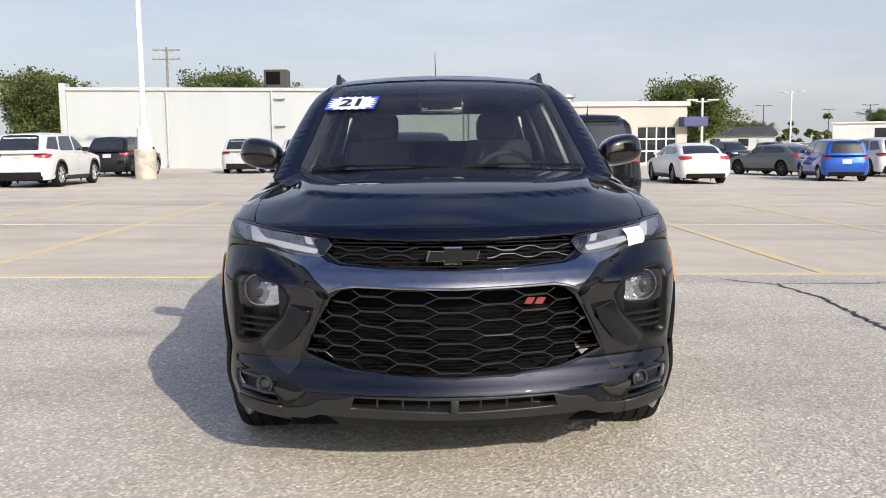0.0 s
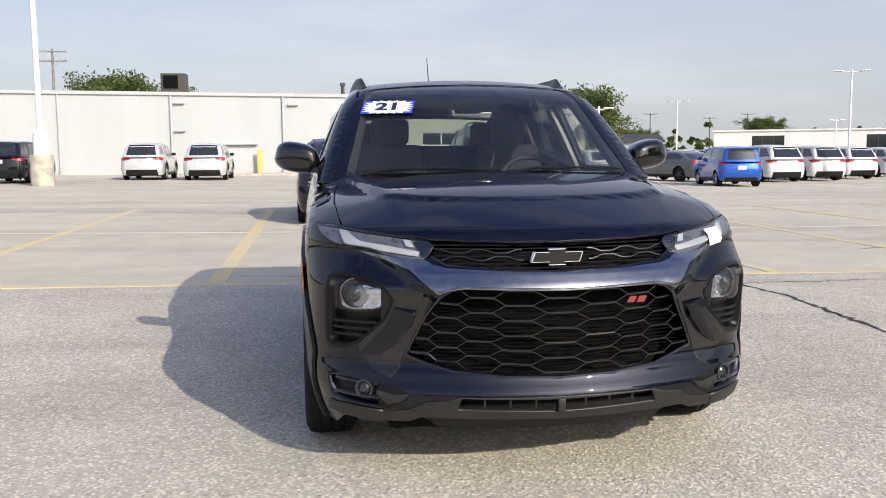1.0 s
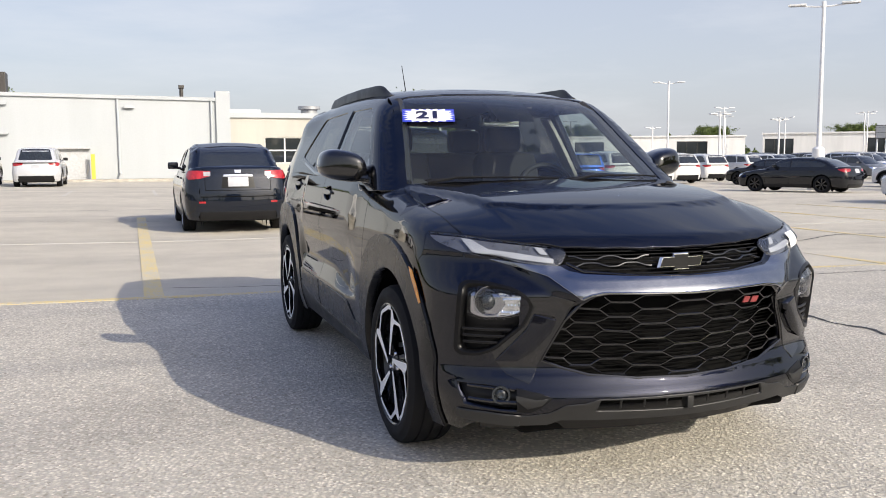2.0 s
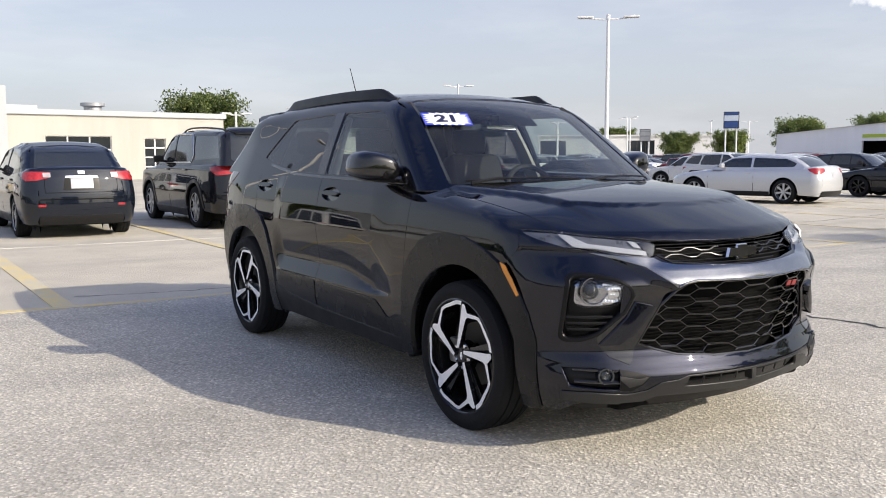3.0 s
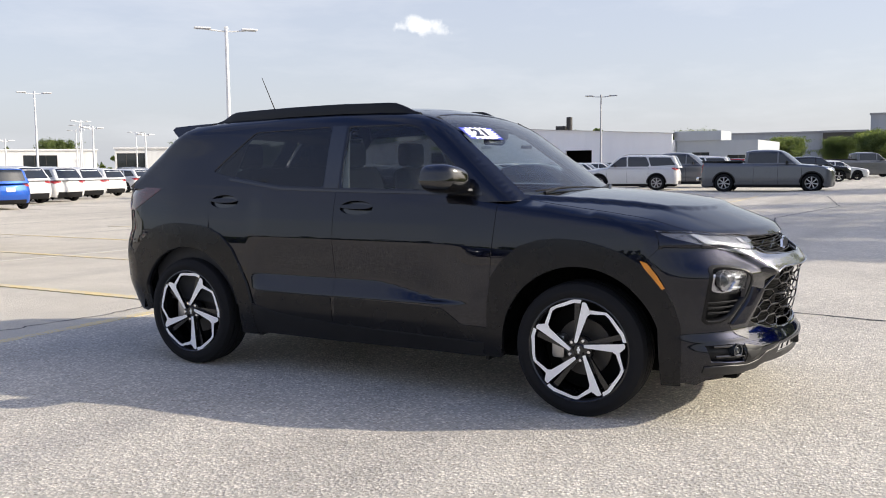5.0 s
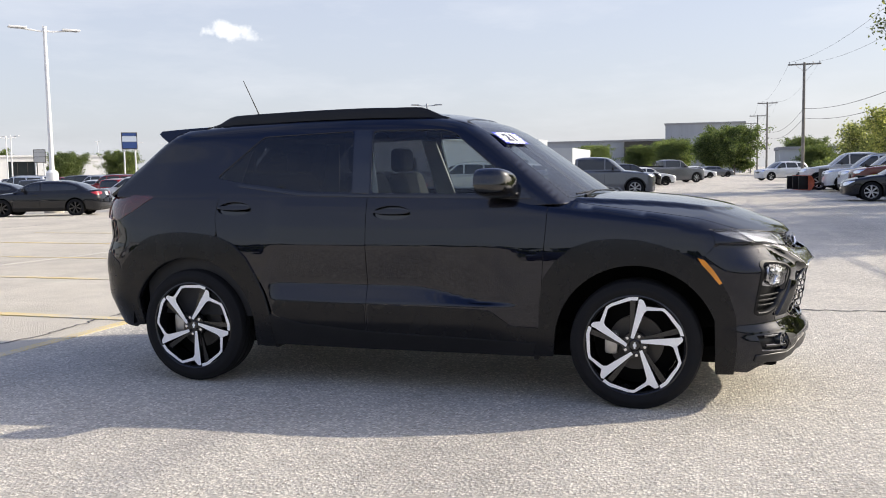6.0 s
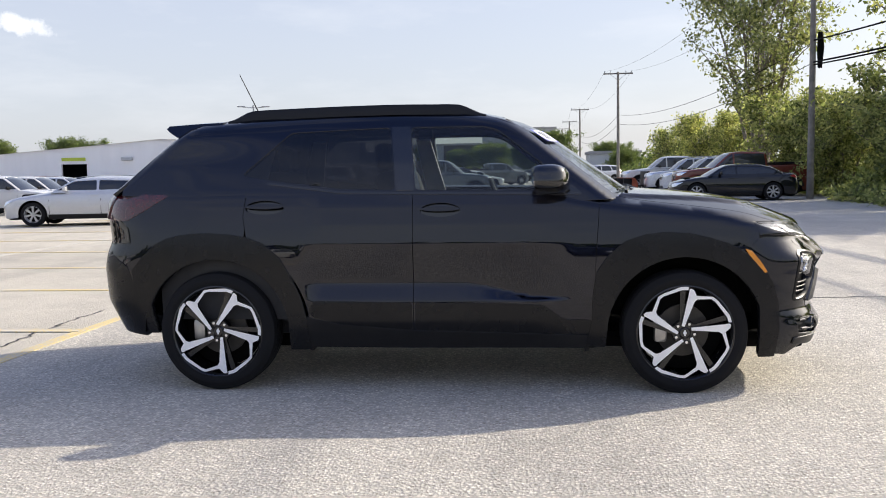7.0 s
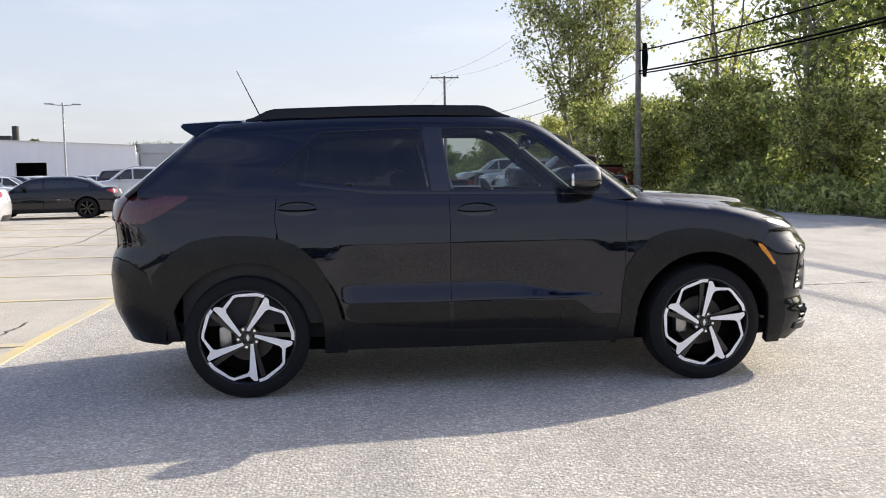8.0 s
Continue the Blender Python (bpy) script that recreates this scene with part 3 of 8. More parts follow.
        part("wheel_barrel_back", fix(bm), SEAM, hub)
    else:
        n = 5 if rim_style == "five" else 7
        bm = bmesh.new()
        for k in range(n):
            turn = Matrix.Rotation(2 * math.pi * k / n, 4, "X")
            add_prism(bm, [(0.03, -0.018), (rim_r - 0.01, -0.030), (rim_r - 0.01, 0.030), (0.03, 0.018)], 0.03, turn @ Matrix.Translation((base + 0.04, 0, 0)) @ f)
        add_lathe(bm, [(base + 0.0, 0.0), (base + 0.0, 0.045), (base + 0.03, 0.06)], 16)
        part("spokes", fix(bm), face_mat, hub, smooth=False)
        bm = bmesh.new()
        add_lathe(bm, [(0.0, 0.0), (0.0, rim_r - 0.02)], 24)
        part("wheel_barrel_back", fix(bm), SEAM, hub)
    return hub


def tube_part(name, pts, r, mat, parent, n=6, label=""):
    bm = bmesh.new()
    add_tube(bm, pts, r, n)
    return part(name, fix(bm), mat, parent, label)


def build_hero():
    car = thing("sport_utility_car", "glossy black compact sport utility car with black roof rails", "car")
    S, SL, SC = hero_solid()
    P = BLACK_PAINT
    zs = lambda a, b, n=8: np.linspace(a, b, n)
    # ---- edges shared by neighbouring panels
    lead = [(0, 0.889), (0.15, 0.890), (0.30, 0.893), (0.44, 0.899), (0.565, 0.914), (0.66, 0.926), (0.74, 0.938)]   # bonnet's front edge, x and z
    xg = lambda z: np.interp(z, [1.085, 1.11, 1.545, 1.60], [0.712, 0.706, 0.572, 0.55])                               # windscreen's edge
    # bonnet
    top_edge = [tuple(SL.fp(-x, z)) for x, z in lead]
    hood_side = [(float(np.interp(y, [-0.42, -0.2, 0.05, 0.25, 0.345], [-0.755, -0.765, -0.755, -0.735, -0.72])), float(y)) for y in np.linspace(-0.42, 0.345, 34)]
    hood_back = [(-0.60, 0.285), (-0.40, 0.225), (-0.2, 0.195)]
    left = [(p[0], p[1]) for p in top_edge] + hood_side + hood_back
    outline = left + [(0, 0.185)] + [(-x, y) for x, y in reversed(left[1:])]
    panel("hood", SL, outline, None, P, car, cell=0.022, edge=0.022, gap=0.002, deep=0.03)
    # cowl and wipers
    cowl = [(-0.72, 0.35), (-0.60, 0.290), (-0.40, 0.230), (-0.2, 0.20), (0, 0.19), (0.2, 0.20), (0.40, 0.230), (0.60, 0.290), (0.72, 0.35), (0.70, 0.50), (0.4, 0.36), (0, 0.30), (-0.4, 0.36), (-0.70, 0.50)]
    panel("cowl", SL, cowl, None, SATIN_BLACK, car, cell=0.05, off=-0.018, deep=0.02)
    for side_x, tip in ((-0.62, 0.02), (0.05, 0.66)):
        pts = [S.tp(side_x + (tip - side_x) * t, 0.30 + 0.03 * abs(side_x + (tip - side_x) * t)) + np.array((0, 0.0, 0.016)) for t in np.linspace(0, 1, 10)]
        pts = [SC.fp(p[0], 1.118 + 0.012 * math.sin(3 * i / 9)) + np.array((0, -0.012, 0.004)) for i, p in enumerate(pts)]
        wiper = tube_part("wiper", pts, 0.0048, SATIN_BLACK, car)
        bm = bmesh.new()
        a, b = Vector(pts[0]) + Vector((0, -0.05, -0.01)), Vector(pts[4])
        add_tube(bm, [a, (a + b) / 2 + Vector((0, -0.01, 0.012)), b], [0.010, 0.007, 0.005], 6)
        part("wiper_arm", fix(bm), SATIN_BLACK, wiper)
    # windscreen with its black border and the pillars
    glass_l = [(-xg(z), z) for z in zs(1.10, 1.545, 10)]
    glass = glass_l[::-1] + [(-0.6, 1.092), (-0.3, 1.082), (0, 1.078), (0.3, 1.082), (0.6, 1.092)] + [(-x, z) for x, z in glass_l] + [(0.50, 1.562), (0.3, 1.578), (0, 1.585), (-0.3, 1.578), (-0.50, 1.562)]
    screen = panel("windscreen", SC, glass, 0, WINDSCREEN, car, cell=0.05, off=-0.004, deep=0)
    outer_l = [(-xg(z) - 0.020, z) for z in zs(1.075, 1.552, 10)]
    roof_front = [(-0.52, 1.580), (-0.3, 1.598), (0, 1.606)]
    frame_out = outer_l + roof_front + [(-x, z) for x, z in (roof_front[:-1])[::-1]] + [(-x, z) for x, z in outer_l[::-1]]
    frame_out += [(0.6, 1.06), (0, 1.05), (-0.6, 1.06)]
    inner = [(x * 0.985, z + (0.006 if z < 1.2 else -0.006)) for x, z in glass]
    panel("windscreen_frame", SC, frame_out, 0, P, car, holes=[inner], cell=0.014, edge=0.014, deep=0.012)
    band = [(-xg(1.545) + 0.004, 1.545), (-0.50, 1.560), (-0.3, 1.576), (0, 1.583), (0.3, 1.576), (0.50, 1.560), (xg(1.545) - 0.004, 1.545), (0.45, 1.515), (0.12, 1.535), (0.10, 1.42), (-0.10, 1.42), (-0.12, 1.535), (-0.45, 1.515)]
    panel("shade_band", SC, band, 0, SEAM, screen, cell=0.05, off=-0.010, deep=0)
    # roof
    rf = [SC.fp(x, z) for x, z in [(-0.592, 1.552)] + roof_front]
    rf = [(p[0], p[1]) for p in rf]
    roof_left = [(-0.575, 1.25), (-0.585, 1.6), (-0.58, 2.1), (-0.55, 2.6), (-0.53, 2.80)]
    tail = [(-0.3, 2.84), (0, 2.85)]
    half = rf[::-1] + roof_left + tail
    panel("roof", SC, half + [(-x, y) for x, y in reversed(half[1:-1])], None, P, car, cell=0.06, edge=0.04, gap=0.001, deep=0.02)
    # rear spoiler: a wing that carries on the roof line, hollow beneath
    bm = bmesh.new()
    rows_s = []
    for x in np.linspace(-0.60, 0.60, 25):
        k = 1 - (x / 0.60) ** 2
        y0 = 2.78 + 0.06 * k
        za = float(SC.tp(min(0.56, abs(x)), y0)[2]) - 0.002
        prof = [(y0, za), (y0 + 0.09, za - 0.010), (2.985 + 0.075 * k, 1.536 + 0.034 * k), (3.000 + 0.075 * k, 1.522 + 0.034 * k), (2.985 + 0.07 * k, 1.508 + 0.034 * k), (2.930 + 0.05 * k, 1.470 + 0.03 * k), (2.86, 1.440 + 0.02 * k), (y0 - 0.02, 1.44 + 0.02 * k)]
        rows_s.append([bm.verts.new((x, y, z)) for y, z in prof])
    for a, b in zip(rows_s, rows_s[1:]):
        for q in range(7):
            bm.faces.new((a[q], a[q + 1], b[q + 1], b[q]))
    bm.faces.new(rows_s[0])
    bm.faces.new(rows_s[-1][::-1])
    part("rear_spoiler", fix(bm), P, car)
    # the spoiler's ends run down into the rear pillars
    for s in (-1, 1):
        bm = bmesh.new()
        ring = [(2.66, 1.553), (2.80, 1.548), (2.985, 1.537), (3.001, 1.519), (2.975, 1.497), (2.925, 1.466), (2.80, 1.43), (2.66, 1.50)]
        out_v = [bm.verts.new((s * (0.612 + (1.545 - z) * 0.50), y, z)) for y, z in ring]
        in_v = [bm.verts.new((s * 0.50, y, z + 0.012)) for y, z in ring]
        bm.faces.new(out_v)
        bm.faces.new(in_v[::-1])
        for q in range(len(ring)):
            bm.faces.new((out_v[q], in_v[q], in_v[(q + 1) % len(ring)], out_v[(q + 1) % len(ring)]))
        part("spoiler_end", fix(bm), P, car, smooth=False)
    # cabin sides with their window openings
    a_edge = [tuple(SC.fp(-xg(z) - 0.020, z))[1:] for z in zs(1.08, 1.552, 10)]
    roof_edge = [tuple(SC.tp(x, y))[1:] for x, y in roof_left]
    cab = a_edge + roof_edge + [(2.92, 1.465), (2.99, 1.405), (3.06, 1.335), (3.15, 1.240), (3.22, 1.165), (3.22, 1.13), (2.9, 1.115), (2.3, 1.11), (1.5, 1.095), (0.55, 1.07)]
    win_f = rounded([(1.522, 1.500), (1.487, 1.140), (0.66, 1.128), (0.575, 1.128), (1.02, 1.478), (1.10, 1.500)], 0.03)
    shape_r = rounded([(2.225, 1.482), (1.640, 1.502), (1.600, 1.142), (1.92, 1.152), (2.33, 1.205), (2.50, 1.235), (2.36, 1.36)], 0.03)
    panel("cabin_side", SC, side(cab), 90, P, car, holes=[side(win_f), side(shape_r)], cell=0.03, edge=0.025, deep=0.03, mirror=True)
    panel("front_door_window", SC, side(win_f), 90, DOOR_GLASS, car, cell=0.06, edge=0.04, off=-0.006, deep=0, mirror=True)
    panel("rear_door_window", SC, side(shape_r), 90, PRIVACY, car, cell=0.06, edge=0.04, off=-0.006, deep=0, mirror=True)
    # dark gloss strip between the windows
    panel("door_pillar_trim", SC, side([(1.632, 1.503), (1.528, 1.503), (1.494, 1.138), (1.594, 1.140)]), 90, GRILLE_BLACK, car, cell=0.05, off=0.003, deep=0.008, mirror=True)
    panel("window_seal", SC, side([(0.56, 1.117), (1.5, 1.128), (1.92, 1.140), (2.34, 1.195), (2.34, 1.183), (1.92, 1.128), (1.5, 1.116), (0.56, 1.105)]), 90, GLOSS_BLACK, car, cell=0.04, off=0.004, deep=0.01, mirror=True)
    # rear glass and tailgate
    rg = both([(0, 1.52), (-0.42, 1.505), (-0.50, 1.48), (-0.60, 1.22), (-0.57, 1.185), (0, 1.18)])
    panel("rear_window", SC, [(-x, z) for x, z in rg], 180, REAR_GLASS, car, cell=0.08, off=-0.004, deep=0)
    tg = both([(0, 1.56), (-0.50, 1.535), (-0.63, 1.45), (-0.745, 1.20), (-0.755, 1.14), (0, 1.13)])
    panel("tailgate_frame", SC, [(-x, z) for x, z in tg], 180, P, car, holes=[[(-x, z) for x, z in rg]], cell=0.025, deep=0.02)
    panel("tailgate", SL, [(-x, z) for x, z in both([(0, 1.19), (-0.60, 1.19), (-0.70, 1.14), (-0.60, 0.84), (-0.45, 0.80), (0, 0.80)])], 180, P, car, cell=0.06, gap=0.002)
    # ---- lower sides
    cz = 0.335
    # fender: bonnet line, lamp tip, bumper seam, arch, door gap
    bonnet_line = [tuple(SL.tp(x, y))[1:] for x, y in hood_side]
    fender = bonnet_line + [(0.4595, 1.085), (0.4655, 0.975), (0.4815, 0.767), (0.4900, 0.60)] + arc(0, cz, 0.50, 148, 52, 24) + [(-0.335, 0.80), (-0.395, 0.86), (-0.390, 0.90), (-0.366, 0.944), (-0.48, 0.9415), tuple(SL.fp(-0.735, 0.9365))[1:], tuple(SL.fp(-0.745, 0.9405))[1:]]
    panel("front_fender", SL, side(fender), 90, P, car, cell=0.035, edge=0.025, gap=0.0014, mirror=True)
    # doors
    fd = [(0.462, 1.085), (0.468, 0.975), (0.484, 0.767), (0.496, 0.42), (0.500, 0.325), (1.4975, 0.352), (1.4975, 1.115), (1.0, 1.108)]
    hf, hr = (1.343, 1.025), (2.350, 1.048)
    def cup(c):
        return [(c[0] + 0.112 * math.cos(a), c[1] + 0.040 * math.sin(a) * (1.1 if math.sin(a) > 0 else 0.9)) for a in np.linspace(0, 2 * math.pi, 24, endpoint=False)]
    pair = panel("front_door", SL, side(fd), 90, P, car, holes=[side(cup(hf))], cell=0.016, gap=0.0014, mirror=True)
    rd = [(1.5005, 1.115), (1.5005, 0.352), (1.92, 0.388), (2.10, 0.425)] + arc(2.64, cz, 0.55, 14, 70, 10) + [(2.462, 0.93), (2.475, 1.0), (2.46, 1.12), (2.0, 1.118)]
    pair2 = panel("rear_door", SL, side(rd), 90, P, car, holes=[side(cup(hr))], cell=0.016, gap=0.0014, mirror=True)
    for doors, c in ((pair, hf), (pair2, hr)):
        cups = panel("handle_cup", SL, side([(y, z) for y, z in cup(c)]), 90, GLOSS_BLACK, car, cell=0.02, off=-0.022, deep=0.0, mirror=True)
        bar = [(c[0] + 0.108 * math.cos(a), c[1] + 0.008 + 0.0125 * math.sin(a)) for a in np.linspace(0, 2 * math.pi, 24, endpoint=False)]
        grips = panel("door_handle", SL, side(bar), 90, P, car, cell=0.015, off=0.012, deep=0.016, mirror=True)
        for k in (0, 1):
            cups[k].parent, grips[k].parent = doors[k], doors[k]
    for doors, out in ((pair, [(0.505, 0.410), (0.66, 0.414), (0.775, 0.497), (0.92, 0.503), (1.488, 0.512), (1.488, 0.358), (0.510, 0.332)]), (pair2, [(1.510, 0.512), (2.07, 0.522), (2.10, 0.47), (2.08, 0.43), (1.92, 0.394), (1.510, 0.358)])):
        made = panel("door_cladding", SL, side(rounded(out, 0.02)), 90, CLAD_PAINT, car, "satin black lower door cladding", cell=0.03, off=0.005, deep=0.006, mirror=True)
        for k in (0, 1):
            made[k].parent = doors[k]
    # rear quarter with the wheel opening
    q_edge = [tuple(SL.rp(-0.66, z))[1:] for z in zs(1.165, 0.80, 8)]
    quarter = [(2.4625, 1.13), (2.4775, 1.0), (2.4645, 0.93)] + arc(2.64, cz, 0.53, 72, 155, 20) + [(3.18, 0.72), (3.28, 0.78)] + q_edge[::-1] + [(3.22, 1.17), (2.9, 1.15)]
    panel("rear_quarter_panel", SL, side(quarter), 90, P, car, cell=0.035, edge=0.025, gap=0.0014, mirror=True)
    rb_edge = [tuple(SL.rp(-0.66, z))[1:] for z in zs(0.79, 0.32, 8)]
    rb = [(3.28, 0.775), (3.18, 0.715)] + [(3.11, 0.56), (3.06, 0.42), (3.03, 0.34), (3.08, 0.31)] + rb_edge[::-1]
    panel("rear_bumper_corner", SL, side(rb), 90, CLAD_PAINT, car, cell=0.035, edge=0.025, gap=0.0014, mirror=True)
    panel("rear_bumper", SL, [(-x, z) for x, z in both([(0, 0.795), (-0.66, 0.79), (-0.66, 0.32), (0, 0.30)])], 180, CLAD_PAINT, car, cell=0.06)
    # wheel arch cladding and rocker
    def clad(cy, a0, a1, outer, inner, ends):
        return outer + ends + inner[::-1]
    of = [(0.540, 0.26), (0.505, 0.40), (0.50, 0.55), (0.478, 0.68), (0.418, 0.768), (0.323, 0.847), (0.215, 0.882), (0.100, 0.893), (-0.02, 0.886), (-0.123, 0.863), (-0.215, 0.833), (-0.283, 0.800), (-0.36, 0.748), (-0.425, 0.680), (-0.468, 0.60), (-0.497, 0.50), (-0.505, 0.36), (-0.49, 0.20)]
    inf = [(0.432, 0.26)] + arc(0, cz, 0.424, 172, 20, 28, 1.0) + [(-0.402, 0.36), (-0.405, 0.20)]
    panel("front_wheel_arch_trim", SL, side(of + inf[::-1]), 90, CLAD_PAINT, car, cell=0.03, edge=0.022, off=0.012, deep=0.05, mirror=True)
    orr = [(2.10, 0.24), (2.115, 0.42), (2.15, 0.55), (2.20, 0.66), (2.262, 0.765), (2.352, 0.845), (2.45, 0.885), (2.54, 0.90), (2.665, 0.91), (2.77, 0.908), (2.854, 0.898), (2.93, 0.880), (3.00, 0.845), (3.08, 0.772), (3.145, 0.70), (3.13, 0.56), (3.07, 0.42), (3.035, 0.335)]
    inr = [(2.215, 0.24)] + arc(2.64, cz, 0.428, 8, 158, 28) + [(3.025, 0.42), (3.0, 0.335)]
    panel("rear_wheel_arch_trim", SL, side(orr + inr[::-1]), 90, CLAD_PAINT, car, cell=0.03, edge=0.022, off=0.012, deep=0.05, mirror=True)
    rocker = [(0.49, 0.322), (1.5, 0.35), (1.92, 0.385), (2.12, 0.43), (2.11, 0.25), (1.5, 0.245), (0.535, 0.25)]
    panel("rocker_cladding", SL, side(rocker), 90, SATIN_BLACK, car, cell=0.04, off=0.006, deep=0.08, mirror=True)
    panel("side_marker", SL, side([(-0.312, 0.800), (-0.345, 0.790), (-0.392, 0.735), (-0.430, 0.675), (-0.418, 0.668), (-0.375, 0.72), (-0.335, 0.765)]), 90, AMBER, car, "amber side marker lamp", cell=0.02, off=0.0145, deep=0.004, mirror=True)
    # tail lamps
    panel("tail_lamp", SL, side([(2.93, 1.125), (2.95, 1.132), (3.2, 1.135), (3.33, 1.135), (3.345, 1.08), (3.34, 0.985), (3.25, 0.983), (3.18, 0.987), (3.085, 1.035)]), 90, RED_LENS, car, "red tail lamp", cell=0.02, off=0.0035, deep=0.01, mirror=True)
    panel("tail_lamp_inner", SL, [(-x, z) for x, z in [(-0.72, 1.12), (-0.42, 1.10), (-0.45, 1.02), (-0.70, 0.99)]], 180, RED_LENS, car, cell=0.04, off=0.012, mirror=True)
    # ---- front
    top_b = [(0, 0.790), (-0.20, 0.795), (-0.39, 0.812), (-0.445, 0.838), (-0.49, 0.830), (-0.56, 0.840), (-0.62, 0.848)]
    seam_x = 0.62
    low_b = [(-0.62, 0.292), (-0.55, 0.292), (-0.47, 0.305), (-0.40, 0.34), (-0.36, 0.352), (0, 0.352)]
    grille = both([(0, 0.735), (-0.20, 0.740), (-0.33, 0.744), (-0.385, 0.735), (-0.425, 0.705), (-0.465, 0.64), (-0.505, 0.56), (-0.535, 0.488), (-0.46, 0.458), (-0.373, 0.434), (-0.198, 0.417), (0, 0.411)])
    bumper_mid = both(top_b + low_b)
    panel("front_bumper", SL, bumper_mid, 0, P, car, holes=[grille], cell=0.016, edge=0.018, deep=0.03)
    seam = [tuple(SL.fp(-seam_x, z)) for z in zs(0.292, 0.848, 14)]
    up_side = [tuple(SL.fp(x, z)) for x, z in [(-0.66, 0.854), (-0.70, 0.860), (-0.755, 0.870), (-0.785, 0.884)]] + [tuple(SL.sp(y, z)) for y, z in [(-0.47, 0.902), (-0.41, 0.922), (-0.368, 0.942), (-0.392, 0.90), (-0.397, 0.86), (-0.34, 0.805), (-0.40, 0.70), (-0.465, 0.60), (-0.495, 0.50), (-0.50, 0.36), (-0.48, 0.21), (-0.56, 0.20), (-0.62, 0.235)]]
    low_side = [tuple(SL.fp(x, z)) for x, z in [(-0.70, 0.285), (-0.66, 0.288)]]
    pod_f = rounded([(-0.806, 0.757), (-0.778, 0.781), (-0.71, 0.777), (-0.635, 0.758), (-0.594, 0.726), (-0.577, 0.690), (-0.607, 0.618), (-0.702, 0.524), (-0.747, 0.502), (-0.800, 0.500), (-0.815, 0.520)], 0.015, 2)
    pod = [tuple(SL.fp(x, z)) for x, z in pod_f]
    fog_f2 = [(-0.812, 0.400), (-0.725, 0.402), (-0.628, 0.388), (-0.628, 0.303), (-0.69, 0.306), (-0.795, 0.318)]
    fog = [tuple(SL.fp(x, z)) for x, z in fog_f2]
    panel("front_bumper_corner", SL, seam + up_side + low_side, 45, P, car, holes=[pod, fog], cell=0.018, edge=0.018, deep=0.03, mirror=True)
    # head lamps in their pods
    panel("headlamp_pod", SL, [tuple(p) for p in pod], 45, TRIM_BLACK, car, cell=0.03, off=-0.045, deep=0, mirror=True)
    def scale2(pts, k, c):
        return [(c[0] + (x - c[0]) * k, c[1] + (z - c[1]) * k) for x, z in pts]
    trim = [tuple(SL.fp(x, z)) for x, z in pod_f]
    trim_in = [tuple(SL.fp(x, z)) for x, z in scale2(pod_f, 0.93, (-0.70, 0.650))]
    panel("headlamp_bezel", SL, trim, 45, TRIM_BLACK, car, holes=[trim_in], cell=0.02, off=0.004, deep=0.05, mirror=True)
    lamp_f = rounded([(-0.785, 0.752), (-0.751, 0.763), (-0.666, 0.754), (-0.620, 0.739), (-0.592, 0.692), (-0.613, 0.662), (-0.661, 0.644), (-0.743, 0.639), (-0.787, 0.652)], 0.015, 3)
    lamp = [tuple(SL.fp(x, z)) for x, z in lamp_f]
    panel("headlamp_lens", SL, lamp, 45, LENS, car, "clear headlamp lens", cell=0.03, off=-0.004, deep=0.0, mirror=True)
    panel("headlamp_back", SL, lamp, 45, DARK_CHROME, car, cell=0.03, off=-0.036, deep=0.0, mirror=True)
    flute_f = [(-0.690, 0.752), (-0.666, 0.749), (-0.622, 0.735), (-0.596, 0.692), (-0.615, 0.666), (-0.663, 0.650), (-0.700, 0.647), (-0.668, 0.690)]
    flute = [tuple(SL.fp(x, z)) for x, z in flute_f]
    panel("headlamp_reflector", SL, flute, 45, LAMP_INNER, car, "fluted bright reflector", cell=0.006, off=-0.026, deep=0.012, mirror=True, lift=lambda p: 0.0035 * np.sin(np.abs(p[:, 0]) * 520 + 1.5 * np.sin(p[:, 2] * 90)) + 0.003 * np.sin(p[:, 2] * 260))
    for s in (-1, 1):
        bm = bmesh.new()
        c = SL.fp(-0.715, 0.705)
        add_lathe(bm, [(-0.034, 0.0), (-0.028, 0.018), (-0.012, 0.033), (0.0, 0.038), (0.006, 0.046), (0.012, 0.050), (0.04, 0.05)], 24, "Y", at=(0, 0, 0))
        bmesh.ops.transform(bm, matrix=Matrix.Translation((s * abs(c[0]) * 0.985, c[1] + 0.055, c[2])) @ Matrix.Rotation(radians(-20 * s * -1), 4, "Z"), verts=bm.verts)
        part("projector_lens", fix(bm), DARK_GLASS, car)
        bm = bmesh.new()
        add_lathe(bm, [(0.0, 0.050), (-0.010, 0.053), (-0.010, 0.056), (0.0, 0.058), (0.02, 0.058)], 28, "Y", at=(0, 0, 0))
        bmesh.ops.transform(bm, matrix=Matrix.Translation((s * abs(c[0]) * 0.985, c[1] + 0.045, c[2])) @ Matrix.Rotation(radians(20 * s), 4, "Z"), verts=bm.verts)
        part("projector_ring", fix(bm), DARK_CHROME, car)
        bm = bmesh.new()
        add_lathe(bm, [(0.004, 0.0), (0.004, 0.058)], 24, "Y", at=(0, 0, 0))
        bmesh.ops.transform(bm, matrix=Matrix.Translation((s * abs(c[0]) * 0.985, c[1] + 0.045, c[2])) @ Matrix.Rotation(radians(20 * s), 4, "Z"), verts=bm.verts)
        part("projector_surround", fix(bm), GLOSS_BLACK, car)
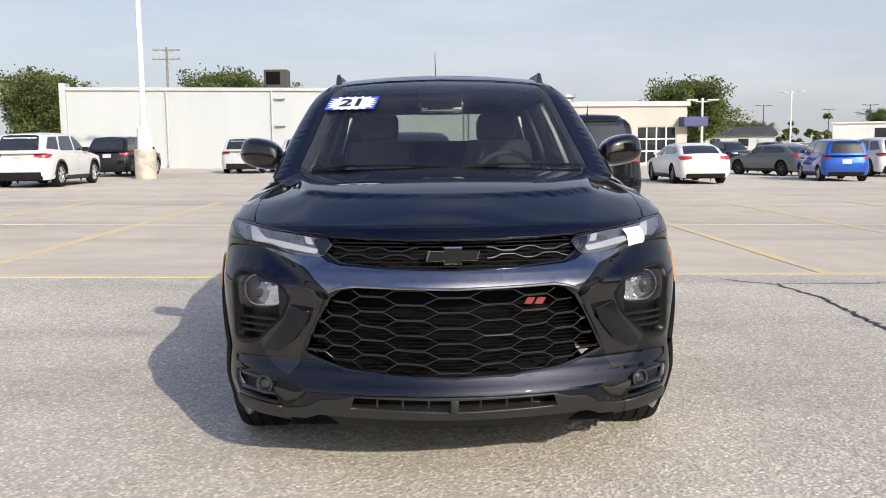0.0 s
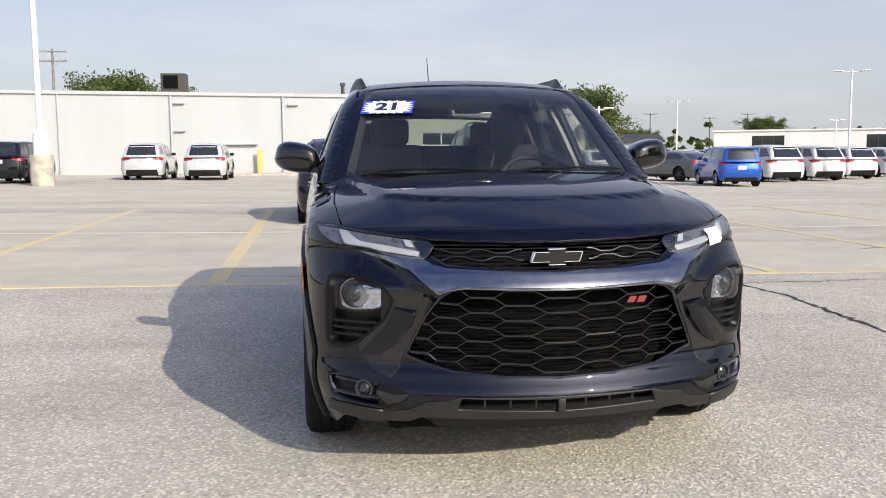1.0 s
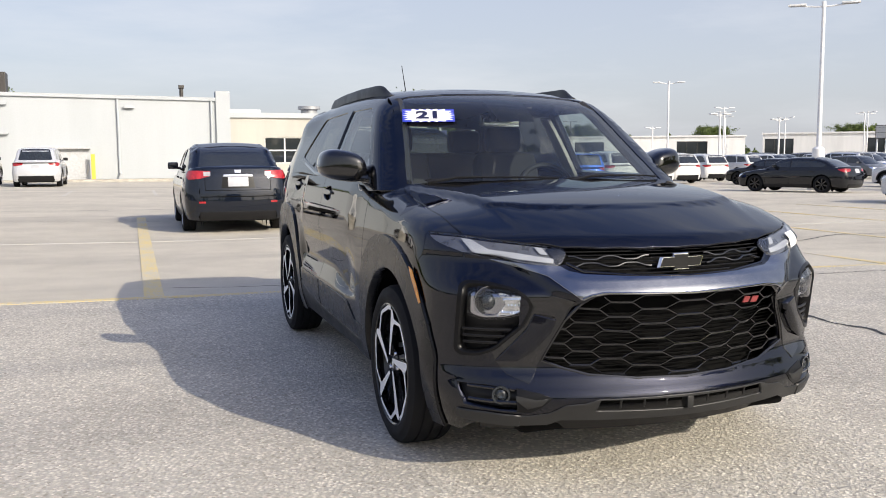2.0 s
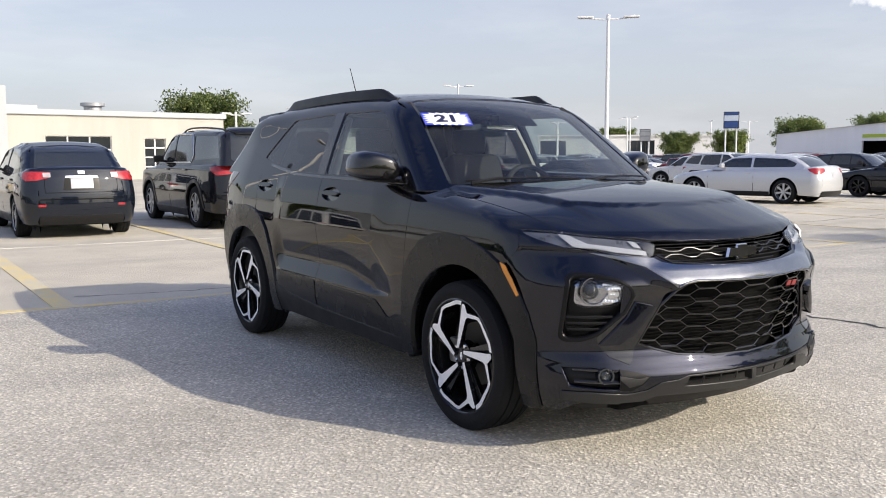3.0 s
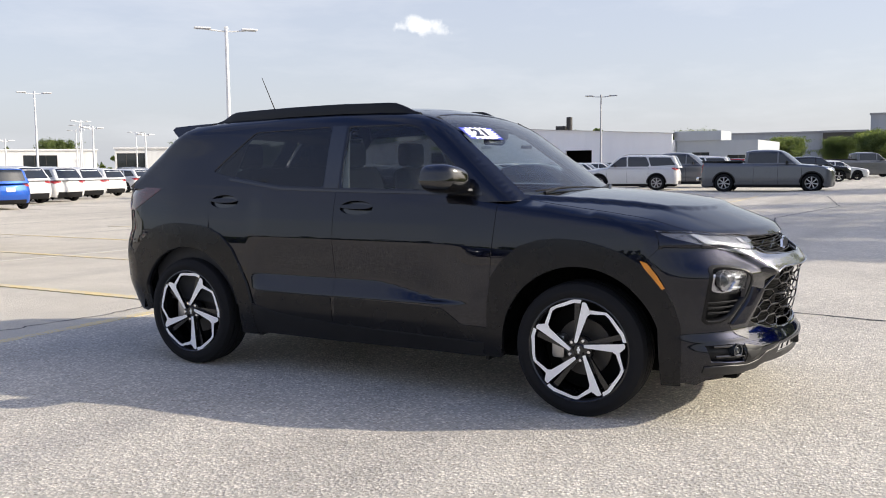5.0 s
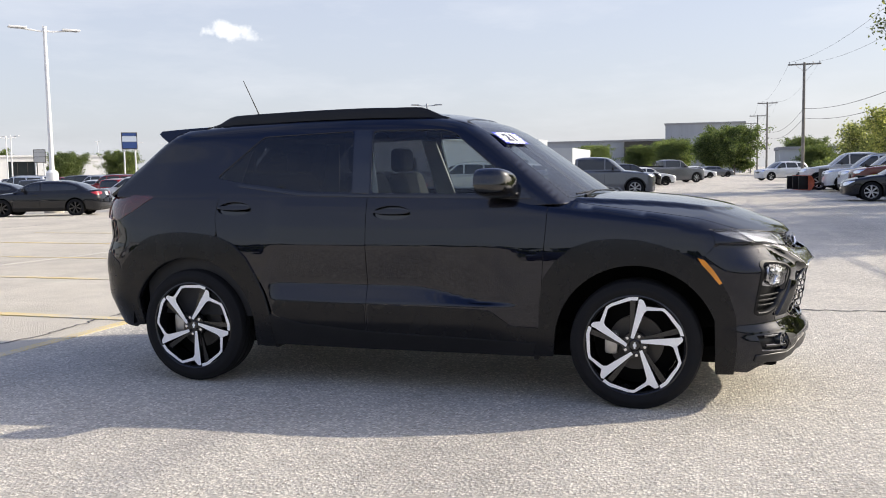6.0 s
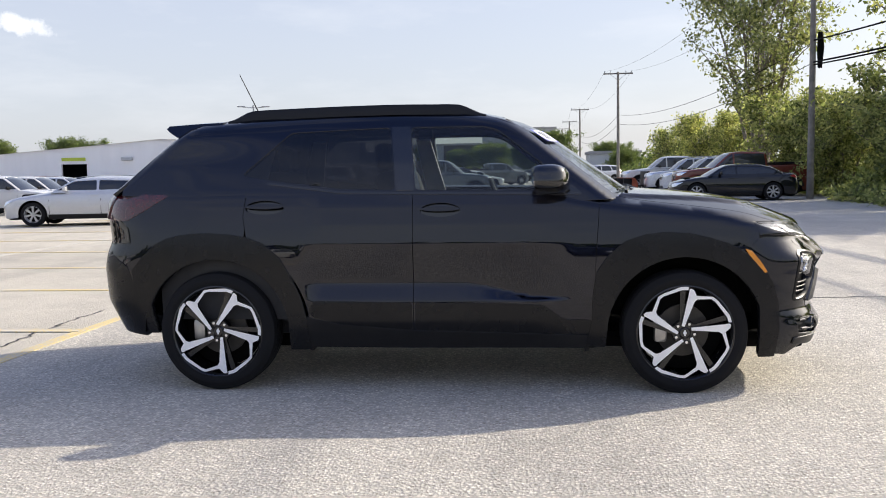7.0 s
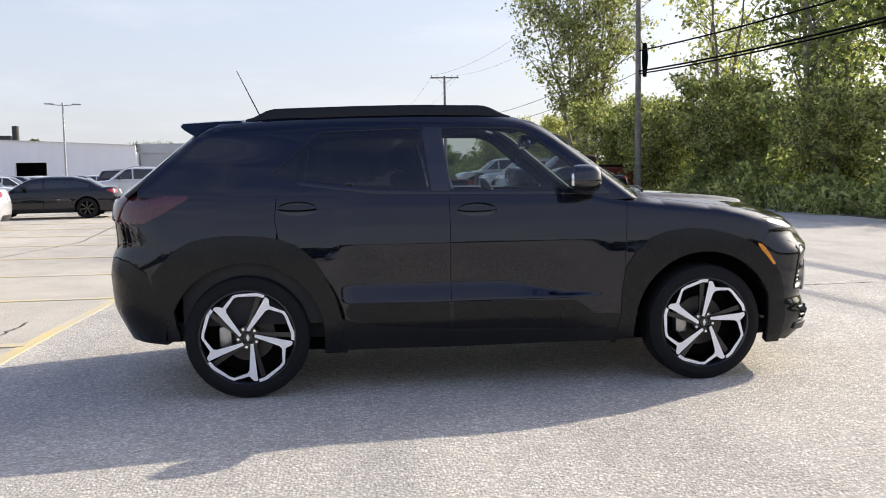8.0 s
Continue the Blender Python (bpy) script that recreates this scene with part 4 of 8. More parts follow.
        # ribs below the lamp
        for z in (0.600, 0.575, 0.550):
            x1 = -0.788 + (0.60 - z) * 0.10
            x0 = -0.635 - (0.60 - z) * 0.75
            pts = [SL.fp(x, z) + np.array((0, 0.026, 0)) for x in np.linspace(x0, x1, 7)]
            tube_part("lamp_pod_rib", [(p[0] * -s, p[1], p[2]) for p in pts], 0.0055, SATIN_BLACK, car)
        # fog lamp
        c = SL.fp(-0.684, 0.366)
        bm = bmesh.new()
        add_lathe(bm, [(0.0, 0.0), (-0.004, 0.012), (0.004, 0.024), (-0.006, 0.027), (-0.006, 0.034), (0.03, 0.036)], 24, "Y")
        bmesh.ops.transform(bm, matrix=Matrix.Translation((s * abs(c[0]), c[1] + 0.012, c[2])) @ Matrix.Rotation(radians(25 * s), 4, "Z"), verts=bm.verts)
        part("fog_lamp", fix(bm), DARK_GLASS, car, "small round fog lamp")
        for z0, z1 in ((0.384, 0.392), (0.338, 0.344)):
            pts = [SL.fp(x, z0 + (z1 - z0) * (x + 0.635) / -0.145) + np.array((0, 0.012, 0)) for x in np.linspace(-0.635, -0.78, 8)]
            tube_part("fog_lamp_trim", [(p[0] * -s, p[1], p[2]) for p in pts], 0.007, GLOSS_BLACK, car)
    panel("fog_lamp_recess", SL, fog, 45, SATIN_BLACK, car, cell=0.03, off=-0.03, deep=0, mirror=True)
    # flat dark overlay, in place of a shaded hollow at the recess's inner end
    panel("fog_lamp_recess_end", SL, [(-0.634, 0.392), (-0.556, 0.374), (-0.518, 0.359), (-0.545, 0.332), (-0.589, 0.302), (-0.634, 0.306)], 0, TRIM_BLACK, car, cell=0.03, off=0.003, deep=0.004, mirror=True)
    panel("fog_lamp_trim_end", SL, [(-0.640, 0.366), (-0.572, 0.352), (-0.530, 0.358), (-0.555, 0.334), (-0.600, 0.320), (-0.640, 0.352)], 0, GREY_PLASTIC, car, cell=0.03, off=0.007, deep=0.006, mirror=True)
    trim_end = [tuple(SL.fp(x, z)) for x, z in ((-0.62, 0.290), (-0.73, 0.299), (-0.805, 0.297), (-0.800, 0.266), (-0.726, 0.257), (-0.62, 0.252))]
    panel("skid_trim_end", SL, trim_end, 45, GREY_PLASTIC, car, "dark grey lower bumper trim", cell=0.03, off=0.010, deep=0.03, mirror=True)
    # the raised bar that runs under the upper grille from lamp to lamp
    bar = both([(0, 0.789), (-0.20, 0.794), (-0.394, 0.803), (-0.440, 0.814), (-0.467, 0.831), (-0.568, 0.838), (-0.690, 0.855), (-0.592, 0.826), (-0.520, 0.801), (-0.479, 0.763), (-0.430, 0.722), (-0.405, 0.735), (-0.348, 0.746), (-0.20, 0.743), (0, 0.738)])
    # its lighter colour stands in for reflected sky
    panel("bumper_bar", SL, bar, 0, BAR_SHEEN_PAINT, car, "bumper bar in lacquer lightened for the sky's sheen", cell=0.02, edge=0.015, off=0.004, deep=0.012)
    edge_pts = [(-0.428, 0.724), (-0.403, 0.736), (-0.348, 0.745), (-0.20, 0.741), (0.0, 0.736), (0.20, 0.741), (0.348, 0.745), (0.403, 0.736), (0.428, 0.724)]
    fine_x = np.linspace(-0.428, 0.428, 60)
    fine_z = np.interp(fine_x, [x for x, z in edge_pts], [z for x, z in edge_pts])
    # a dark chrome tube added to draw the glint on the bar's lower lip
    tube_part("bumper_bar_edge", [SL.fp(x, z) + np.array((0, -0.004, 0)) for x, z in zip(fine_x, fine_z)], 0.0050, DARK_CHROME, car, 10, "thin bright strip added as a glint along the bumper bar")
    # blades between the lamps and the lower grille
    cheek = [(-0.604, 0.735), (-0.560, 0.737), (-0.505, 0.730), (-0.446, 0.714), (-0.474, 0.64), (-0.514, 0.56), (-0.544, 0.49), (-0.560, 0.445), (-0.588, 0.408), (-0.655, 0.438), (-0.690, 0.488), (-0.702, 0.520), (-0.645, 0.577), (-0.602, 0.618), (-0.572, 0.690)]
    panel("bumper_cheek", SL, cheek, 0, GLOSS_BLACK, car, "gloss black cheek beside the grille", cell=0.014, off=0.003, deep=0.006, mirror=True)
    blade = [(-0.572, 0.664), (-0.500, 0.648), (-0.515, 0.601), (-0.572, 0.53), (-0.620, 0.498), (-0.690, 0.490), (-0.651, 0.540), (-0.597, 0.605)]
    def ridge(p):
        x, z = np.abs(p[:, 0]), p[:, 2]
        d = (x - 0.545) * 0.80 + (z - 0.60) * 0.60
        return 0.030 - np.abs(d) * 0.30
    panel("bumper_blade", SL, blade, 0, P, car, cell=0.012, off=0.0, deep=0.035, mirror=True, lift=ridge)
    # daytime lamps
    drl_f = [(0.445, 0.896), (0.56, 0.911), (0.66, 0.923), (0.735, 0.934)]
    drl = [tuple(SL.fp(-x, z)) for x, z in drl_f] + [tuple(SL.sp(-0.48, 0.939)), tuple(SL.sp(-0.371, 0.941)), tuple(SL.sp(-0.41, 0.924)), tuple(SL.sp(-0.47, 0.904))] + [tuple(SL.fp(x, z)) for x, z in [(-0.785, 0.886), (-0.755, 0.872), (-0.70, 0.862), (-0.62, 0.851), (-0.56, 0.843), (-0.49, 0.834), (-0.452, 0.846), (-0.430, 0.880)]]
    panel("daytime_lamp_housing", SL, drl, 45, LAMP_GREY, car, cell=0.02, off=-0.014, deep=0, mirror=True)
    panel("daytime_lamp_lens", SL, drl, 45, LENS, car, "clear slim daytime lamp", cell=0.025, off=-0.001, deep=0.004, mirror=True)
    guide = [tuple(SL.fp(x, z)) for x, z in [(-0.758, 0.930), (-0.730, 0.926), (-0.690, 0.893), (-0.600, 0.881), (-0.479, 0.861), (-0.486, 0.847), (-0.600, 0.861), (-0.702, 0.873), (-0.742, 0.884)]]
    panel("light_guide", SL, guide, 45, LAMP_WHITE, car, cell=0.02, off=-0.005, deep=0.008, mirror=True)
    block = [tuple(SL.fp(x, z)) for x, z in [(-0.535, 0.903), (-0.510, 0.899), (-0.497, 0.876), (-0.524, 0.880)]]
    panel("lamp_reflector_block", SL, block, 45, LAMP_WHITE, car, cell=0.02, off=-0.006, deep=0.006, mirror=True)
    dark = [tuple(SL.fp(x, z)) for x, z in [(-0.495, 0.895), (-0.47, 0.845), (-0.452, 0.846), (-0.432, 0.880), (-0.446, 0.895)]]
    panel("daytime_lamp_trim", SL, dark, 45, GLOSS_BLACK, car, cell=0.02, off=-0.006, deep=0.01, mirror=True)
    # upper grille
    ug = both([(0, 0.886), (-0.15, 0.887), (-0.30, 0.890), (-0.425, 0.896), (-0.445, 0.845), (-0.39, 0.815), (-0.20, 0.798), (0, 0.793)])
    up = panel("upper_grille", SL, ug, 0, SEAM, car, cell=0.04, off=-0.060, deep=0)
    for i in range(7):
        z = 0.802 + 0.0125 * i
        xe = np.interp(z, [0.80, 0.815, 0.845, 0.896], [0.20, 0.39, 0.438, 0.425])
        tube_part("grille_slat", [SL.fp(x, z) + np.array((0, 0.034, 0)) for x in np.linspace(-xe, xe, 24)], 0.0024, SATIN_BLACK, up)
    for s in (-1, 1):
        for a, b in (((0.12, 0.832), (0.42, 0.832)), ((0.12, 0.858), (0.42, 0.858))):
            pts = []
            for t in np.linspace(0, 1, 25):
                x = a[0] + (b[0] - a[0]) * t
                w = abs(((x - 0.12) / 0.15) % 1 - 0.5) * 2
                z = 0.845 + (1 if a[1] > 0.84 else -1) * (0.006 + 0.012 * np.clip((w - 0.3) * 2.2, 0, 1))
                pts.append(SL.fp(s * x, z) + np.array((0, 0.018, 0)))
            tube_part("grille_hexagon_bar", pts, 0.0045, GRILLE_BLACK, up, 8)
    chin = [(x, z) for x, z in [(-0.44, 0.842), (-0.39, 0.813), (-0.20, 0.797), (0, 0.792), (0.20, 0.797), (0.39, 0.813), (0.44, 0.842)]]
    tube_part("grille_trim", [SL.fp(x, z) + np.array((0, -0.001, 0)) for x, z in chin], 0.005, GLOSS_BLACK, up)
    # lower grille: a back plate and rows of flattened hexagons
    back = panel("lower_grille", SL, grille, 0, SEAM, car, cell=0.05, off=-0.11, deep=0)
    g_poly = np.array(grille)
    rows = 13
    for r in range(rows):
        z0 = 0.415 + 0.0275 * r
        xs = np.linspace(-0.54, 0.54, 181)
        ph = (np.interp(np.abs(xs), [0, 0.155, 0.285, 0.395, 0.49, 0.56], [0, 0.5, 1.0, 1.5, 2.0, 2.4]) + (0.5 if r % 2 else 0.0)) % 1
        tri = np.clip((np.abs(ph - 0.5) - 0.17) / 0.15, 0, 1)
        zz = z0 + 0.0118 * (tri * 2 - 1) + 0.014 * (xs / 0.5) ** 2
        keep = inside(shrink(g_poly, 0.006), xs, zz)
        run = []
        for x, z, k in zip(xs, zz, keep):
            if k:
                run.append(SL.fp(x, z) + np.array((0, 0.012, 0)))
            if (not k or x == xs[-1]) and run:
                if len(run) > 4:
                    bm = bmesh.new()
                    add_tube(bm, run, 0.0031, 6)
                    for v in bm.verts:
                        v.co.y += 0.6 * (v.co.y - np.interp(v.co.x, [p[0] for p in run], [p[1] for p in run])) if v.co.y > np.interp(v.co.x, [p[0] for p in run], [p[1] for p in run]) else 0
                    part("grille_bar", fix(bm), GRILLE_BLACK, back)
                run = []
    for z in np.arange(0.44, 0.66, 0.0137):
        xe = np.interp(z, [0.41, 0.434, 0.488, 0.56, 0.64, 0.735], [0.15, 0.37, 0.52, 0.49, 0.455, 0.37])
        tube_part("grille_slat", [SL.fp(x, z) + np.array((0, 0.046, 0)) for x in np.linspace(-xe, xe, 14)], 0.0022, SEAM, back, 4)
    ring = [SL.fp(x, z) + np.array((0, 0.004, 0)) for x, z in grille]
    tube_part("grille_surround", ring + [ring[0]], 0.0065, GLOSS_BLACK, back)
    # lower lip, air inlet and skid trim
    skid = both([(0, 0.352), (-0.355, 0.352), (-0.40, 0.338), (-0.47, 0.332), (-0.523, 0.300), (-0.597, 0.288), (-0.64, 0.288), (-0.64, 0.252), (-0.527, 0.256), (-0.481, 0.276), (-0.396, 0.274), (0, 0.270)])
    inlet = both([(0, 0.345), (-0.350, 0.350), (-0.366, 0.306), (0, 0.296)])
    panel("skid_trim", SL, skid, 0, GREY_PLASTIC, car, "dark grey lower bumper trim", holes=[inlet], cell=0.03, off=0.006, deep=0.014)
    panel("air_inlet", SL, inlet, 0, SEAM, car, cell=0.05, off=-0.05, deep=0)
    for x in (-0.27, -0.18, -0.09, 0.09, 0.18, 0.27):
        tube_part("inlet_rib", [SL.fp(x, 0.345) + np.array((0, 0.008, 0)), SL.fp(x, 0.312) + np.array((0, 0.008, 0))], 0.004, GREY_PLASTIC, car)
    bm = bmesh.new()
    p = SL.fp(0, 0.328)
    add_box(bm, (-0.014, p[1] - 0.010, 0.300), (0.014, p[1] + 0.03, 0.345), 0.005)
    part("radar_sensor", fix(bm), GREY_PLASTIC, car)
    under = both([(0, 0.290), (-0.64, 0.275), (-0.74, 0.272), (-0.74, 0.17), (0, 0.17)])
    panel("air_dam", SL, under, 0, SATIN_BLACK, car, cell=0.05, off=-0.06, deep=0.1)
    # badge: a plain cross-shaped bar, and a slanted red mark
    ybadge = SL.fp(0, 0.845)[1] + 0.006
    tilt = Matrix.Translation((0, ybadge, 0.837)) @ Matrix.Rotation(radians(84), 4, "X") @ Matrix.Scale(0.93, 4)
    form = [(-0.108, -0.022), (-0.034, -0.022), (-0.038, -0.036), (0.038, -0.036), (0.034, -0.022), (0.096, -0.022), (0.110, 0.022), (0.036, 0.022), (0.038, 0.036), (-0.038, 0.036), (-0.034, 0.022), (-0.092, 0.022)]
    bm = bmesh.new()
    vs = add_prism(bm, form, 0.011)
    for v in vs:
        if v.co.z > 0.005:
            v.co.x, v.co.y = v.co.x * 0.945 - math.copysign(0.002, v.co.x), v.co.y * 0.86
    bmesh.ops.transform(bm, matrix=tilt, verts=vs)
    badge = part("badge", fix(bm), CHROME, car, "bright-rimmed black badge", smooth=False)
    bm = bmesh.new()
    add_prism(bm, [(x * 0.925 - math.copysign(0.002, x), y * 0.80) for x, y in form], 0.0125, tilt)
    part("badge_face", fix(bm), TRIM_BLACK, badge, smooth=False)
    p = SL.fp(0.275, 0.686)
    bm = bmesh.new()
    for dx, w in ((-0.032, 0.026), (0.003, 0.028)):
        add_prism(bm, [(dx, -0.011), (dx + w, -0.011), (dx + w + 0.012, 0.011), (dx + 0.012, 0.011)], 0.005, Matrix.Translation((p[0], p[1] + 0.012, p[2])) @ Matrix.Rotation(radians(90), 4, "X"))
    part("red_badge", fix(bm), RED_BADGE, car, "small slanted red badge", smooth=False)
    # mirrors
    for s in (-1, 1):
        bm = bmesh.new()
        made = bmesh.ops.create_uvsphere(bm, u_segments=28, v_segments=18, radius=1.0)
        for v in bm.verts:
            x, y, z = v.co
            e = lambda q, n: math.copysign(abs(q) ** n, q)
            x, y, z = e(x, 0.58), e(y, 0.72), e(z, 0.56)
            y = min(y, 0.55)
            lean = 0.018 * x
            v.co = (x * 0.116 * (1 - 0.10 * z), y * 0.105 - 0.03 * x, z * 0.078 - lean + 0.012 * x * x * (1 if z < 0 else -1))
        bmesh.ops.transform(bm, matrix=Matrix.Translation((-0.925, 0.738, 1.190)), verts=bm.verts)
        if s > 0:
            bmesh.ops.transform(bm, matrix=Matrix.Diagonal((-1, 1, 1, 1)), verts=bm.verts)
        cap = part("door_mirror", fix(bm), GLOSS_BLACK, car)
        bm = bmesh.new()
        add_tube(bm, [(s * 0.90, 0.69, 1.135), (s * 0.84, 0.665, 1.132), (s * 0.79, 0.65, 1.12)], [0.030, 0.028, 0.034], 10)
        bmesh.ops.scale(bm, vec=(1, 1.3, 0.7), space=Matrix.Translation((-s * 0.84, -0.665, -1.132)), verts=bm.verts)
        part("mirror_stalk", fix(bm), GLOSS_BLACK, cap)
        bm = bmesh.new()
        add_box(bm, (-0.060, 0.0, -0.036), (0.060, 0.004, 0.036), 0.016, Matrix.Translation((s * 0.925, 0.7915, 1.188)) @ Matrix.Rotation(math.atan(0.26 * s), 4, "Z"))
        part("mirror_glass", fix(bm), CHROME, cap)
        panel("mirror_sail", SC, side([(0.56, 1.118), (0.70, 1.122), (0.715, 1.232)]), 90, GLOSS_BLACK, car, cell=0.04, off=0.002, deep=0.01) if s < 0 else None
    # roof rails
    for s in (-1, 1):
        base, crest = [], []
        for t in np.linspace(0, 1, 40):
            y = 1.09 + (2.64 - 1.09) * t
            x = np.interp(y, [1.09, 1.4, 2.1, 2.64], [-0.555, -0.585, -0.585, -0.555])
            z = SC.tp(x, y)[2]
            h = 0.047 * min(1.0, float(step(1.09, 1.27, y))) * float(1 - step(2.48, 2.64, y)) + 0.004
            base.append((x, y, z - 0.004))
            crest.append((x, y, z + h))
        bm = bmesh.new()
        rows_v = []
        for b, c in zip(base, crest):
            wl_, wh = 0.020, 0.012
            rows_v.append([bm.verts.new(((b[0] - wl_) * -s, b[1], b[2] - 0.006)), bm.verts.new(((c[0] - wh - 0.002) * -s, c[1], b[2] + (c[2] - b[2]) * 0.75)), bm.verts.new(((c[0] - wh * 0.5) * -s, c[1], c[2])), bm.verts.new(((c[0] + wh * 0.6) * -s, c[1], c[2] - 0.001)), bm.verts.new(((c[0] + wh) * -s, c[1], b[2] + (c[2] - b[2]) * 0.7)), bm.verts.new(((b[0] + wl_) * -s, b[1], b[2]))])
        for a, b in zip(rows_v, rows_v[1:]):
            for k in range(5):
                bm.faces.new((a[k], a[k + 1], b[k + 1], b[k]))
        bm.faces.new(rows_v[0])
        bm.faces.new(rows_v[-1][::-1])
        part("roof_rail", fix(bm), SATIN_BLACK, car, "satin black roof rail")
    # antenna
    bm = bmesh.new()
    az = SC.tp(0, 2.62)[2]
    add_lathe(bm, [(az - 0.005, 0.032), (az + 0.008, 0.028), (az + 0.026, 0.016), (az + 0.034, 0.004)], 16, "Z", at=(0, 2.60, 0))
    ant = part("antenna", fix(bm), SATIN_BLACK, car)
    tube_part("antenna_rod", [(0, 2.605, az + 0.02), (0, 2.745, az + 0.31)], [0.0045, 0.0025], SATIN_BLACK, ant)
    # underbody, wheel wells
    bm = bmesh.new()
    add_box(bm, (-0.60, -0.72, 0.20), (0.60, 3.02, 0.30), 0.03)
    add_box(bm, (-0.82, 0.46, 0.235), (0.82, 2.16, 0.34), 0.03)
    part("underbody", fix(bm), SEAM, car)
    for cy in (0.0, 2.64):
        for s in (-1, 1):
            bm = bmesh.new()
            rings = add_lathe(bm, [(-0.86, 0.445), (-0.56, 0.445), (-0.56, 0.0)], 40, "X", at=(0, cy, cz))
            bmesh.ops.delete(bm, geom=[f for f in bm.faces if f.calc_center_median().z < 0.36], context="FACES")
            if s > 0:
                bmesh.ops.transform(bm, matrix=Matrix.Diagonal((-1, 1, 1, 1)), verts=bm.verts)
            part("wheel_well", fix(bm), SEAM, car)
            road_wheel(car, (s * 0.796, cy, 0.337 if cy == 0.0 else 0.344), s, "turbine", r=0.343, width=0.215, rim_r=0.260, spin=8.0 if cy == 0.0 else 27.0)
    for y in (0.53, 2.10):
        for s in (-1, 1):
            bm = bmesh.new()
            add_box(bm, (s * 0.80 - 0.04, y - 0.012, 0.225), (s * 0.80 + 0.04, y + 0.012, 0.28), 0.006)
            part("mud_flap", fix(bm), SATIN_BLACK, car)
    # ---- cabin
    bm = bmesh.new()
    add_box(bm, (-0.72, 0.55, 0.30), (0.72, 3.2, 0.42), 0.03)
    part("cabin_floor", fix(bm), INTERIOR, car)
    lining = [(0.50, 0.40), (0.50, 1.10), (3.0, 1.12), (3.0, 0.40)]
    panel("door_lining", SL, side(lining), 90, INTERIOR, car, cell=0.1, off=-0.06, deep=0, mirror=True)
    hl = [(-0.50, 1.22), (0.50, 1.22), (0.50, 2.75), (-0.50, 2.75)]
    panel("headliner", SC, hl, None, HEADLINER, car, cell=0.1, off=-0.045, deep=0)
    for y0, y1 in ((1.60, 1.52), (2.36, 2.46)):
        pil = [(y0 - 0.05, 1.50), (y0 + 0.05, 1.50), (y1 + 0.07, 1.10), (y1 - 0.07, 1.10)]
        panel("pillar_trim", SC, side(pil), 90, PILLAR_TRIM, car, "light grey pillar trim", cell=0.1, off=-0.05, deep=0.02, mirror=True)
    bm = bmesh.new()
    for s in (-1, 1):
        add_tube(bm, [SC.fp(s * (xg(z) + 0.004), z) + np.array((-s * 0.03, 0.05, 0)) for z in np.linspace(1.10, 1.52, 8)], 0.03, 8)
    part("front_pillar_lining", fix(bm), INTERIOR, car)
    bm = bmesh.new()
    add_box(bm, (-0.70, 0.42, 0.62), (0.70, 0.98, 0.96), 0.06, segments=3)
    for v in bm.verts:
        if v.co.z > 0.85:
            v.co.z += 0.09 - 0.10 * (v.co.y - 0.42) - 0.03 * abs(v.co.x)
    part("dashboard", fix(bm), INTERIOR, car)
    bm = bmesh.new()
    add_box(bm, (0.20, 0.72, 0.98), (0.54, 0.95, 1.075), 0.03)
    part("instrument_hood", fix(bm), INTERIOR, car)
    bm = bmesh.new()
    add_box(bm, (-0.12, 0.86, 0.93), (0.14, 0.90, 1.06), 0.012)
    part("centre_screen", fix(bm), GLOSS_BLACK, car)
    wheel_m = Matrix.Translation((0.37, 1.03, 1.01)) @ Matrix.Rotation(radians(-24), 4, "X")
    bm = bmesh.new()
    add_tube(bm, [wheel_m @ Vector((0.185 * math.cos(a), 0, 0.185 * math.sin(a))) for a in np.linspace(0, 2 * math.pi, 37)], 0.016, 8, cap=False)
    steer = part("steering_wheel", fix(bm), INTERIOR, car)
    bm = bmesh.new()
    add_box(bm, (-0.17, -0.012, -0.02), (0.17, 0.012, 0.03), 0.01, wheel_m)
    add_box(bm, (-0.02, -0.012, -0.17), (0.02, 0.012, 0.0), 0.01, wheel_m)
    add_box(bm, (-0.07, -0.03, -0.06), (0.07, 0.03, 0.06), 0.025, wheel_m)
    part("wheel_spokes", fix(bm), INTERIOR, steer)
    bm = bmesh.new()
    add_tube(bm, [(0.37, 0.85, 0.94), (0.37, 1.02, 1.01)], 0.03, 8)
    part("steering_column", fix(bm), INTERIOR, car)
    def seat(x, y, wide, name):
        e = new(name)
        e.parent = car
        bm = bmesh.new()
        add_box(bm, (x - wide / 2, y - 0.50, 0.50), (x + wide / 2, y + 0.03, 0.68), 0.06, segments=3)
        part("seat_cushion", fix(bm), SEAT_CLOTH, e)
        bm = bmesh.new()
        add_box(bm, (x - wide / 2, -0.07, 0.0), (x + wide / 2, 0.07, 0.66), 0.06, Matrix.Translation((0, y, 0.62)) @ Matrix.Rotation(radians(-18), 4, "X"), segments=3)
        for v in bm.verts:
            k = (v.co.z - 0.9) / 0.4
            if k > 0:
                v.co.x = x + (v.co.x - x) * (1 - 0.22 * k)
        part("seat_back", fix(bm), SEAT_CLOTH, e)
        for hx in ([x] if wide < 0.8 else [x - wide * 0.33, x + wide * 0.33]):
            bm = bmesh.new()
            add_box(bm, (hx - 0.12, y + 0.17, 1.255), (hx + 0.12, y + 0.27, 1.42), 0.045, segments=3)
            add_tube(bm, [(hx - 0.05, y + 0.21, 1.22), (hx - 0.05, y + 0.22, 1.28)], 0.008, 6)
            add_tube(bm, [(hx + 0.05, y + 0.21, 1.22), (hx + 0.05, y + 0.22, 1.28)], 0.008, 6)
            part("headrest", fix(bm), SEAT_CLOTH, e)
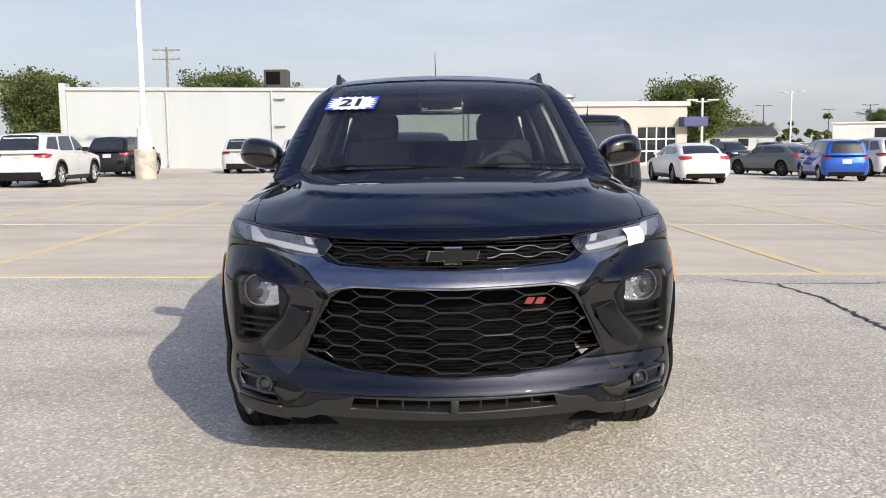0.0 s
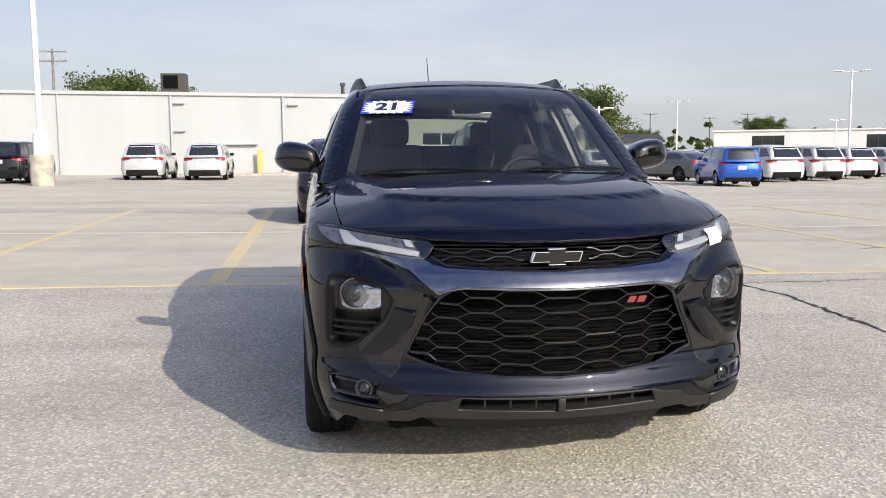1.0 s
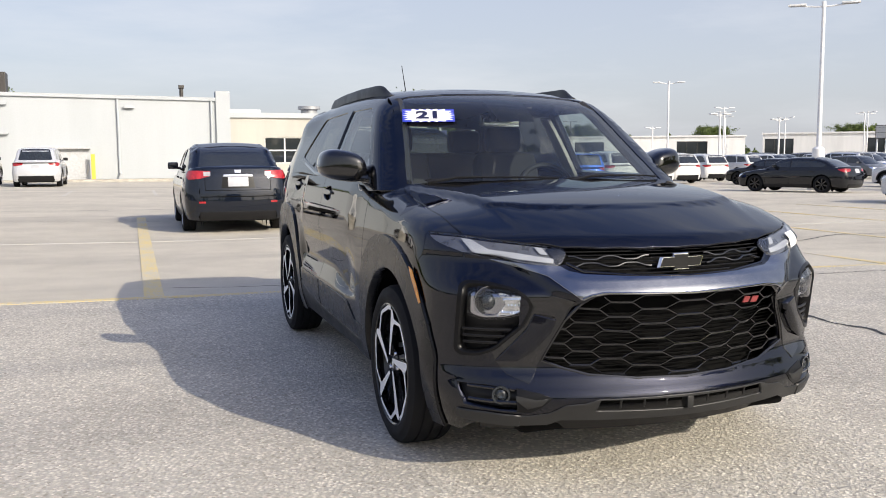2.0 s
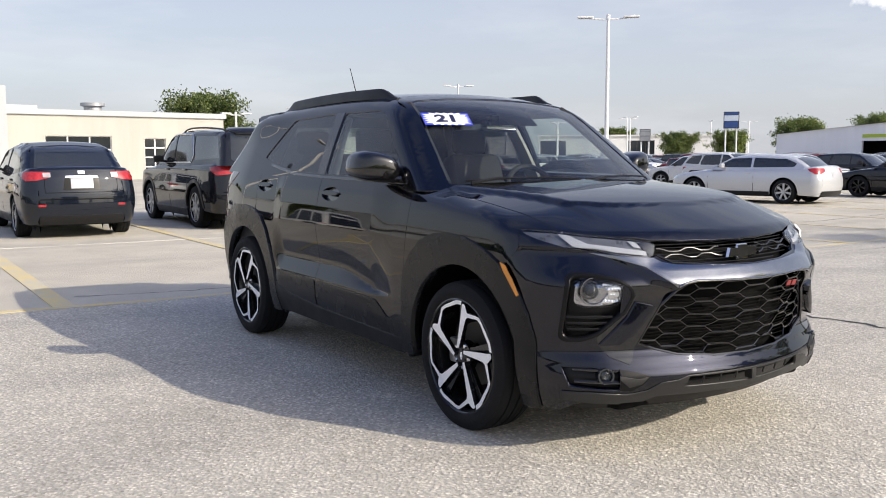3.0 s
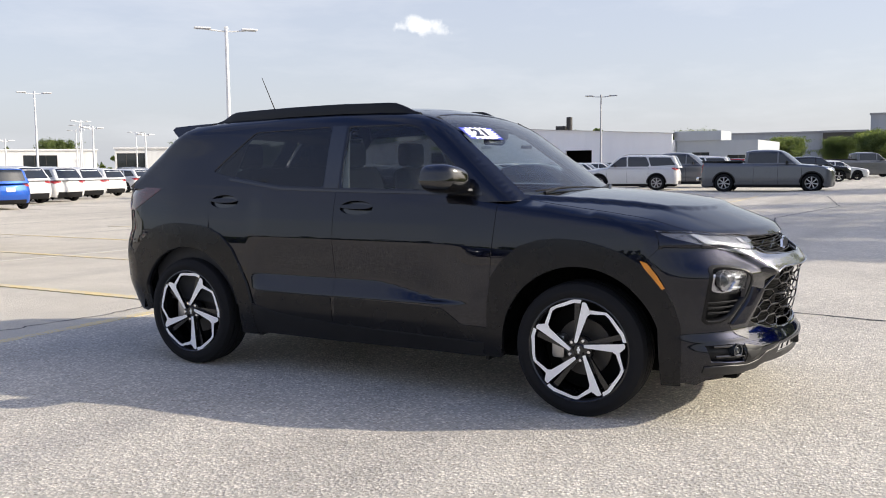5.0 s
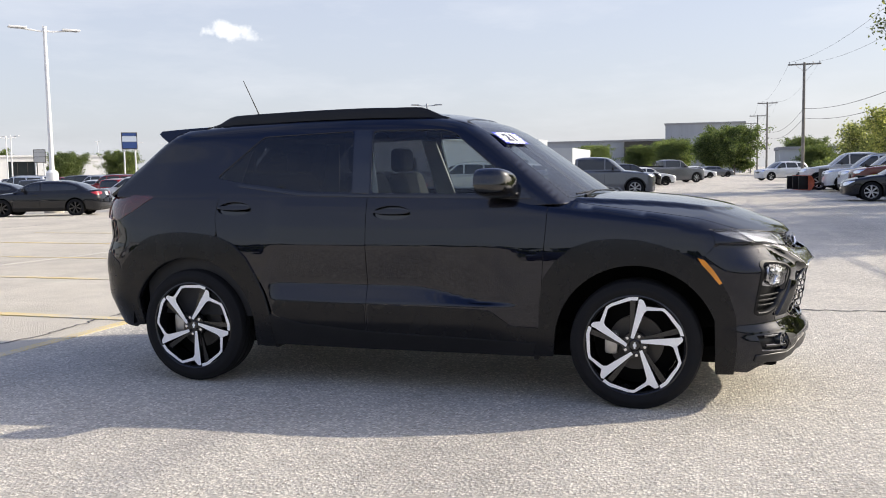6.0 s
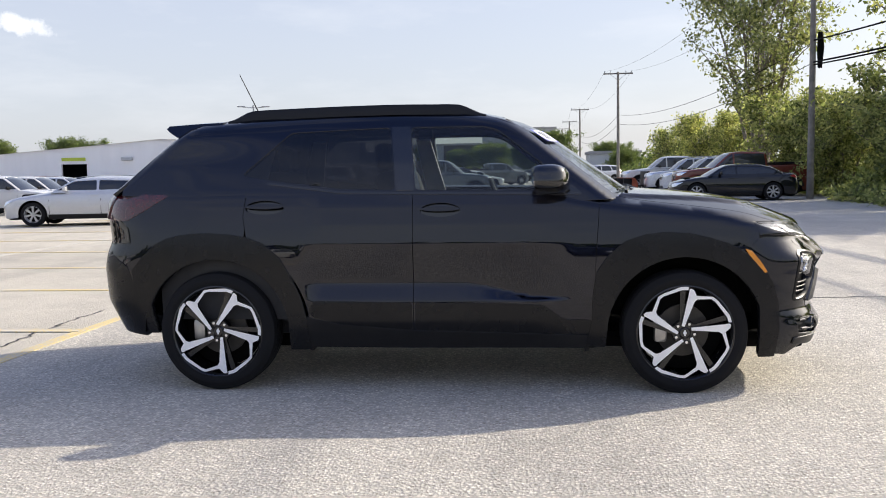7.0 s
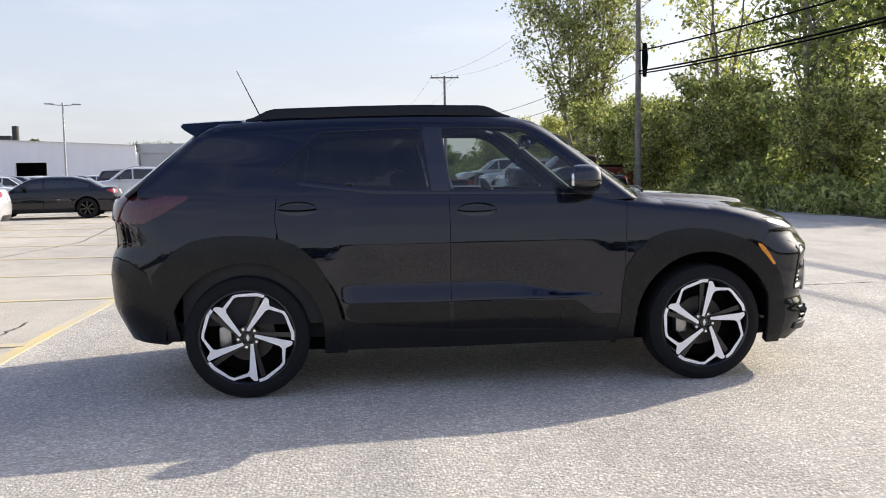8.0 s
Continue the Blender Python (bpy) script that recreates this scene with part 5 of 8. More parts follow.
    seat(-0.37, 1.50, 0.50, "front_seat")
    seat(0.37, 1.50, 0.50, "front_seat")
    seat(0.0, 2.32, 1.24, "rear_bench")
    # inside mirror and camera housing behind the screen
    p = SC.fp(0, 1.50)
    bm = bmesh.new()
    add_box(bm, (-0.06, p[1] + 0.035, 1.415), (0.06, p[1] + 0.14, 1.480), 0.02)
    part("camera_housing", fix(bm), TRIM_BLACK, car)
    bm = bmesh.new()
    add_box(bm, (-0.125, p[1] + 0.10, 1.385), (0.125, p[1] + 0.13, 1.455), 0.018)
    mir = part("inside_mirror", fix(bm), GLOSS_BLACK, car)
    bm = bmesh.new()
    add_box(bm, (-0.105, p[1] + 0.097, 1.395), (0.115, p[1] + 0.102, 1.440), 0.012)
    part("mirror_glass", fix(bm), CHROME, mir)
    tube_part("mirror_arm", [(0, p[1] + 0.05, 1.47), (0, p[1] + 0.12, 1.43)], 0.012, SATIN_BLACK, mir)
    return car, S, SL, SC


def glyphs(text, size):
    """The outline mesh of a text in the built-in font."""
    cu = bpy.data.curves.new("text", "FONT")
    cu.body, cu.size, cu.align_x, cu.align_y, cu.extrude, cu.offset = text, size, "CENTER", "CENTER", 0.0004, 0.004
    ob = bpy.data.objects.new("text", cu)
    scene.collection.objects.link(ob)
    me = bpy.data.meshes.new_from_object(ob.evaluated_get(bpy.context.evaluated_depsgraph_get()))
    bpy.data.objects.remove(ob)
    return me


def windscreen_sticker(SC):
    p, q, r = (SC.fp(x, z) for x, z in ((-0.46, 1.44), (-0.36, 1.44), (-0.46, 1.48)))
    ex = Vector(q - p).normalized()
    ey = Vector(r - p)
    ey = (ey - ex * ey.dot(ex)).normalized()
    ez = ex.cross(ey)
    m = Matrix((ex, ey, ez)).transposed().to_4x4()
    m.translation = Vector(p) + ez * 0.004
    top = thing("price_sticker", "blue and white year sticker reading 21 on the windscreen", "sticker", m)
    bm = bmesh.new()
    add_prism(bm, [(-0.135, -0.062), (0.135, -0.062), (0.135, 0.062), (-0.135, 0.062)], 0.0006)
    part("blue_field", fix(bm), BLUE_VINYL, top, smooth=False)
    bm = bmesh.new()
    star = []
    for k in range(40):
        a = 2 * math.pi * k / 40
        r = 1.0 if k % 2 == 0 else 0.80
        c, s = math.cos(a), math.sin(a)
        n = (abs(c) ** 4 + abs(s) ** 4) ** -0.25
        star.append((0.136 * r * c * n * (0.95 if k % 4 else 1), 0.066 * r * s * n))
    add_prism(bm, star, 0.0006, Matrix.Translation((0, 0, 0.001)))
    part("starburst", fix(bm), WHITE_VINYL, top, smooth=False)
    me = glyphs("21", 0.098)
    me.transform(Matrix.Translation((0, 0, 0.0026)) @ Matrix.Diagonal((1.35, 1, 1, 1)))
    me.materials.append(DARK_VINYL)
    ob = new("numerals", me)
    ob.parent = top


def lamp_glint(SLo):
    """A small white patch on the lamp glass, standing in for the sun's glint."""
    q = [tuple(SLo.fp(x, z)) for x, z in ((0.632, 0.903), (0.706, 0.909), (0.716, 0.850), (0.650, 0.844))]
    tagged(panel("paper_label", SLo, q, -45, WHITE_VINYL, None, cell=0.02, off=0.006, deep=0.001), "small white patch put on the lamp as a sun glint", "label")


hero, HERO, HERO_LOWER, HERO_CABIN = build_hero()
lamp_glint(HERO_LOWER)
windscreen_sticker(HERO_CABIN)


# ---- the lot ----
def ground_z(x, y):
    """The lot falls gently towards the far end of the rows."""
    x, y = np.asarray(x, float), np.asarray(y, float)
    far = np.clip(-0.012 * x, -0.42, 0.30) * step(12, 28, y)
    near = -0.016 * np.sign(x) * np.clip(np.abs(x) - 1.2, 0, 6.0) * step(1.5, 5.0, y) * (1 - step(12, 28, y))
    return (far + near) * (1 - step(140, 260, np.hypot(x, y)))


def on_ground(x, y, rz=0.0, sink=0.0):
    return pose(x, y, float(ground_z(x, y)) - sink, 0, 0, rz)


def asphalt():
    mat, nt, bs, out = material("old_asphalt_with_pale_aggregate")
    ln = nt.links
    tc = nt.nodes.new("ShaderNodeTexCoord")
    sep = nt.nodes.new("ShaderNodeSeparateXYZ")
    ln.new(tc.outputs["Object"], sep.inputs[0])
    stones = nt.nodes.new("ShaderNodeTexVoronoi")
    stones.inputs["Scale"].default_value = 62
    ln.new(tc.outputs["Object"], stones.inputs["Vector"])
    grit = noise_tex(nt, 140, 3, 0.7)
    broad, mid = noise_tex(nt, 0.16, 5, 0.6), noise_tex(nt, 1.3, 5, 0.65)
    tracks = noise_tex(nt, 0.35, 4, 0.6, stretch=(0.12, 1.6, 1))
    stone_tone = ramp(nt, stones.outputs["Color"], [(0.08, (0.31, 0.285, 0.24)), (0.5, (0.60, 0.56, 0.48)), (0.94, (0.88, 0.83, 0.73))])
    coarse = mix(nt, ramp(nt, stones.outputs["Distance"], [(0.25, (0, 0, 0)), (0.75, (1, 1, 1))]).outputs[0], stone_tone.outputs[0], (0.46, 0.435, 0.385))
    smooth_tone = ramp(nt, grit.outputs[0], [(0.3, (0.43, 0.40, 0.335)), (0.7, (0.65, 0.605, 0.515))]).outputs[0]
    # a newer, smoother sheet begins past the first painted line
    wob = nt.nodes.new("ShaderNodeMath")
    wob.operation = "MULTIPLY_ADD"
    ln.new(mid.outputs[0], wob.inputs[0])
    wob.inputs[1].default_value = 0.10
    ln.new(sep.outputs["Y"], wob.inputs[2])
    sheet = ramp(nt, wob.outputs[0], [(0.0, (0, 0, 0)), (1.0, (1, 1, 1))])
    m = nt.nodes.new("ShaderNodeMapRange")
    ln.new(wob.outputs[0], m.inputs[0])
    m.inputs[1].default_value, m.inputs[2].default_value = 4.48, 4.54
    nt.nodes.remove(sheet)
    base = mix(nt, m.outputs[0], coarse, smooth_tone)
    base = mix(nt, 0.55, base, ramp(nt, broad.outputs[0], [(0.3, (0.80, 0.79, 0.77)), (0.7, (1.12, 1.11, 1.08))]).outputs[0], "MULTIPLY")
    base = mix(nt, 0.5, base, ramp(nt, mid.outputs[0], [(0.28, (0.78, 0.77, 0.76)), (0.6, (1.06, 1.05, 1.04))]).outputs[0], "MULTIPLY")
    base = mix(nt, 0.45, base, ramp(nt, tracks.outputs[0], [(0.34, (0.66, 0.66, 0.67)), (0.5, (1.05, 1.05, 1.04))]).outputs[0], "MULTIPLY")
    ln.new(base, bs.inputs["Base Color"])
    bs.inputs["Roughness"].default_value = 0.9
    bs.inputs["Specular IOR Level"].default_value = 0.25
    h = nt.nodes.new("ShaderNodeMath")
    h.operation = "ADD"
    ln.new(stones.outputs["Distance"], h.inputs[0])
    ln.new(grit.outputs[0], h.inputs[1])
    ln.new(bump(nt, h.outputs[0], 0.75, 0.007), bs.inputs["Normal"])
    return mat


def worn_paint(name, color, wear=0.5):
    """Road paint, worn through to the asphalt in flakes."""
    mat, nt, bs, out = material(name)
    flakes, broad = noise_tex(nt, 42, 5, 0.7), noise_tex(nt, 1.1, 4, 0.6)
    total = nt.nodes.new("ShaderNodeMath")
    total.operation = "MULTIPLY_ADD"
    nt.links.new(broad.outputs[0], total.inputs[0])
    total.inputs[1].default_value = 0.55
    nt.links.new(flakes.outputs[0], total.inputs[2])
    keep = ramp(nt, total.outputs[0], [(wear + 0.16, (0, 0, 0)), (wear + 0.34, (1, 1, 1))])
    nt.links.new(mix(nt, keep.outputs[0], color, (0.50, 0.475, 0.42)), bs.inputs["Base Color"])
    bs.inputs["Roughness"].default_value = 0.8
    nt.links.new(bump(nt, flakes.outputs[0], 0.3, 0.003), bs.inputs["Normal"])
    return mat


ASPHALT = asphalt()
YELLOW = worn_paint("worn_yellow_road_paint", (0.66, 0.52, 0.22), 0.55)
PALE = worn_paint("worn_white_road_paint", (0.62, 0.58, 0.48), 0.42)
TAR = plain("black_crack_filler", (0.03, 0.03, 0.03), 0.7, vary=0.4, scale=20)

gx = np.concatenate([[-3000, -800, -300, -120, -80], np.arange(-60, 121, 1.5), [140, 180, 260, 500, 1200, 3000]])
gy = np.concatenate([[-3000, -800, -300, -120, -60], np.arange(-30, 151, 1.5), [170, 200, 260, 500, 1200, 3000]])
GX, GY = np.meshgrid(gx, gy)
gv = np.stack([GX, GY, ground_z(GX, GY)], -1).reshape(-1, 3)
nxg = len(gx)
gf = [(j * nxg + i, j * nxg + i + 1, (j + 1) * nxg + i + 1, (j + 1) * nxg + i) for j in range(len(gy) - 1) for i in range(nxg - 1)]
tagged(mesh_object("ground", gv, gf, ASPHALT), "weathered grey asphalt parking lot with pale stones", "ground", kind="structure")


def strip(name, a, b, width, mat, label, lift=0.004):
    """A painted line from a to b, laid along the ground."""
    a, b = np.array(a, float), np.array(b, float)
    n = max(2, int(np.linalg.norm(b - a) / 1.0))
    d = (b - a) / np.linalg.norm(b - a)
    s = np.array((-d[1], d[0])) * width / 2
    v, f = [], []
    for i in range(n + 1):
        p = a + (b - a) * i / n
        for q in (p + s, p - s):
            v.append((q[0], q[1], float(ground_z(q[0], q[1])) + lift))
    for i in range(n):
        f.append((2 * i, 2 * i + 1, 2 * i + 3, 2 * i + 2))
    # a thin edge round the layer of paint
    m = len(v)
    v += [(x, y, z - lift - 0.002) for x, y, z in v]
    for i in range(n):
        f += [(2 * i + 1, 2 * i, m + 2 * i, m + 2 * i + 1)] if i == 0 else []
        f += [(2 * i, 2 * i + 2, m + 2 * i + 2, m + 2 * i), (2 * i + 3, 2 * i + 1, m + 2 * i + 1, m + 2 * i + 3)]
    return tagged(mesh_object(name, v, f, mat, smooth=False), label, "road marking", "painted bay lines", "structure")


strip("road_marking", (-34, 4.40), (31, 4.50), 0.105, YELLOW, "long faded yellow painted line across the bays")
strip("road_marking", (-34, 9.9), (31, 10.0), 0.09, PALE, "long faded pale painted line across the bays", 0.005)
for i, x in enumerate(np.arange(-24.02, 31, 2.78)):
    strip("road_marking", (x, 4.46), (x, 15.5), 0.13 if abs(x + 1.8) > 0.6 else 0.17, YELLOW, "faded yellow parking bay line on the asphalt", 0.007)
for x in np.arange(-18, 40, 2.8):
    strip("road_marking", (x, 26.5), (x, 31.5), 0.10, PALE, "faded pale parking bay line on the asphalt", 0.006)


def crack(points, width, seed):
    """A jagged crack filled with tar."""
    rnd = random.Random(seed)
    pts = []
    for a, b in zip(points, points[1:]):
        n = max(2, int(math.dist(a, b) / 0.07))
        pts += [(a[0] + (b[0] - a[0]) * i / n + rnd.gauss(0, 0.018), a[1] + (b[1] - a[1]) * i / n + rnd.gauss(0, 0.018)) for i in range(n)]
    pts.append(points[-1])
    v, f = [], []
    for i, p in enumerate(pts):
        q = pts[min(i + 1, len(pts) - 1)]
        o = pts[max(i - 1, 0)]
        d = Vector((q[0] - o[0], q[1] - o[1])).normalized()
        w = width * rnd.uniform(0.35, 1.0) / 2
        z = float(ground_z(p[0], p[1])) + 0.0035
        v += [(p[0] - d.y * w, p[1] + d.x * w, z), (p[0] + d.y * w, p[1] - d.x * w, z)]
    f = [(2 * i, 2 * i + 1, 2 * i + 3, 2 * i + 2) for i in range(len(pts) - 1)]
    tagged(mesh_object("crack", v, f, TAR), "jagged dark crack running through the asphalt", "crack", kind="structure")


crack([(3.0, 3.75), (3.05, 2.9), (2.95, 2.2), (2.9, 1.5), (3.0, 0.4), (2.7, -1.2), (2.9, -3.5)], 0.045, 1)
crack([(2.6, 4.05), (3.0, 3.75), (5.5, 3.9), (9.0, 3.6)], 0.03, 2)
crack([(-1.6, 5.0), (0.0, 4.75), (2.2, 4.85)], 0.03, 3)
crack([(-3.9, -0.9), (-3.3, -0.6), (-3.1, 0.1)], 0.012, 4)
crack([(-9, 14.5), (-5, 14.9), (-2, 14.2), (3, 14.8), (9, 14.1)], 0.05, 5)
crack([(-20, 18.3), (-12, 18.9), (-4, 18.2), (6, 18.8), (16, 18.1)], 0.06, 6)
crack([(6, 6.5), (9, 7.9), (13, 7.4), (20, 8.3)], 0.05, 7)
crack([(12, 1.0), (16, 1.6), (22, 0.8), (30, 1.9)], 0.05, 8)


# ---- parked cars ----
WHITE_CAR = paint("white_lacquer", (0.64, 0.64, 0.635), 0.0, 0.4)
SILVER_CAR = paint("silver_lacquer", (0.60, 0.61, 0.63), 0.35, 0.35)
GREY_CAR = paint("grey_lacquer", (0.13, 0.135, 0.145), 0.4, 0.35)
DARK_CAR = paint("dark_lacquer", (0.009, 0.010, 0.013), 0.0, 0.5)
NAVY_CAR = paint("navy_lacquer", (0.007, 0.010, 0.018), 0.2, 0.45)
BLUE_CAR = paint("blue_lacquer", (0.02, 0.09, 0.42), 0.3, 0.4)
RED_CAR = paint("dark_red_lacquer", (0.25, 0.02, 0.02), 0.1, 0.4)
RUST_CAR = paint("rusty_orange_lacquer", (0.17, 0.045, 0.03), 0.0, 0.6)

FORMS = {
    # length ahead of the front axle, wheelbase, behind; half width, height; bonnet, belt and deck heights; windscreen foot, slope; rear glass foot, slope
    "sedan": dict(fo=0.93, wb=2.72, ro=1.00, w=0.90, h=1.38, nose=0.71, bonnet=0.93, belt=0.94, deck=1.00, ws=0.42, wslope=0.60, rg=3.22, rslope=1.75, wheel=0.332, arch=0.385, tumble=0.70),
    "compact": dict(fo=0.85, wb=2.57, ro=0.92, w=0.865, h=1.50, nose=0.78, bonnet=0.99, belt=1.00, deck=1.08, ws=0.22, wslope=0.62, rg=3.02, rslope=1.30, wheel=0.315, arch=0.37, tumble=0.72),
    "coupe": dict(fo=0.95, wb=2.73, ro=1.05, w=0.92, h=1.38, nose=0.72, bonnet=0.94, belt=0.95, deck=1.03, ws=0.48, wslope=0.56, rg=3.42, rslope=1.60, wheel=0.335, arch=0.395, tumble=0.68),
    "hatch": dict(fo=0.85, wb=2.45, ro=0.66, w=0.84, h=1.54, nose=0.80, bonnet=1.00, belt=0.98, deck=1.02, ws=-0.02, wslope=0.66, rg=3.06, rslope=0.36, wheel=0.295, arch=0.35, tumble=0.72),
    "wagon": dict(fo=0.90, wb=2.70, ro=0.95, w=0.94, h=1.66, nose=0.92, bonnet=1.07, belt=1.05, deck=1.10, ws=0.36, wslope=0.70, rg=3.58, rslope=0.78, wheel=0.362, arch=0.42, tumble=0.72),
    "large": dict(fo=0.93, wb=2.86, ro=1.13, w=0.97, h=1.78, nose=1.00, bonnet=1.14, belt=1.14, deck=1.18, ws=0.42, wslope=0.80, rg=3.94, rslope=0.50, wheel=0.372, arch=0.44, tumble=0.76),
    "truck": dict(fo=0.95, wb=3.75, ro=1.15, w=1.00, h=1.92, nose=1.08, bonnet=1.25, belt=1.26, deck=1.36, ws=0.62, wslope=0.86, rg=2.85, rslope=0.12, wheel=0.405, arch=0.47, tumble=0.78),
}


def car_solids(d):
    w, belt, e = d["w"], d["belt"], d["wb"] + d["ro"]
    w_low = curve([(0.05, 0.86 * w), (0.3, 0.965 * w), (0.55, w), (0.72, 0.992 * w), (belt - 0.10, 0.965 * w), (belt + 0.05, 0.90 * w), (belt + 0.3, 0.80 * w)], 0.02)
    nose = curve([(0.05, -d["fo"] + 0.16), (0.28, -d["fo"] + 0.03), (0.5, -d["fo"]), (d["nose"] - 0.12, -d["fo"] + 0.02), (d["nose"], -d["fo"] + 0.08), (d["nose"] + 0.25, -d["fo"] + 0.5)], 0.02)
    rear = curve([(0.05, e - 0.2), (0.3, e - 0.04), (0.5, e), (0.68, e - 0.01), (d["deck"] - 0.15, e - 0.06), (d["deck"] + 0.05, e - 0.14), (d["deck"] + 0.3, e - 0.4)], 0.02)
    top = curve([(-d["fo"] - 0.1, d["nose"] - 0.18), (-d["fo"] + 0.08, d["nose"]), (-0.3, d["nose"] + (d["bonnet"] - d["nose"]) * 0.68), (d["ws"], d["bonnet"] + 0.02), (d["ws"] + 0.7, belt + 0.045), (d["rg"] - 0.3, belt + 0.07), (e - 0.18, d["deck"] + 0.03), (e + 0.1, d["deck"] - 0.02)], 0.07)
    h = d["h"]
    foot = d["ws"] + (h - d["bonnet"]) / d["wslope"]
    roof = curve([(foot - 0.3, h - 0.11), (foot, h - 0.035), (foot + 0.45, h), (foot + 1.1, h - 0.01), (max(foot + 1.2, d["rg"] - (h - belt) * d["rslope"]), h - 0.06), (max(foot + 1.2, d["rg"] - (h - belt) * d["rslope"]) + 0.6, h - 0.17)], 0.08)
    w_cab = curve([(belt - 0.2, 0.975 * w), (belt, 0.905 * w), (belt + (h - belt) * 0.6, (0.905 * 0.45 + d["tumble"] * 0.55) * w), (h - 0.03, d["tumble"] * w)], 0.03)

    def lower(x, y, z):
        x = np.abs(x)
        f = smax(x - w_low(z) + 0.04 * step(d["wb"] + 0.2, e, y) + 0.04 * step(-0.3, -d["fo"], y), nose(z) + 0.22 * x ** 2 - y, 0.22)
        f = smax(f, y - rear(z) + 0.16 * x ** 2, 0.20)
        return smax(f, z - top(y) + 0.06 * x ** 2, 0.05)

    def cabin(x, y, z):
        x = np.abs(x)
        f = smax((x - w_cab(z) + 0.06 * step(2.2, 3.6, y)) * 0.92, z - roof(y) + 0.09 * x ** 2, 0.07)
        f = smax(f, (d["ws"] - 0.14 * (1 - (x / (0.8 * w)) ** 2) + (z - d["bonnet"]) / d["wslope"] - y) * 0.55, 0.05)
        return smax(f, (y - (d["rg"] + 0.10 * (1 - (x / (0.8 * w)) ** 2) - (z - belt) * d["rslope"])) * (0.60 if d["rslope"] > 0.6 else 0.85), 0.07)

    made = []
    for body in (lower, cabin):
        s = Solid(body, mid=1.45)
        s.front_in, s.rear_in = -0.2, d["wb"] + 0.2
        made.append(s)
    return made


WHEELS = {}


def parked_wheel(parent, at, outward, style, r, wide):
    key = (style, r)
    if key not in WHEELS:
        first = road_wheel(parent, at, outward, style, r, wide, r * 0.68)
        WHEELS[key] = [(o.name.split(".")[0], o.data) for o in first.children]
        return
    hub = new("wheel")
    hub.parent = parent
    hub.matrix_basis = Matrix.Translation(at) @ (Matrix.Identity(4) if outward < 0 else Matrix.Rotation(math.pi, 4, "Z"))
    for n, me in WHEELS[key]:
        new(n, me).parent = hub


def parked_car(form, mat, at, label, category="car", clad=False, rails=False, rim="five", fine=False, tail=None, chrome=False, glass_mat=None, group="cars parked in the lot", boot=False):
    d = FORMS[form]
    SLo, SCa = car_solids(d)
    car = thing("parked_" + {"large": "sport_utility_car", "wagon": "sport_utility_car", "truck": "pickup_truck"}.get(form, form + "_car" if form not in ("sedan", "compact") else "sedan"), label, category, at, group)
    w, belt, h, e, wb = d["w"], d["belt"], d["h"], d["wb"] + d["ro"], d["wb"]
    cell = 0.09 if fine else 0.13
    kw = dict(cell=cell, edge=cell * 0.6, deep=0.02)
    glass_mat = glass_mat or DARK_GLASS
    xc, xt = 0.70 * w, 0.80 * w
    zf, zr = d["nose"] - 0.03, d["deck"] - 0.04
    zl = 0.22 if form != "large" else 0.30
    lin = np.linspace
    front_edge = [tuple(SLo.fp(-xc, z)) for z in lin(zl, zf, 7)]
    rear_edge = [tuple(SLo.rp(-xc, z)) for z in lin(zl, zr, 7)]
    y0, y1 = front_edge[-1][1] + 0.12, rear_edge[-1][1] - 0.10
    ys = lin(y0, y1, 16)
    top_edge = [tuple(SLo.tp(-xt, y)) for y in ys]
    ra = d["arch"]
    cz = d["wheel"]
    low = lambda a, b: [(y, zl + 0.02) for y in lin(a, b, 3)]
    poly = [p[1:] for p in front_edge] + [p[1:] for p in top_edge] + [p[1:] for p in rear_edge[::-1]]
    poly += [(wb + ra + 0.03, zl + 0.03)] + arc(wb, cz, ra, 190, -10, 16) + [(wb - ra - 0.03, zl + 0.03)] + [(ra + 0.03, zl + 0.03)] + arc(0, cz, ra, 190, -10, 16) + [(-ra - 0.03, zl + 0.03)]
    panel("side_panel", SLo, side(poly), 90, mat, car, mirror=True, **kw)
    panel("front_bumper", SLo, [(-xc, z) for z in lin(zl, zf, 5)] + [(xc, z) for z in lin(zf, zl, 5)], 0, mat, car, **kw)
    panel("tailgate" if form in ("large", "wagon", "hatch", "truck") else "boot_lid", SLo, [(-xc, z) for z in lin(zl, zr, 5)] + [(xc, z) for z in lin(zr, zl, 5)], 180, mat, car, **kw)
    fr = [tuple(SLo.fp(x, zf))[:2] for x in lin(-xc, xc, 9)]
    rr = [tuple(SLo.rp(x, zr))[:2] for x in lin(xc, -xc, 9)]
    panel("bonnet", SLo, fr + [(xt, y) for y in ys] + rr + [(-xt, y) for y in ys[::-1]], None, mat, car, **kw)
    # cabin
    zb, zt = belt + 0.01, h - 0.115
    xg = lambda z: float(abs(SCa.sp(1.6, z)[0])) * 0.90
    a_edge = [tuple(SCa.fp(-xg(z), z)) for z in lin(belt - 0.03, zt, 6)]
    c_edge = [tuple(SCa.rp(-xg(z) * 0.93, z)) for z in lin(belt - 0.03, zt, 6)]
    ry = lin(a_edge[-1][1] + 0.08, c_edge[-1][1] - 0.08, 8)
    r_edge = [tuple(SCa.tp(-0.60 * w, y)) for y in ry]
    cab = [p[1:] for p in a_edge] + [p[1:] for p in r_edge] + [p[1:] for p in c_edge[::-1]]
    za, zc = belt + 0.04, h - 0.135
    ya = lambda z: np.interp(z, [p[2] for p in a_edge], [p[1] for p in a_edge]) + 0.07
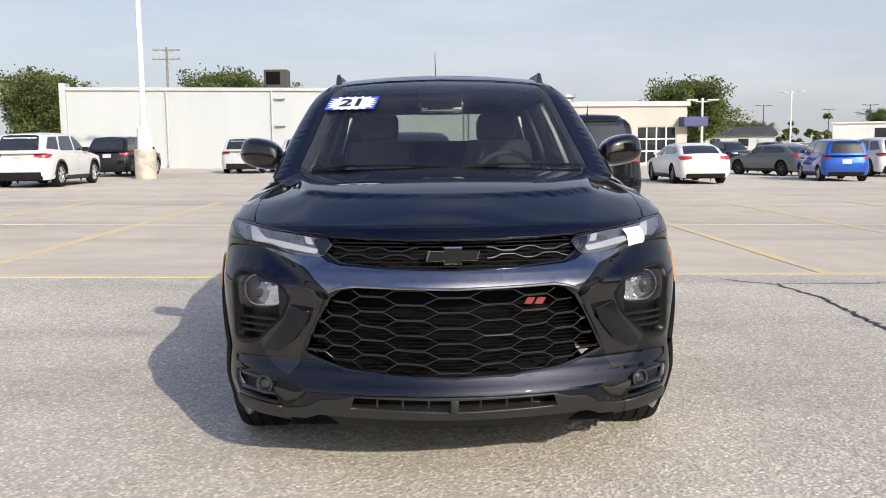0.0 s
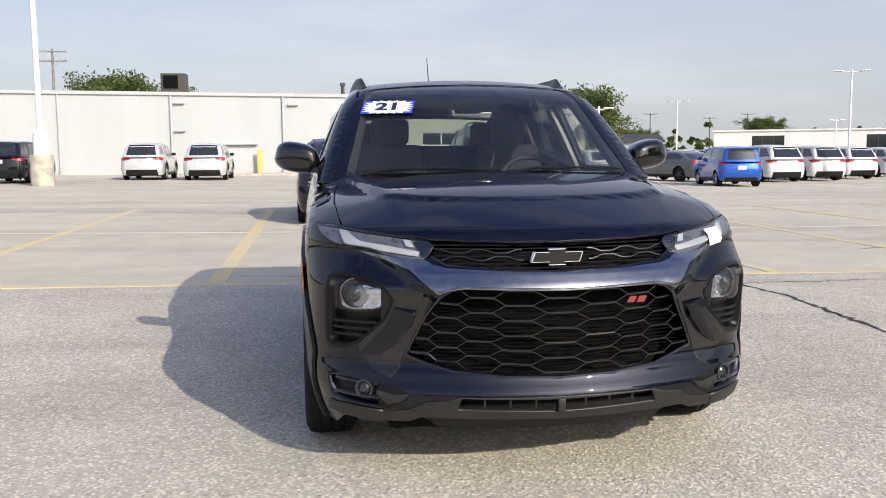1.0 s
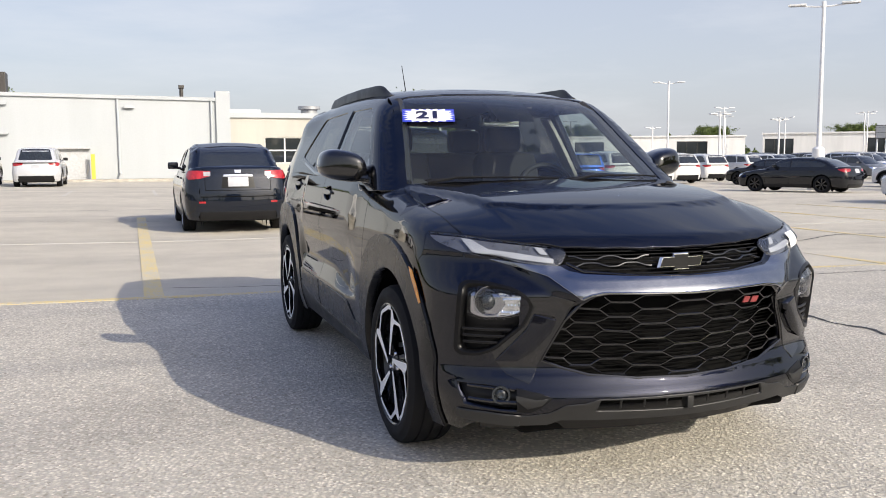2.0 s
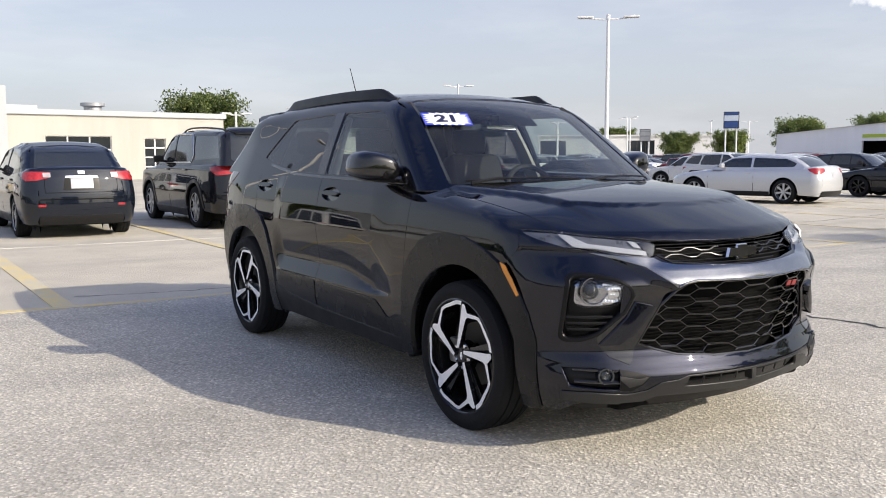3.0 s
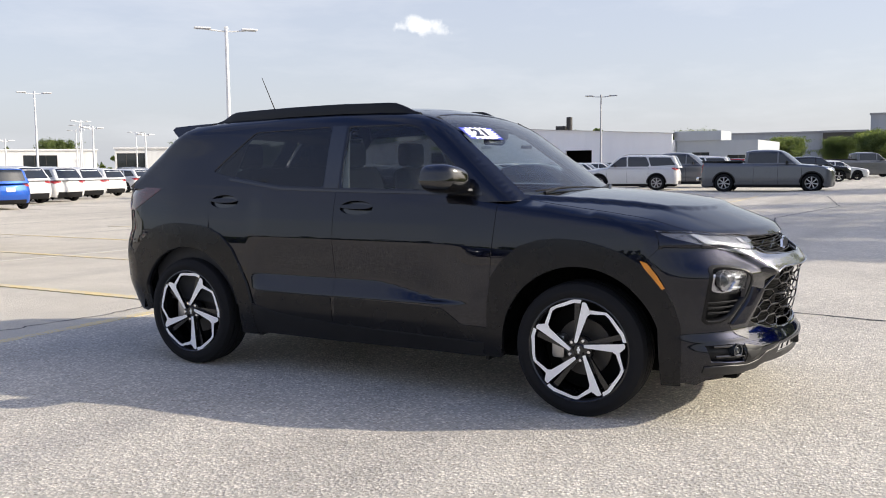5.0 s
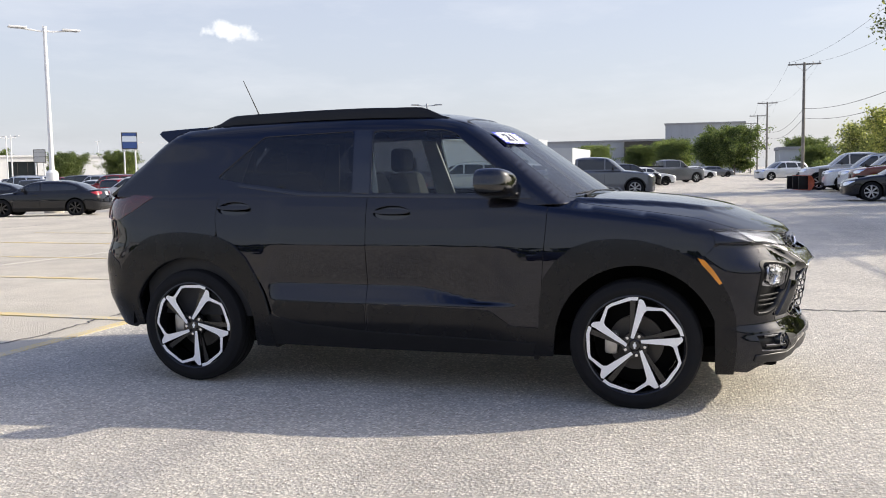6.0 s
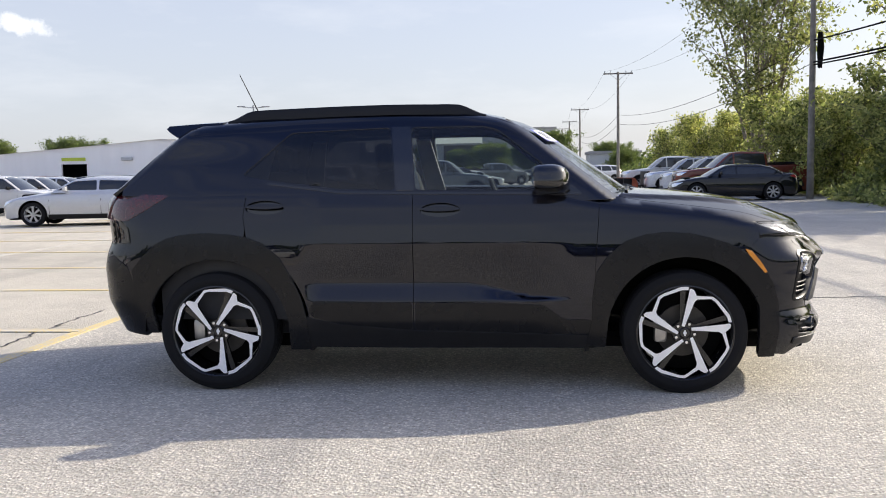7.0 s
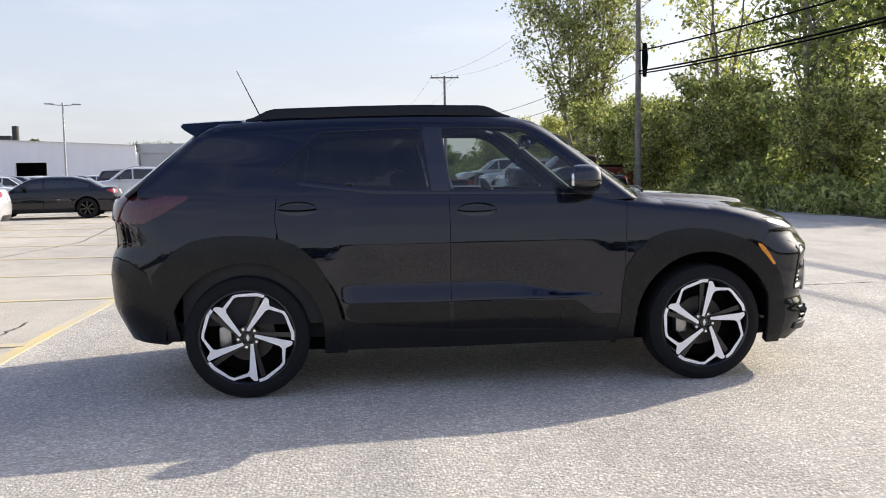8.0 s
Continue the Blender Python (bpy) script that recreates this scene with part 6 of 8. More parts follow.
    yc = lambda z: np.interp(z, [p[2] for p in c_edge], [p[1] for p in c_edge]) - (0.16 if form in ("sedan", "compact", "coupe") else 0.12)
    mid = 1.42 if form != "coupe" else 1.75
    holes = [rounded([(ya(za), za), (ya(zc), zc), (mid - 0.04, zc + 0.02), (mid - 0.02, za)], 0.04)]
    if form in ("sedan", "compact", "hatch", "coupe"):
        holes.append(rounded([(mid + 0.04, za), (mid + 0.03, zc + 0.02), (yc(zc) - 0.05, zc - 0.01), (yc(za + 0.12), za + 0.12), (yc(za) - 0.25, za + 0.02)], 0.04))
    elif form == "truck":
        holes.append(rounded([(mid + 0.04, za), (mid + 0.03, zc + 0.02), (yc(zc), zc), (yc(za), za)], 0.04))
    else:
        end = 2.50
        holes.append(rounded([(mid + 0.04, za), (mid + 0.03, zc + 0.02), (end - 0.16, zc), (end, za + 0.10), (end - 0.03, za)], 0.04))
        holes.append(rounded([(end + 0.08, za + 0.02), (end - 0.05, zc - 0.01), (yc(zc) - 0.06, zc - 0.03), (yc(za + 0.1), za + 0.06)], 0.04))
    panel("cabin_side", SCa, side(cab), 90, mat, car, holes=[side(q) for q in holes], mirror=True, **kw)
    for q in holes:
        panel("side_window", SCa, side(q), 90, glass_mat, car, off=-0.008, mirror=True, cell=0.2, deep=0)
    roof = [tuple(SCa.fp(x, zt + 0.05 - 0.11 * x * x))[:2] for x in lin(-0.60 * w, 0.60 * w, 7)] + [(0.60 * w, y) for y in ry] + [tuple(SCa.rp(x, zt + 0.045 - 0.11 * x * x))[:2] for x in lin(0.58 * w, -0.58 * w, 7)] + [(-0.60 * w, y) for y in ry[::-1]]
    panel("roof", SCa, roof, None, mat, car, **kw)
    screen = [(-xg(z), z) for z in lin(d["bonnet"] - 0.02, zt, 5)] + [(-0.4 * w, zt + 0.05), (0.4 * w, zt + 0.05)] + [(xg(z), z) for z in lin(zt, d["bonnet"] - 0.02, 5)]
    panel("windscreen", SCa, screen, 0, glass_mat, car, cell=0.15, off=0.002, deep=0)
    frame_r = [(-xg(z) * 0.935, z) for z in lin(belt - 0.03, zt, 5)] + [(-0.4 * w, zt + 0.048), (0.4 * w, zt + 0.048)] + [(xg(z) * 0.935, z) for z in lin(zt, belt - 0.03, 5)]
    panel("rear_window_frame", SCa, frame_r, 180, mat, car, cell=0.12, deep=0.02)
    kb = 0.84 if form in ("wagon", "hatch", "large") else 0.86
    zb2, zt2 = belt + (0.05 if form in ("wagon", "hatch", "large") else 0.02), zt - 0.015
    back = rounded([(-xg(zb2) * kb, zb2), (-xg(zt2) * kb, zt2), (-0.3 * w, zt2 + 0.02), (0.3 * w, zt2 + 0.02), (xg(zt2) * kb, zt2), (xg(zb2) * kb, zb2)], 0.05)
    panel("rear_window", SCa, back, 180, glass_mat, car, cell=0.15, off=0.007, deep=0.006)
    # lamps, plate and lower trim
    tz = tail or (0.80, 0.97)
    if form == "truck":
        panel("tail_lamp", SLo, [(0.74 * w, 0.85), (0.84 * w, 0.85), (0.84 * w, 1.25), (0.74 * w, 1.25)], 180, TAIL_RED, car, cell=0.1, off=0.008, deep=0.01, mirror=True)
    else:
        t1 = [tuple(SLo.rp(-x, z)) for x, z in ((0.50 * w, tz[1] - 0.01), (0.70 * w, tz[1]), (0.86 * w, tz[1]))] + [tuple(SLo.sp(y, z)) for y, z in ((e - 0.42, tz[1] - 0.02), (e - 0.36, (tz[0] + tz[1]) / 2))] + [tuple(SLo.rp(-x, z)) for x, z in ((0.88 * w, tz[0]), (0.72 * w, tz[0] + 0.01), (0.52 * w, tz[1] - 0.09))]
        panel("tail_lamp", SLo, t1, 135, TAIL_RED, car, cell=0.06, off=0.008, deep=0.01, mirror=True)
    hz0, hz1 = d["nose"] - 0.17, d["nose"] - 0.04
    h1 = [tuple(SLo.fp(-x, z)) for x, z in ((0.50 * w, hz1 - 0.03), (0.70 * w, hz1), (0.85 * w, hz1 + 0.02))] + [tuple(SLo.sp(-d["fo"] + 0.42, hz1 + 0.03))] + [tuple(SLo.fp(-x, z)) for x, z in ((0.86 * w, hz0 + 0.02), (0.70 * w, hz0), (0.52 * w, hz0 + 0.02))]
    panel("head_lamp", SLo, h1, 45, LAMP_INNER, car, cell=0.06, off=0.006, deep=0.01, mirror=True)
    grille = [(-0.46 * w, hz1 - 0.02), (0.46 * w, hz1 - 0.02), (0.40 * w, hz0 - 0.12), (-0.40 * w, hz0 - 0.12)]
    panel("front_grille", SLo, grille, 0, GLOSS_BLACK, car, cell=0.12, off=0.004, deep=0.01)
    panel("lower_grille", SLo, [(-0.5 * w, 0.42), (0.5 * w, 0.42), (0.42 * w, 0.27), (-0.42 * w, 0.27)], 0, SATIN_BLACK, car, cell=0.12, off=0.004, deep=0.01)
    pz = 0.84 if form in ("large", "wagon", "sedan", "compact") else (0.80 if form == "coupe" else 0.72)
    panel("number_plate", SLo, [(-0.16, pz - 0.075), (0.16, pz - 0.075), (0.16, pz + 0.075), (-0.16, pz + 0.075)], 180, PLATE, car, cell=0.1, off=0.012, deep=0.012)
    panel("rear_diffuser", SLo, [(-xc, zl), (xc, zl), (xc, 0.36 if not clad else 0.46), (-xc, 0.36 if not clad else 0.46)], 180, SATIN_BLACK, car, cell=0.12, off=0.006, deep=0.03)
    sill = [(ra + 0.02, 0.20), (ra + 0.02, 0.33), (wb - ra - 0.02, 0.33), (wb - ra - 0.02, 0.20)]
    panel("sill_trim", SLo, side(sill), 90, SATIN_BLACK, car, cell=0.15, off=0.010, deep=0.05, mirror=True)
    if clad:
        for cy in (0.0, wb):
            panel("wheel_arch_trim", SLo, side(arc(cy, cz, ra + 0.055, 180, 0, 16) + arc(cy, cz, ra - 0.005, 0, 180, 16)), 90, SATIN_BLACK, car, cell=0.1, off=0.010, deep=0.03, mirror=True)
    if chrome:
        bm = bmesh.new()
        add_tube(bm, [SLo.rp(x, belt - 0.20) + np.array((0, 0.012, 0)) for x in lin(-0.62 * w, 0.62 * w, 12)], 0.022, 6)
        part("tailgate_bar", fix(bm), CHROME, car, "chrome tailgate bar")
        panel("bumper_guard", SLo, [(-0.62 * w, 0.36), (0.62 * w, 0.36), (0.70 * w, 0.46), (0.56 * w, 0.50), (-0.56 * w, 0.50), (-0.70 * w, 0.46)], 180, RIM_SILVER, car, "bright rear bumper guard", cell=0.1, off=0.020, deep=0.03)
        q = holes[0] + holes[1]
        bm = bmesh.new()
        for s in (-1, 1):
            add_tube(bm, [np.array((s * abs(SCa.sp(y, z)[0]) + s * 0.006, y, z)) for y, z in ((ya(za), za - 0.02), (1.5, za - 0.02), (2.5, za - 0.015), (2.56, za + 0.10), (2.36, zc + 0.02), (1.4, zc + 0.045), (ya(zc) + 0.02, zc + 0.02))], 0.010, 5)
        part("window_trim", fix(bm), CHROME, car, "chrome window trim")
        panel("plate_recess", SLo, [(-0.27, pz - 0.10), (0.27, pz - 0.10), (0.30, pz + 0.10), (-0.30, pz + 0.10)], 180, CHROME, car, cell=0.1, off=0.004, deep=0.01)
        panel("tailgate_panel", SLo, [(-0.66 * w, pz - 0.08), (0.66 * w, pz - 0.08), (0.64 * w, pz + 0.07), (-0.64 * w, pz + 0.07)], 180, GLOSS_BLACK, car, cell=0.1, off=0.003, deep=0.005)
        bm = bmesh.new()
        add_tube(bm, [SCa.rp(x, belt + 0.10 + 0.10 * (x + 0.05)) + np.array((0, 0.02, 0)) for x in lin(-0.05, 0.36, 6)], [0.016, 0.013, 0.011, 0.010, 0.009, 0.008], 6)
        part("rear_wiper", fix(bm), SATIN_BLACK, car)
        zr_ = float(SCa.tp(0.0, ry[-1] - 0.1)[2])
        bm = bmesh.new()
        add_tube(bm, [(0, ry[-1] - 0.12, zr_ - 0.01), (0, ry[-1] - 0.02, zr_ + 0.06), (0, ry[-1] + 0.02, zr_ + 0.20)], [0.03, 0.012, 0.004], 6)
        part("antenna", fix(bm), SATIN_BLACK, car)
        panel("spoiler", SCa, [(-0.56 * w, zt + 0.035), (-0.5 * w, zt - 0.03), (0.5 * w, zt - 0.03), (0.56 * w, zt + 0.035), (0.4 * w, zt + 0.06), (-0.4 * w, zt + 0.06)], 180, mat, car, cell=0.08, off=0.05, deep=0.05)
        for z, k in ((0.66, 0.80), (0.60, 0.84)):
            panel("bumper_line", SLo, [(-k * w, z), (k * w, z), (k * w, z + 0.014), (-k * w, z + 0.014)], 180, SEAM, car, cell=0.1, off=0.004, deep=0.004)
    if boot:
        # boot lid seams, bright strip over the plate, low reflectors and a badge
        for z0, z1, x0, x1 in ((0.70, 0.708, -0.60, 0.60), (0.70, 1.04, -0.606, -0.598), (0.70, 1.04, 0.598, 0.606)):
            panel("boot_seam", SLo, [(x0 * w, z0), (x1 * w, z0), (x1 * w, z1), (x0 * w, z1)], 180, SEAM, car, cell=0.1, off=0.002, deep=0)
        panel("plate_bar", SLo, [(-0.24, pz + 0.085), (0.24, pz + 0.085), (0.22, pz + 0.115), (-0.22, pz + 0.115)], 180, CHROME, car, "chrome strip over the plate", cell=0.1, off=0.014, deep=0.012)
        panel("plate_recess", SLo, [(-0.27, pz - 0.10), (0.27, pz - 0.10), (0.24, pz + 0.085), (-0.24, pz + 0.085)], 180, TRIM_BLACK, car, cell=0.1, off=0.003, deep=0.006)
        panel("boot_badge", SLo, [(-0.05, 0.985), (0.05, 0.985), (0.05, 1.03), (-0.05, 1.03)], 180, CHROME, car, "small chrome badge", cell=0.1, off=0.008, deep=0.006)
        for q in (-1, 1):
            panel("rear_reflector", SLo, [(q * 0.60 * w, 0.50), (q * 0.72 * w, 0.50), (q * 0.72 * w, 0.53), (q * 0.60 * w, 0.53)], 180, TAIL_RED, car, "small red reflector", cell=0.1, off=0.006, deep=0.006)
            panel("reversing_lamp", SLo, [(q * 0.50 * w, tz[1] - 0.085), (q * 0.62 * w, tz[1] - 0.085), (q * 0.62 * w, tz[1] - 0.02), (q * 0.50 * w, tz[1] - 0.02)], 180, LAMP_WHITE, car, "clear reversing lamp", cell=0.1, off=0.012, deep=0.006)
        # a dark strip stands in for the shade under the bumper's crease
        panel("bumper_crease", SLo, [(-0.69 * w, 0.595), (0.69 * w, 0.595), (0.69 * w, 0.61), (-0.69 * w, 0.61)], 180, SEAM, car, cell=0.1, off=0.003, deep=0)
    # gaps between the doors, and handles
    for y in ((0.42, mid, 2.46) if form != "coupe" else (0.45, 1.85)):
        z1 = belt - 0.01
        panel("door_gap", SLo, side([(y - 0.006, 0.34), (y + 0.006, 0.34), (y + 0.006, z1), (y - 0.006, z1)]), 90, SEAM, car, cell=0.2, off=0.0015, deep=0, mirror=True)
    for y in ((mid - 0.18, 2.30) if form != "coupe" else (1.68,)):
        bm = bmesh.new()
        for s in (-1, 1):
            p = SLo.sp(y, belt - 0.11)
            add_box(bm, (s * abs(p[0]) - 0.022, y - 0.10, belt - 0.125), (s * abs(p[0]) + 0.022, y + 0.10, belt - 0.095), 0.008)
        part("door_handles", fix(bm), mat, car)
    for s in (-1, 1):
        bm = bmesh.new()
        y = d["ws"] + 0.42
        x = abs(SCa.sp(y + 0.1, belt + 0.06)[0])
        add_box(bm, (s * (x + 0.12) - 0.095, y - 0.05, belt + 0.02), (s * (x + 0.12) + 0.095, y + 0.05, belt + 0.15), 0.035, segments=3)
        add_box(bm, (s * (x + 0.02) - 0.05, y - 0.02, belt + 0.02), (s * (x + 0.02) + 0.05, y + 0.02, belt + 0.06), 0.01)
        part("door_mirror", fix(bm), mat if form in ("sedan", "compact", "coupe", "hatch") else SATIN_BLACK, car)
    if rails:
        for s in (-1, 1):
            bm = bmesh.new()
            add_tube(bm, [SCa.tp(s * 0.60 * w, y) + np.array((0, 0, 0.045 * math.sin(math.pi * min(1, max(0, (y - ry[0]) / (ry[-1] - ry[0])))) ** 0.25 + 0.004)) for y in lin(ry[0], ry[-1], 12)], 0.016, 6)
            part("roof_rail", fix(bm), SATIN_BLACK if mat is not WHITE_CAR else STEEL, car)
    if form == "truck":
        bm = bmesh.new()
        add_box(bm, (-0.80 * w, d["rg"] + 0.15, d["deck"] - 0.02), (0.80 * w, e - 0.12, d["deck"] + 0.06), 0.02)
        part("bed_cover", fix(bm), SATIN_BLACK, car)
        bm = bmesh.new()
        add_box(bm, (-0.85 * w, e - 0.02, 0.50), (0.85 * w, e + 0.10, 0.66), 0.03)
        part("rear_step_bumper", fix(bm), CHROME, car)
    bm = bmesh.new()
    add_box(bm, (-0.80 * w, -d["fo"] + 0.25, 0.19), (0.80 * w, e - 0.25, 0.40), 0.04)
    # dark blocks added to fill body and cabin, in place of shaded insides
    add_box(bm, (-0.60 * w, -0.4, 0.3), (0.60 * w, e - 0.3, belt - 0.06), 0.05)
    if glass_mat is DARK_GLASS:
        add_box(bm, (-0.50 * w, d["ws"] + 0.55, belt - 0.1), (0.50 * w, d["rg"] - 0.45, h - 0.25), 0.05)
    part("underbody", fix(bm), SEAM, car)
    for cy in (0.0, wb):
        for s in (-1, 1):
            bm = bmesh.new()
            add_lathe(bm, [(-w * 0.97, ra + 0.01), (-w * 0.6, ra + 0.01), (-w * 0.6, 0.0)], 24, "X", at=(0, cy, cz))
            bmesh.ops.delete(bm, geom=[f for f in bm.faces if f.calc_center_median().z < 0.2], context="FACES")
            if s > 0:
                bmesh.ops.transform(bm, matrix=Matrix.Diagonal((-1, 1, 1, 1)), verts=bm.verts)
            part("wheel_well", fix(bm), SEAM, car)
            parked_wheel(car, (s * (w - 0.125), cy, d["wheel"]), s, rim, d["wheel"], 0.22)
    return car


def recoloured(src, at, mat, old, label, far=False):
    """A further car of the same make in another lacquer; a far one without the parts too small to see."""
    ob = copy_thing(src, at)
    ob["label"] = label
    if far:
        for o in list(ob.children_recursive):
            if o.name.split(".")[0] in ("door_gap", "door_handles", "wheel_well", "lower_grille", "wheel_barrel_back", "rim", "number_plate", "rear_diffuser", "wheel_arch_trim", "sill_trim"):
                bpy.data.objects.remove(o)
    for o in ob.children_recursive:
        if o.type == "MESH":
            for slot in o.material_slots:
                if slot.material is old:
                    slot.link = "OBJECT"
                    slot.material = mat
    return ob


def stand(x, y, rz, form):
    """A pose by the middle of the car, on the ground; rz 0 looks towards -y."""
    d = FORMS[form]
    mid = (d["wb"] + d["ro"] - d["fo"]) / 2
    return on_ground(x, y, rz) @ Matrix.Translation((0, -mid, 0))


parked_car("compact", NAVY_CAR, stand(-0.30, 13.1, 180, "compact"), "dark navy sedan with pale plate, parked nose away", fine=True, tail=(0.88, 1.02), boot=True)
parked_car("large", DARK_CAR, stand(2.75, 13.5, 180, "large"), "black large sport utility car with chrome trim and red tail lamps", clad=True, rails=True, chrome=True, fine=True, tail=(0.95, 1.10), rim="seven")
parked_car("coupe", SILVER_CAR, stand(18.6, 13.2, 190, "coupe"), "silver two-door coupe with dark windows, parked in a bay", fine=True, tail=(0.82, 0.98), rim="seven")
white_suv = parked_car("wagon", WHITE_CAR, stand(-12.0, 24.6, 180, "wagon"), "white sport utility car with dark lower trim, parked", clad=True, tail=(0.86, 1.00), fine=True)
sedan = parked_car("sedan", DARK_CAR, stand(24.4, 11.6, 187, "sedan"), "black sedan with dark wheels, parked in a bay", fine=True, tail=(0.80, 0.93), rim="seven")
for o in sedan.children_recursive:
    if o.name.split(".")[0] in ("spokes", "rim"):
        o.material_slots[0].link = "OBJECT"
        o.material_slots[0].material = RIM_BLACK
blue = parked_car("hatch", BLUE_CAR, stand(15.3, 29.2, 171, "hatch"), "bright blue small hatchback with silver wheels, parked", fine=True, tail=(0.82, 1.04))
truck = parked_car("truck", GREY_CAR, stand(38.0, 5.3, 4, "truck"), "dark grey crew cab pickup truck with bright wheels", "truck", clad=True, fine=True, rim="seven")
white_large = parked_car("large", WHITE_CAR, stand(39.0, 12.0, 190, "large"), "large white sport utility car with roof rails, parked", clad=True, rails=True, tail=(0.98, 1.12), rim="seven")

recoloured(white_suv, stand(-12.7, 34.0, 180, "wagon"), DARK_CAR, WHITE_CAR, "dark sport utility car parked near the white wall")
recoloured(white_suv, stand(-8.3, 38.4, 180, "wagon"), SILVER_CAR, WHITE_CAR, "silver sport utility car parked near the white wall")
recoloured(white_suv, stand(-5.6, 38.0, 180, "wagon"), SILVER_CAR, WHITE_CAR, "silver sport utility car beside yellow bollards")
recoloured(sedan, stand(9.2, 27.2, 180, "sedan"), WHITE_CAR, DARK_CAR, "white sedan with red tail lamps, parked")
recoloured(sedan, stand(15.5, 35.0, 200, "sedan"), GREY_CAR, DARK_CAR, "dark grey sedan parked beside a white car")
recoloured(sedan, stand(22.9, 24.6, 202, "sedan"), DARK_CAR, DARK_CAR, "black sedan with dark wheels, parked at an angle")
recoloured(sedan, stand(28.9, 33.4, 202, "sedan"), DARK_CAR, DARK_CAR, "black sedan parked at an angle in the lot")
for x, y in ((19.6, 34.4), (22.6, 36.0), (26.0, 38.6), (30.8, 42.5)):
    recoloured(white_suv, stand(x, y, 180, "wagon"), WHITE_CAR, WHITE_CAR, "white sport utility car parked in a row")
for x, y, m, n in ((29.5, 22.6, WHITE_CAR, "white"), (32.5, 23.0, WHITE_CAR, "white"), (35.4, 23.2, SILVER_CAR, "silver"), (38.4, 22.0, DARK_CAR, "black"), (41.5, 23.4, WHITE_CAR, "white"), (44.5, 22.7, GREY_CAR, "grey"), (47.6, 22.4, WHITE_CAR, "white"), (50.7, 22.2, WHITE_CAR, "white"), (53.9, 22.5, DARK_CAR, "black"), (57.0, 22.0, WHITE_CAR, "white"), (60.2, 22.3, SILVER_CAR, "silver"), (63.5, 22.0, WHITE_CAR, "white"), (66.7, 22.2, DARK_CAR, "black"), (70.0, 21.8, WHITE_CAR, "white")):
    recoloured(white_suv, stand(x, y, 4, "wagon"), m, WHITE_CAR, n + " sport utility car parked with its nose to the aisle")
recoloured(blue, stand(39.5, 33.5, 100, "hatch"), RED_CAR, BLUE_CAR, "dark red hatchback parked among other cars")
recoloured(white_suv, stand(33.6, 28.4, 200, "wagon"), WHITE_CAR, WHITE_CAR, "white sport utility car parked beside a grey one")
recoloured(white_suv, stand(36.0, 27.0, 20, "wagon"), GREY_CAR, WHITE_CAR, "grey sport utility car parked beside a white one")
recoloured(truck, stand(44.5, 11.0, 4, "truck"), GREY_CAR, GREY_CAR, "grey pickup truck parked behind a white car")
# by the trees
bush_car = recoloured(sedan, stand(28.4, -6.9, 178, "sedan"), DARK_CAR, DARK_CAR, "black sedan with silver wheels parked by the bushes")
for o in bush_car.children_recursive:
    if o.name.split(".")[0] in ("spokes", "rim"):
        o.material_slots[0].link = "OBJECT"
        o.material_slots[0].material = RIM_SILVER
recoloured(truck, stand(33.2, -8.4, 182, "truck"), RUST_CAR, GREY_CAR, "rusty red pickup truck parked by the bushes")
recoloured(white_large, stand(37.0, -8.0, 180, "large"), WHITE_CAR, WHITE_CAR, "white work vehicle parked by the bushes")
recoloured(white_large, stand(40.4, -7.7, 180, "large"), SILVER_CAR, WHITE_CAR, "silver work vehicle parked by the bushes")
recoloured(truck, stand(44.2, -7.4, 180, "truck"), WHITE_CAR, GREY_CAR, "white pickup truck with a plough, parked by the bushes")
# along the far drive
for x, y, rz, m, src, old, n in ((58, 4.2, 20, DARK_CAR, white_suv, WHITE_CAR, "dark sport utility car"), (62, 3.4, 20, WHITE_CAR, sedan, DARK_CAR, "white sedan"), (71, 1.6, 30, GREY_CAR, truck, GREY_CAR, "grey pickup truck"), (78, 1.8, 30, DARK_CAR, white_suv, WHITE_CAR, "dark sport utility car"), (77, -4.6, 205, SILVER_CAR, white_suv, WHITE_CAR, "silver sport utility car"), (98, 0.5, 20, WHITE_CAR, sedan, DARK_CAR, "white sedan"), (108, -1.5, 20, GREY_CAR, sedan, DARK_CAR, "grey sedan")):
    recoloured(src, on_ground(x, y, rz), m, old, n + " parked along the far drive", True)
# a row behind the camera's way, seen mirrored in the black doors
for y, m, n in ((-9.5, WHITE_CAR, "white"), (-4.0, GREY_CAR, "grey"), (-1.2, DARK_CAR, "black"), (1.7, SILVER_CAR, "silver"), (4.6, DARK_CAR, "black"), (10.3, WHITE_CAR, "white"), (13.2, NAVY_CAR, "navy")):
    recoloured(white_suv, on_ground(-25.0, y, 90), m, WHITE_CAR, n + " sport utility car parked across the aisle", True)
# rows filling the far lot
rnd = random.Random(7)
kinds = [(white_suv, WHITE_CAR), (sedan, DARK_CAR), (white_large, WHITE_CAR), (blue, BLUE_CAR)]
shades = [(WHITE_CAR, "white"), (WHITE_CAR, "white"), (SILVER_CAR, "silver"), (DARK_CAR, "black"), (GREY_CAR, "grey"), (WHITE_CAR, "white"), (RED_CAR, "dark red"), (NAVY_CAR, "navy")]
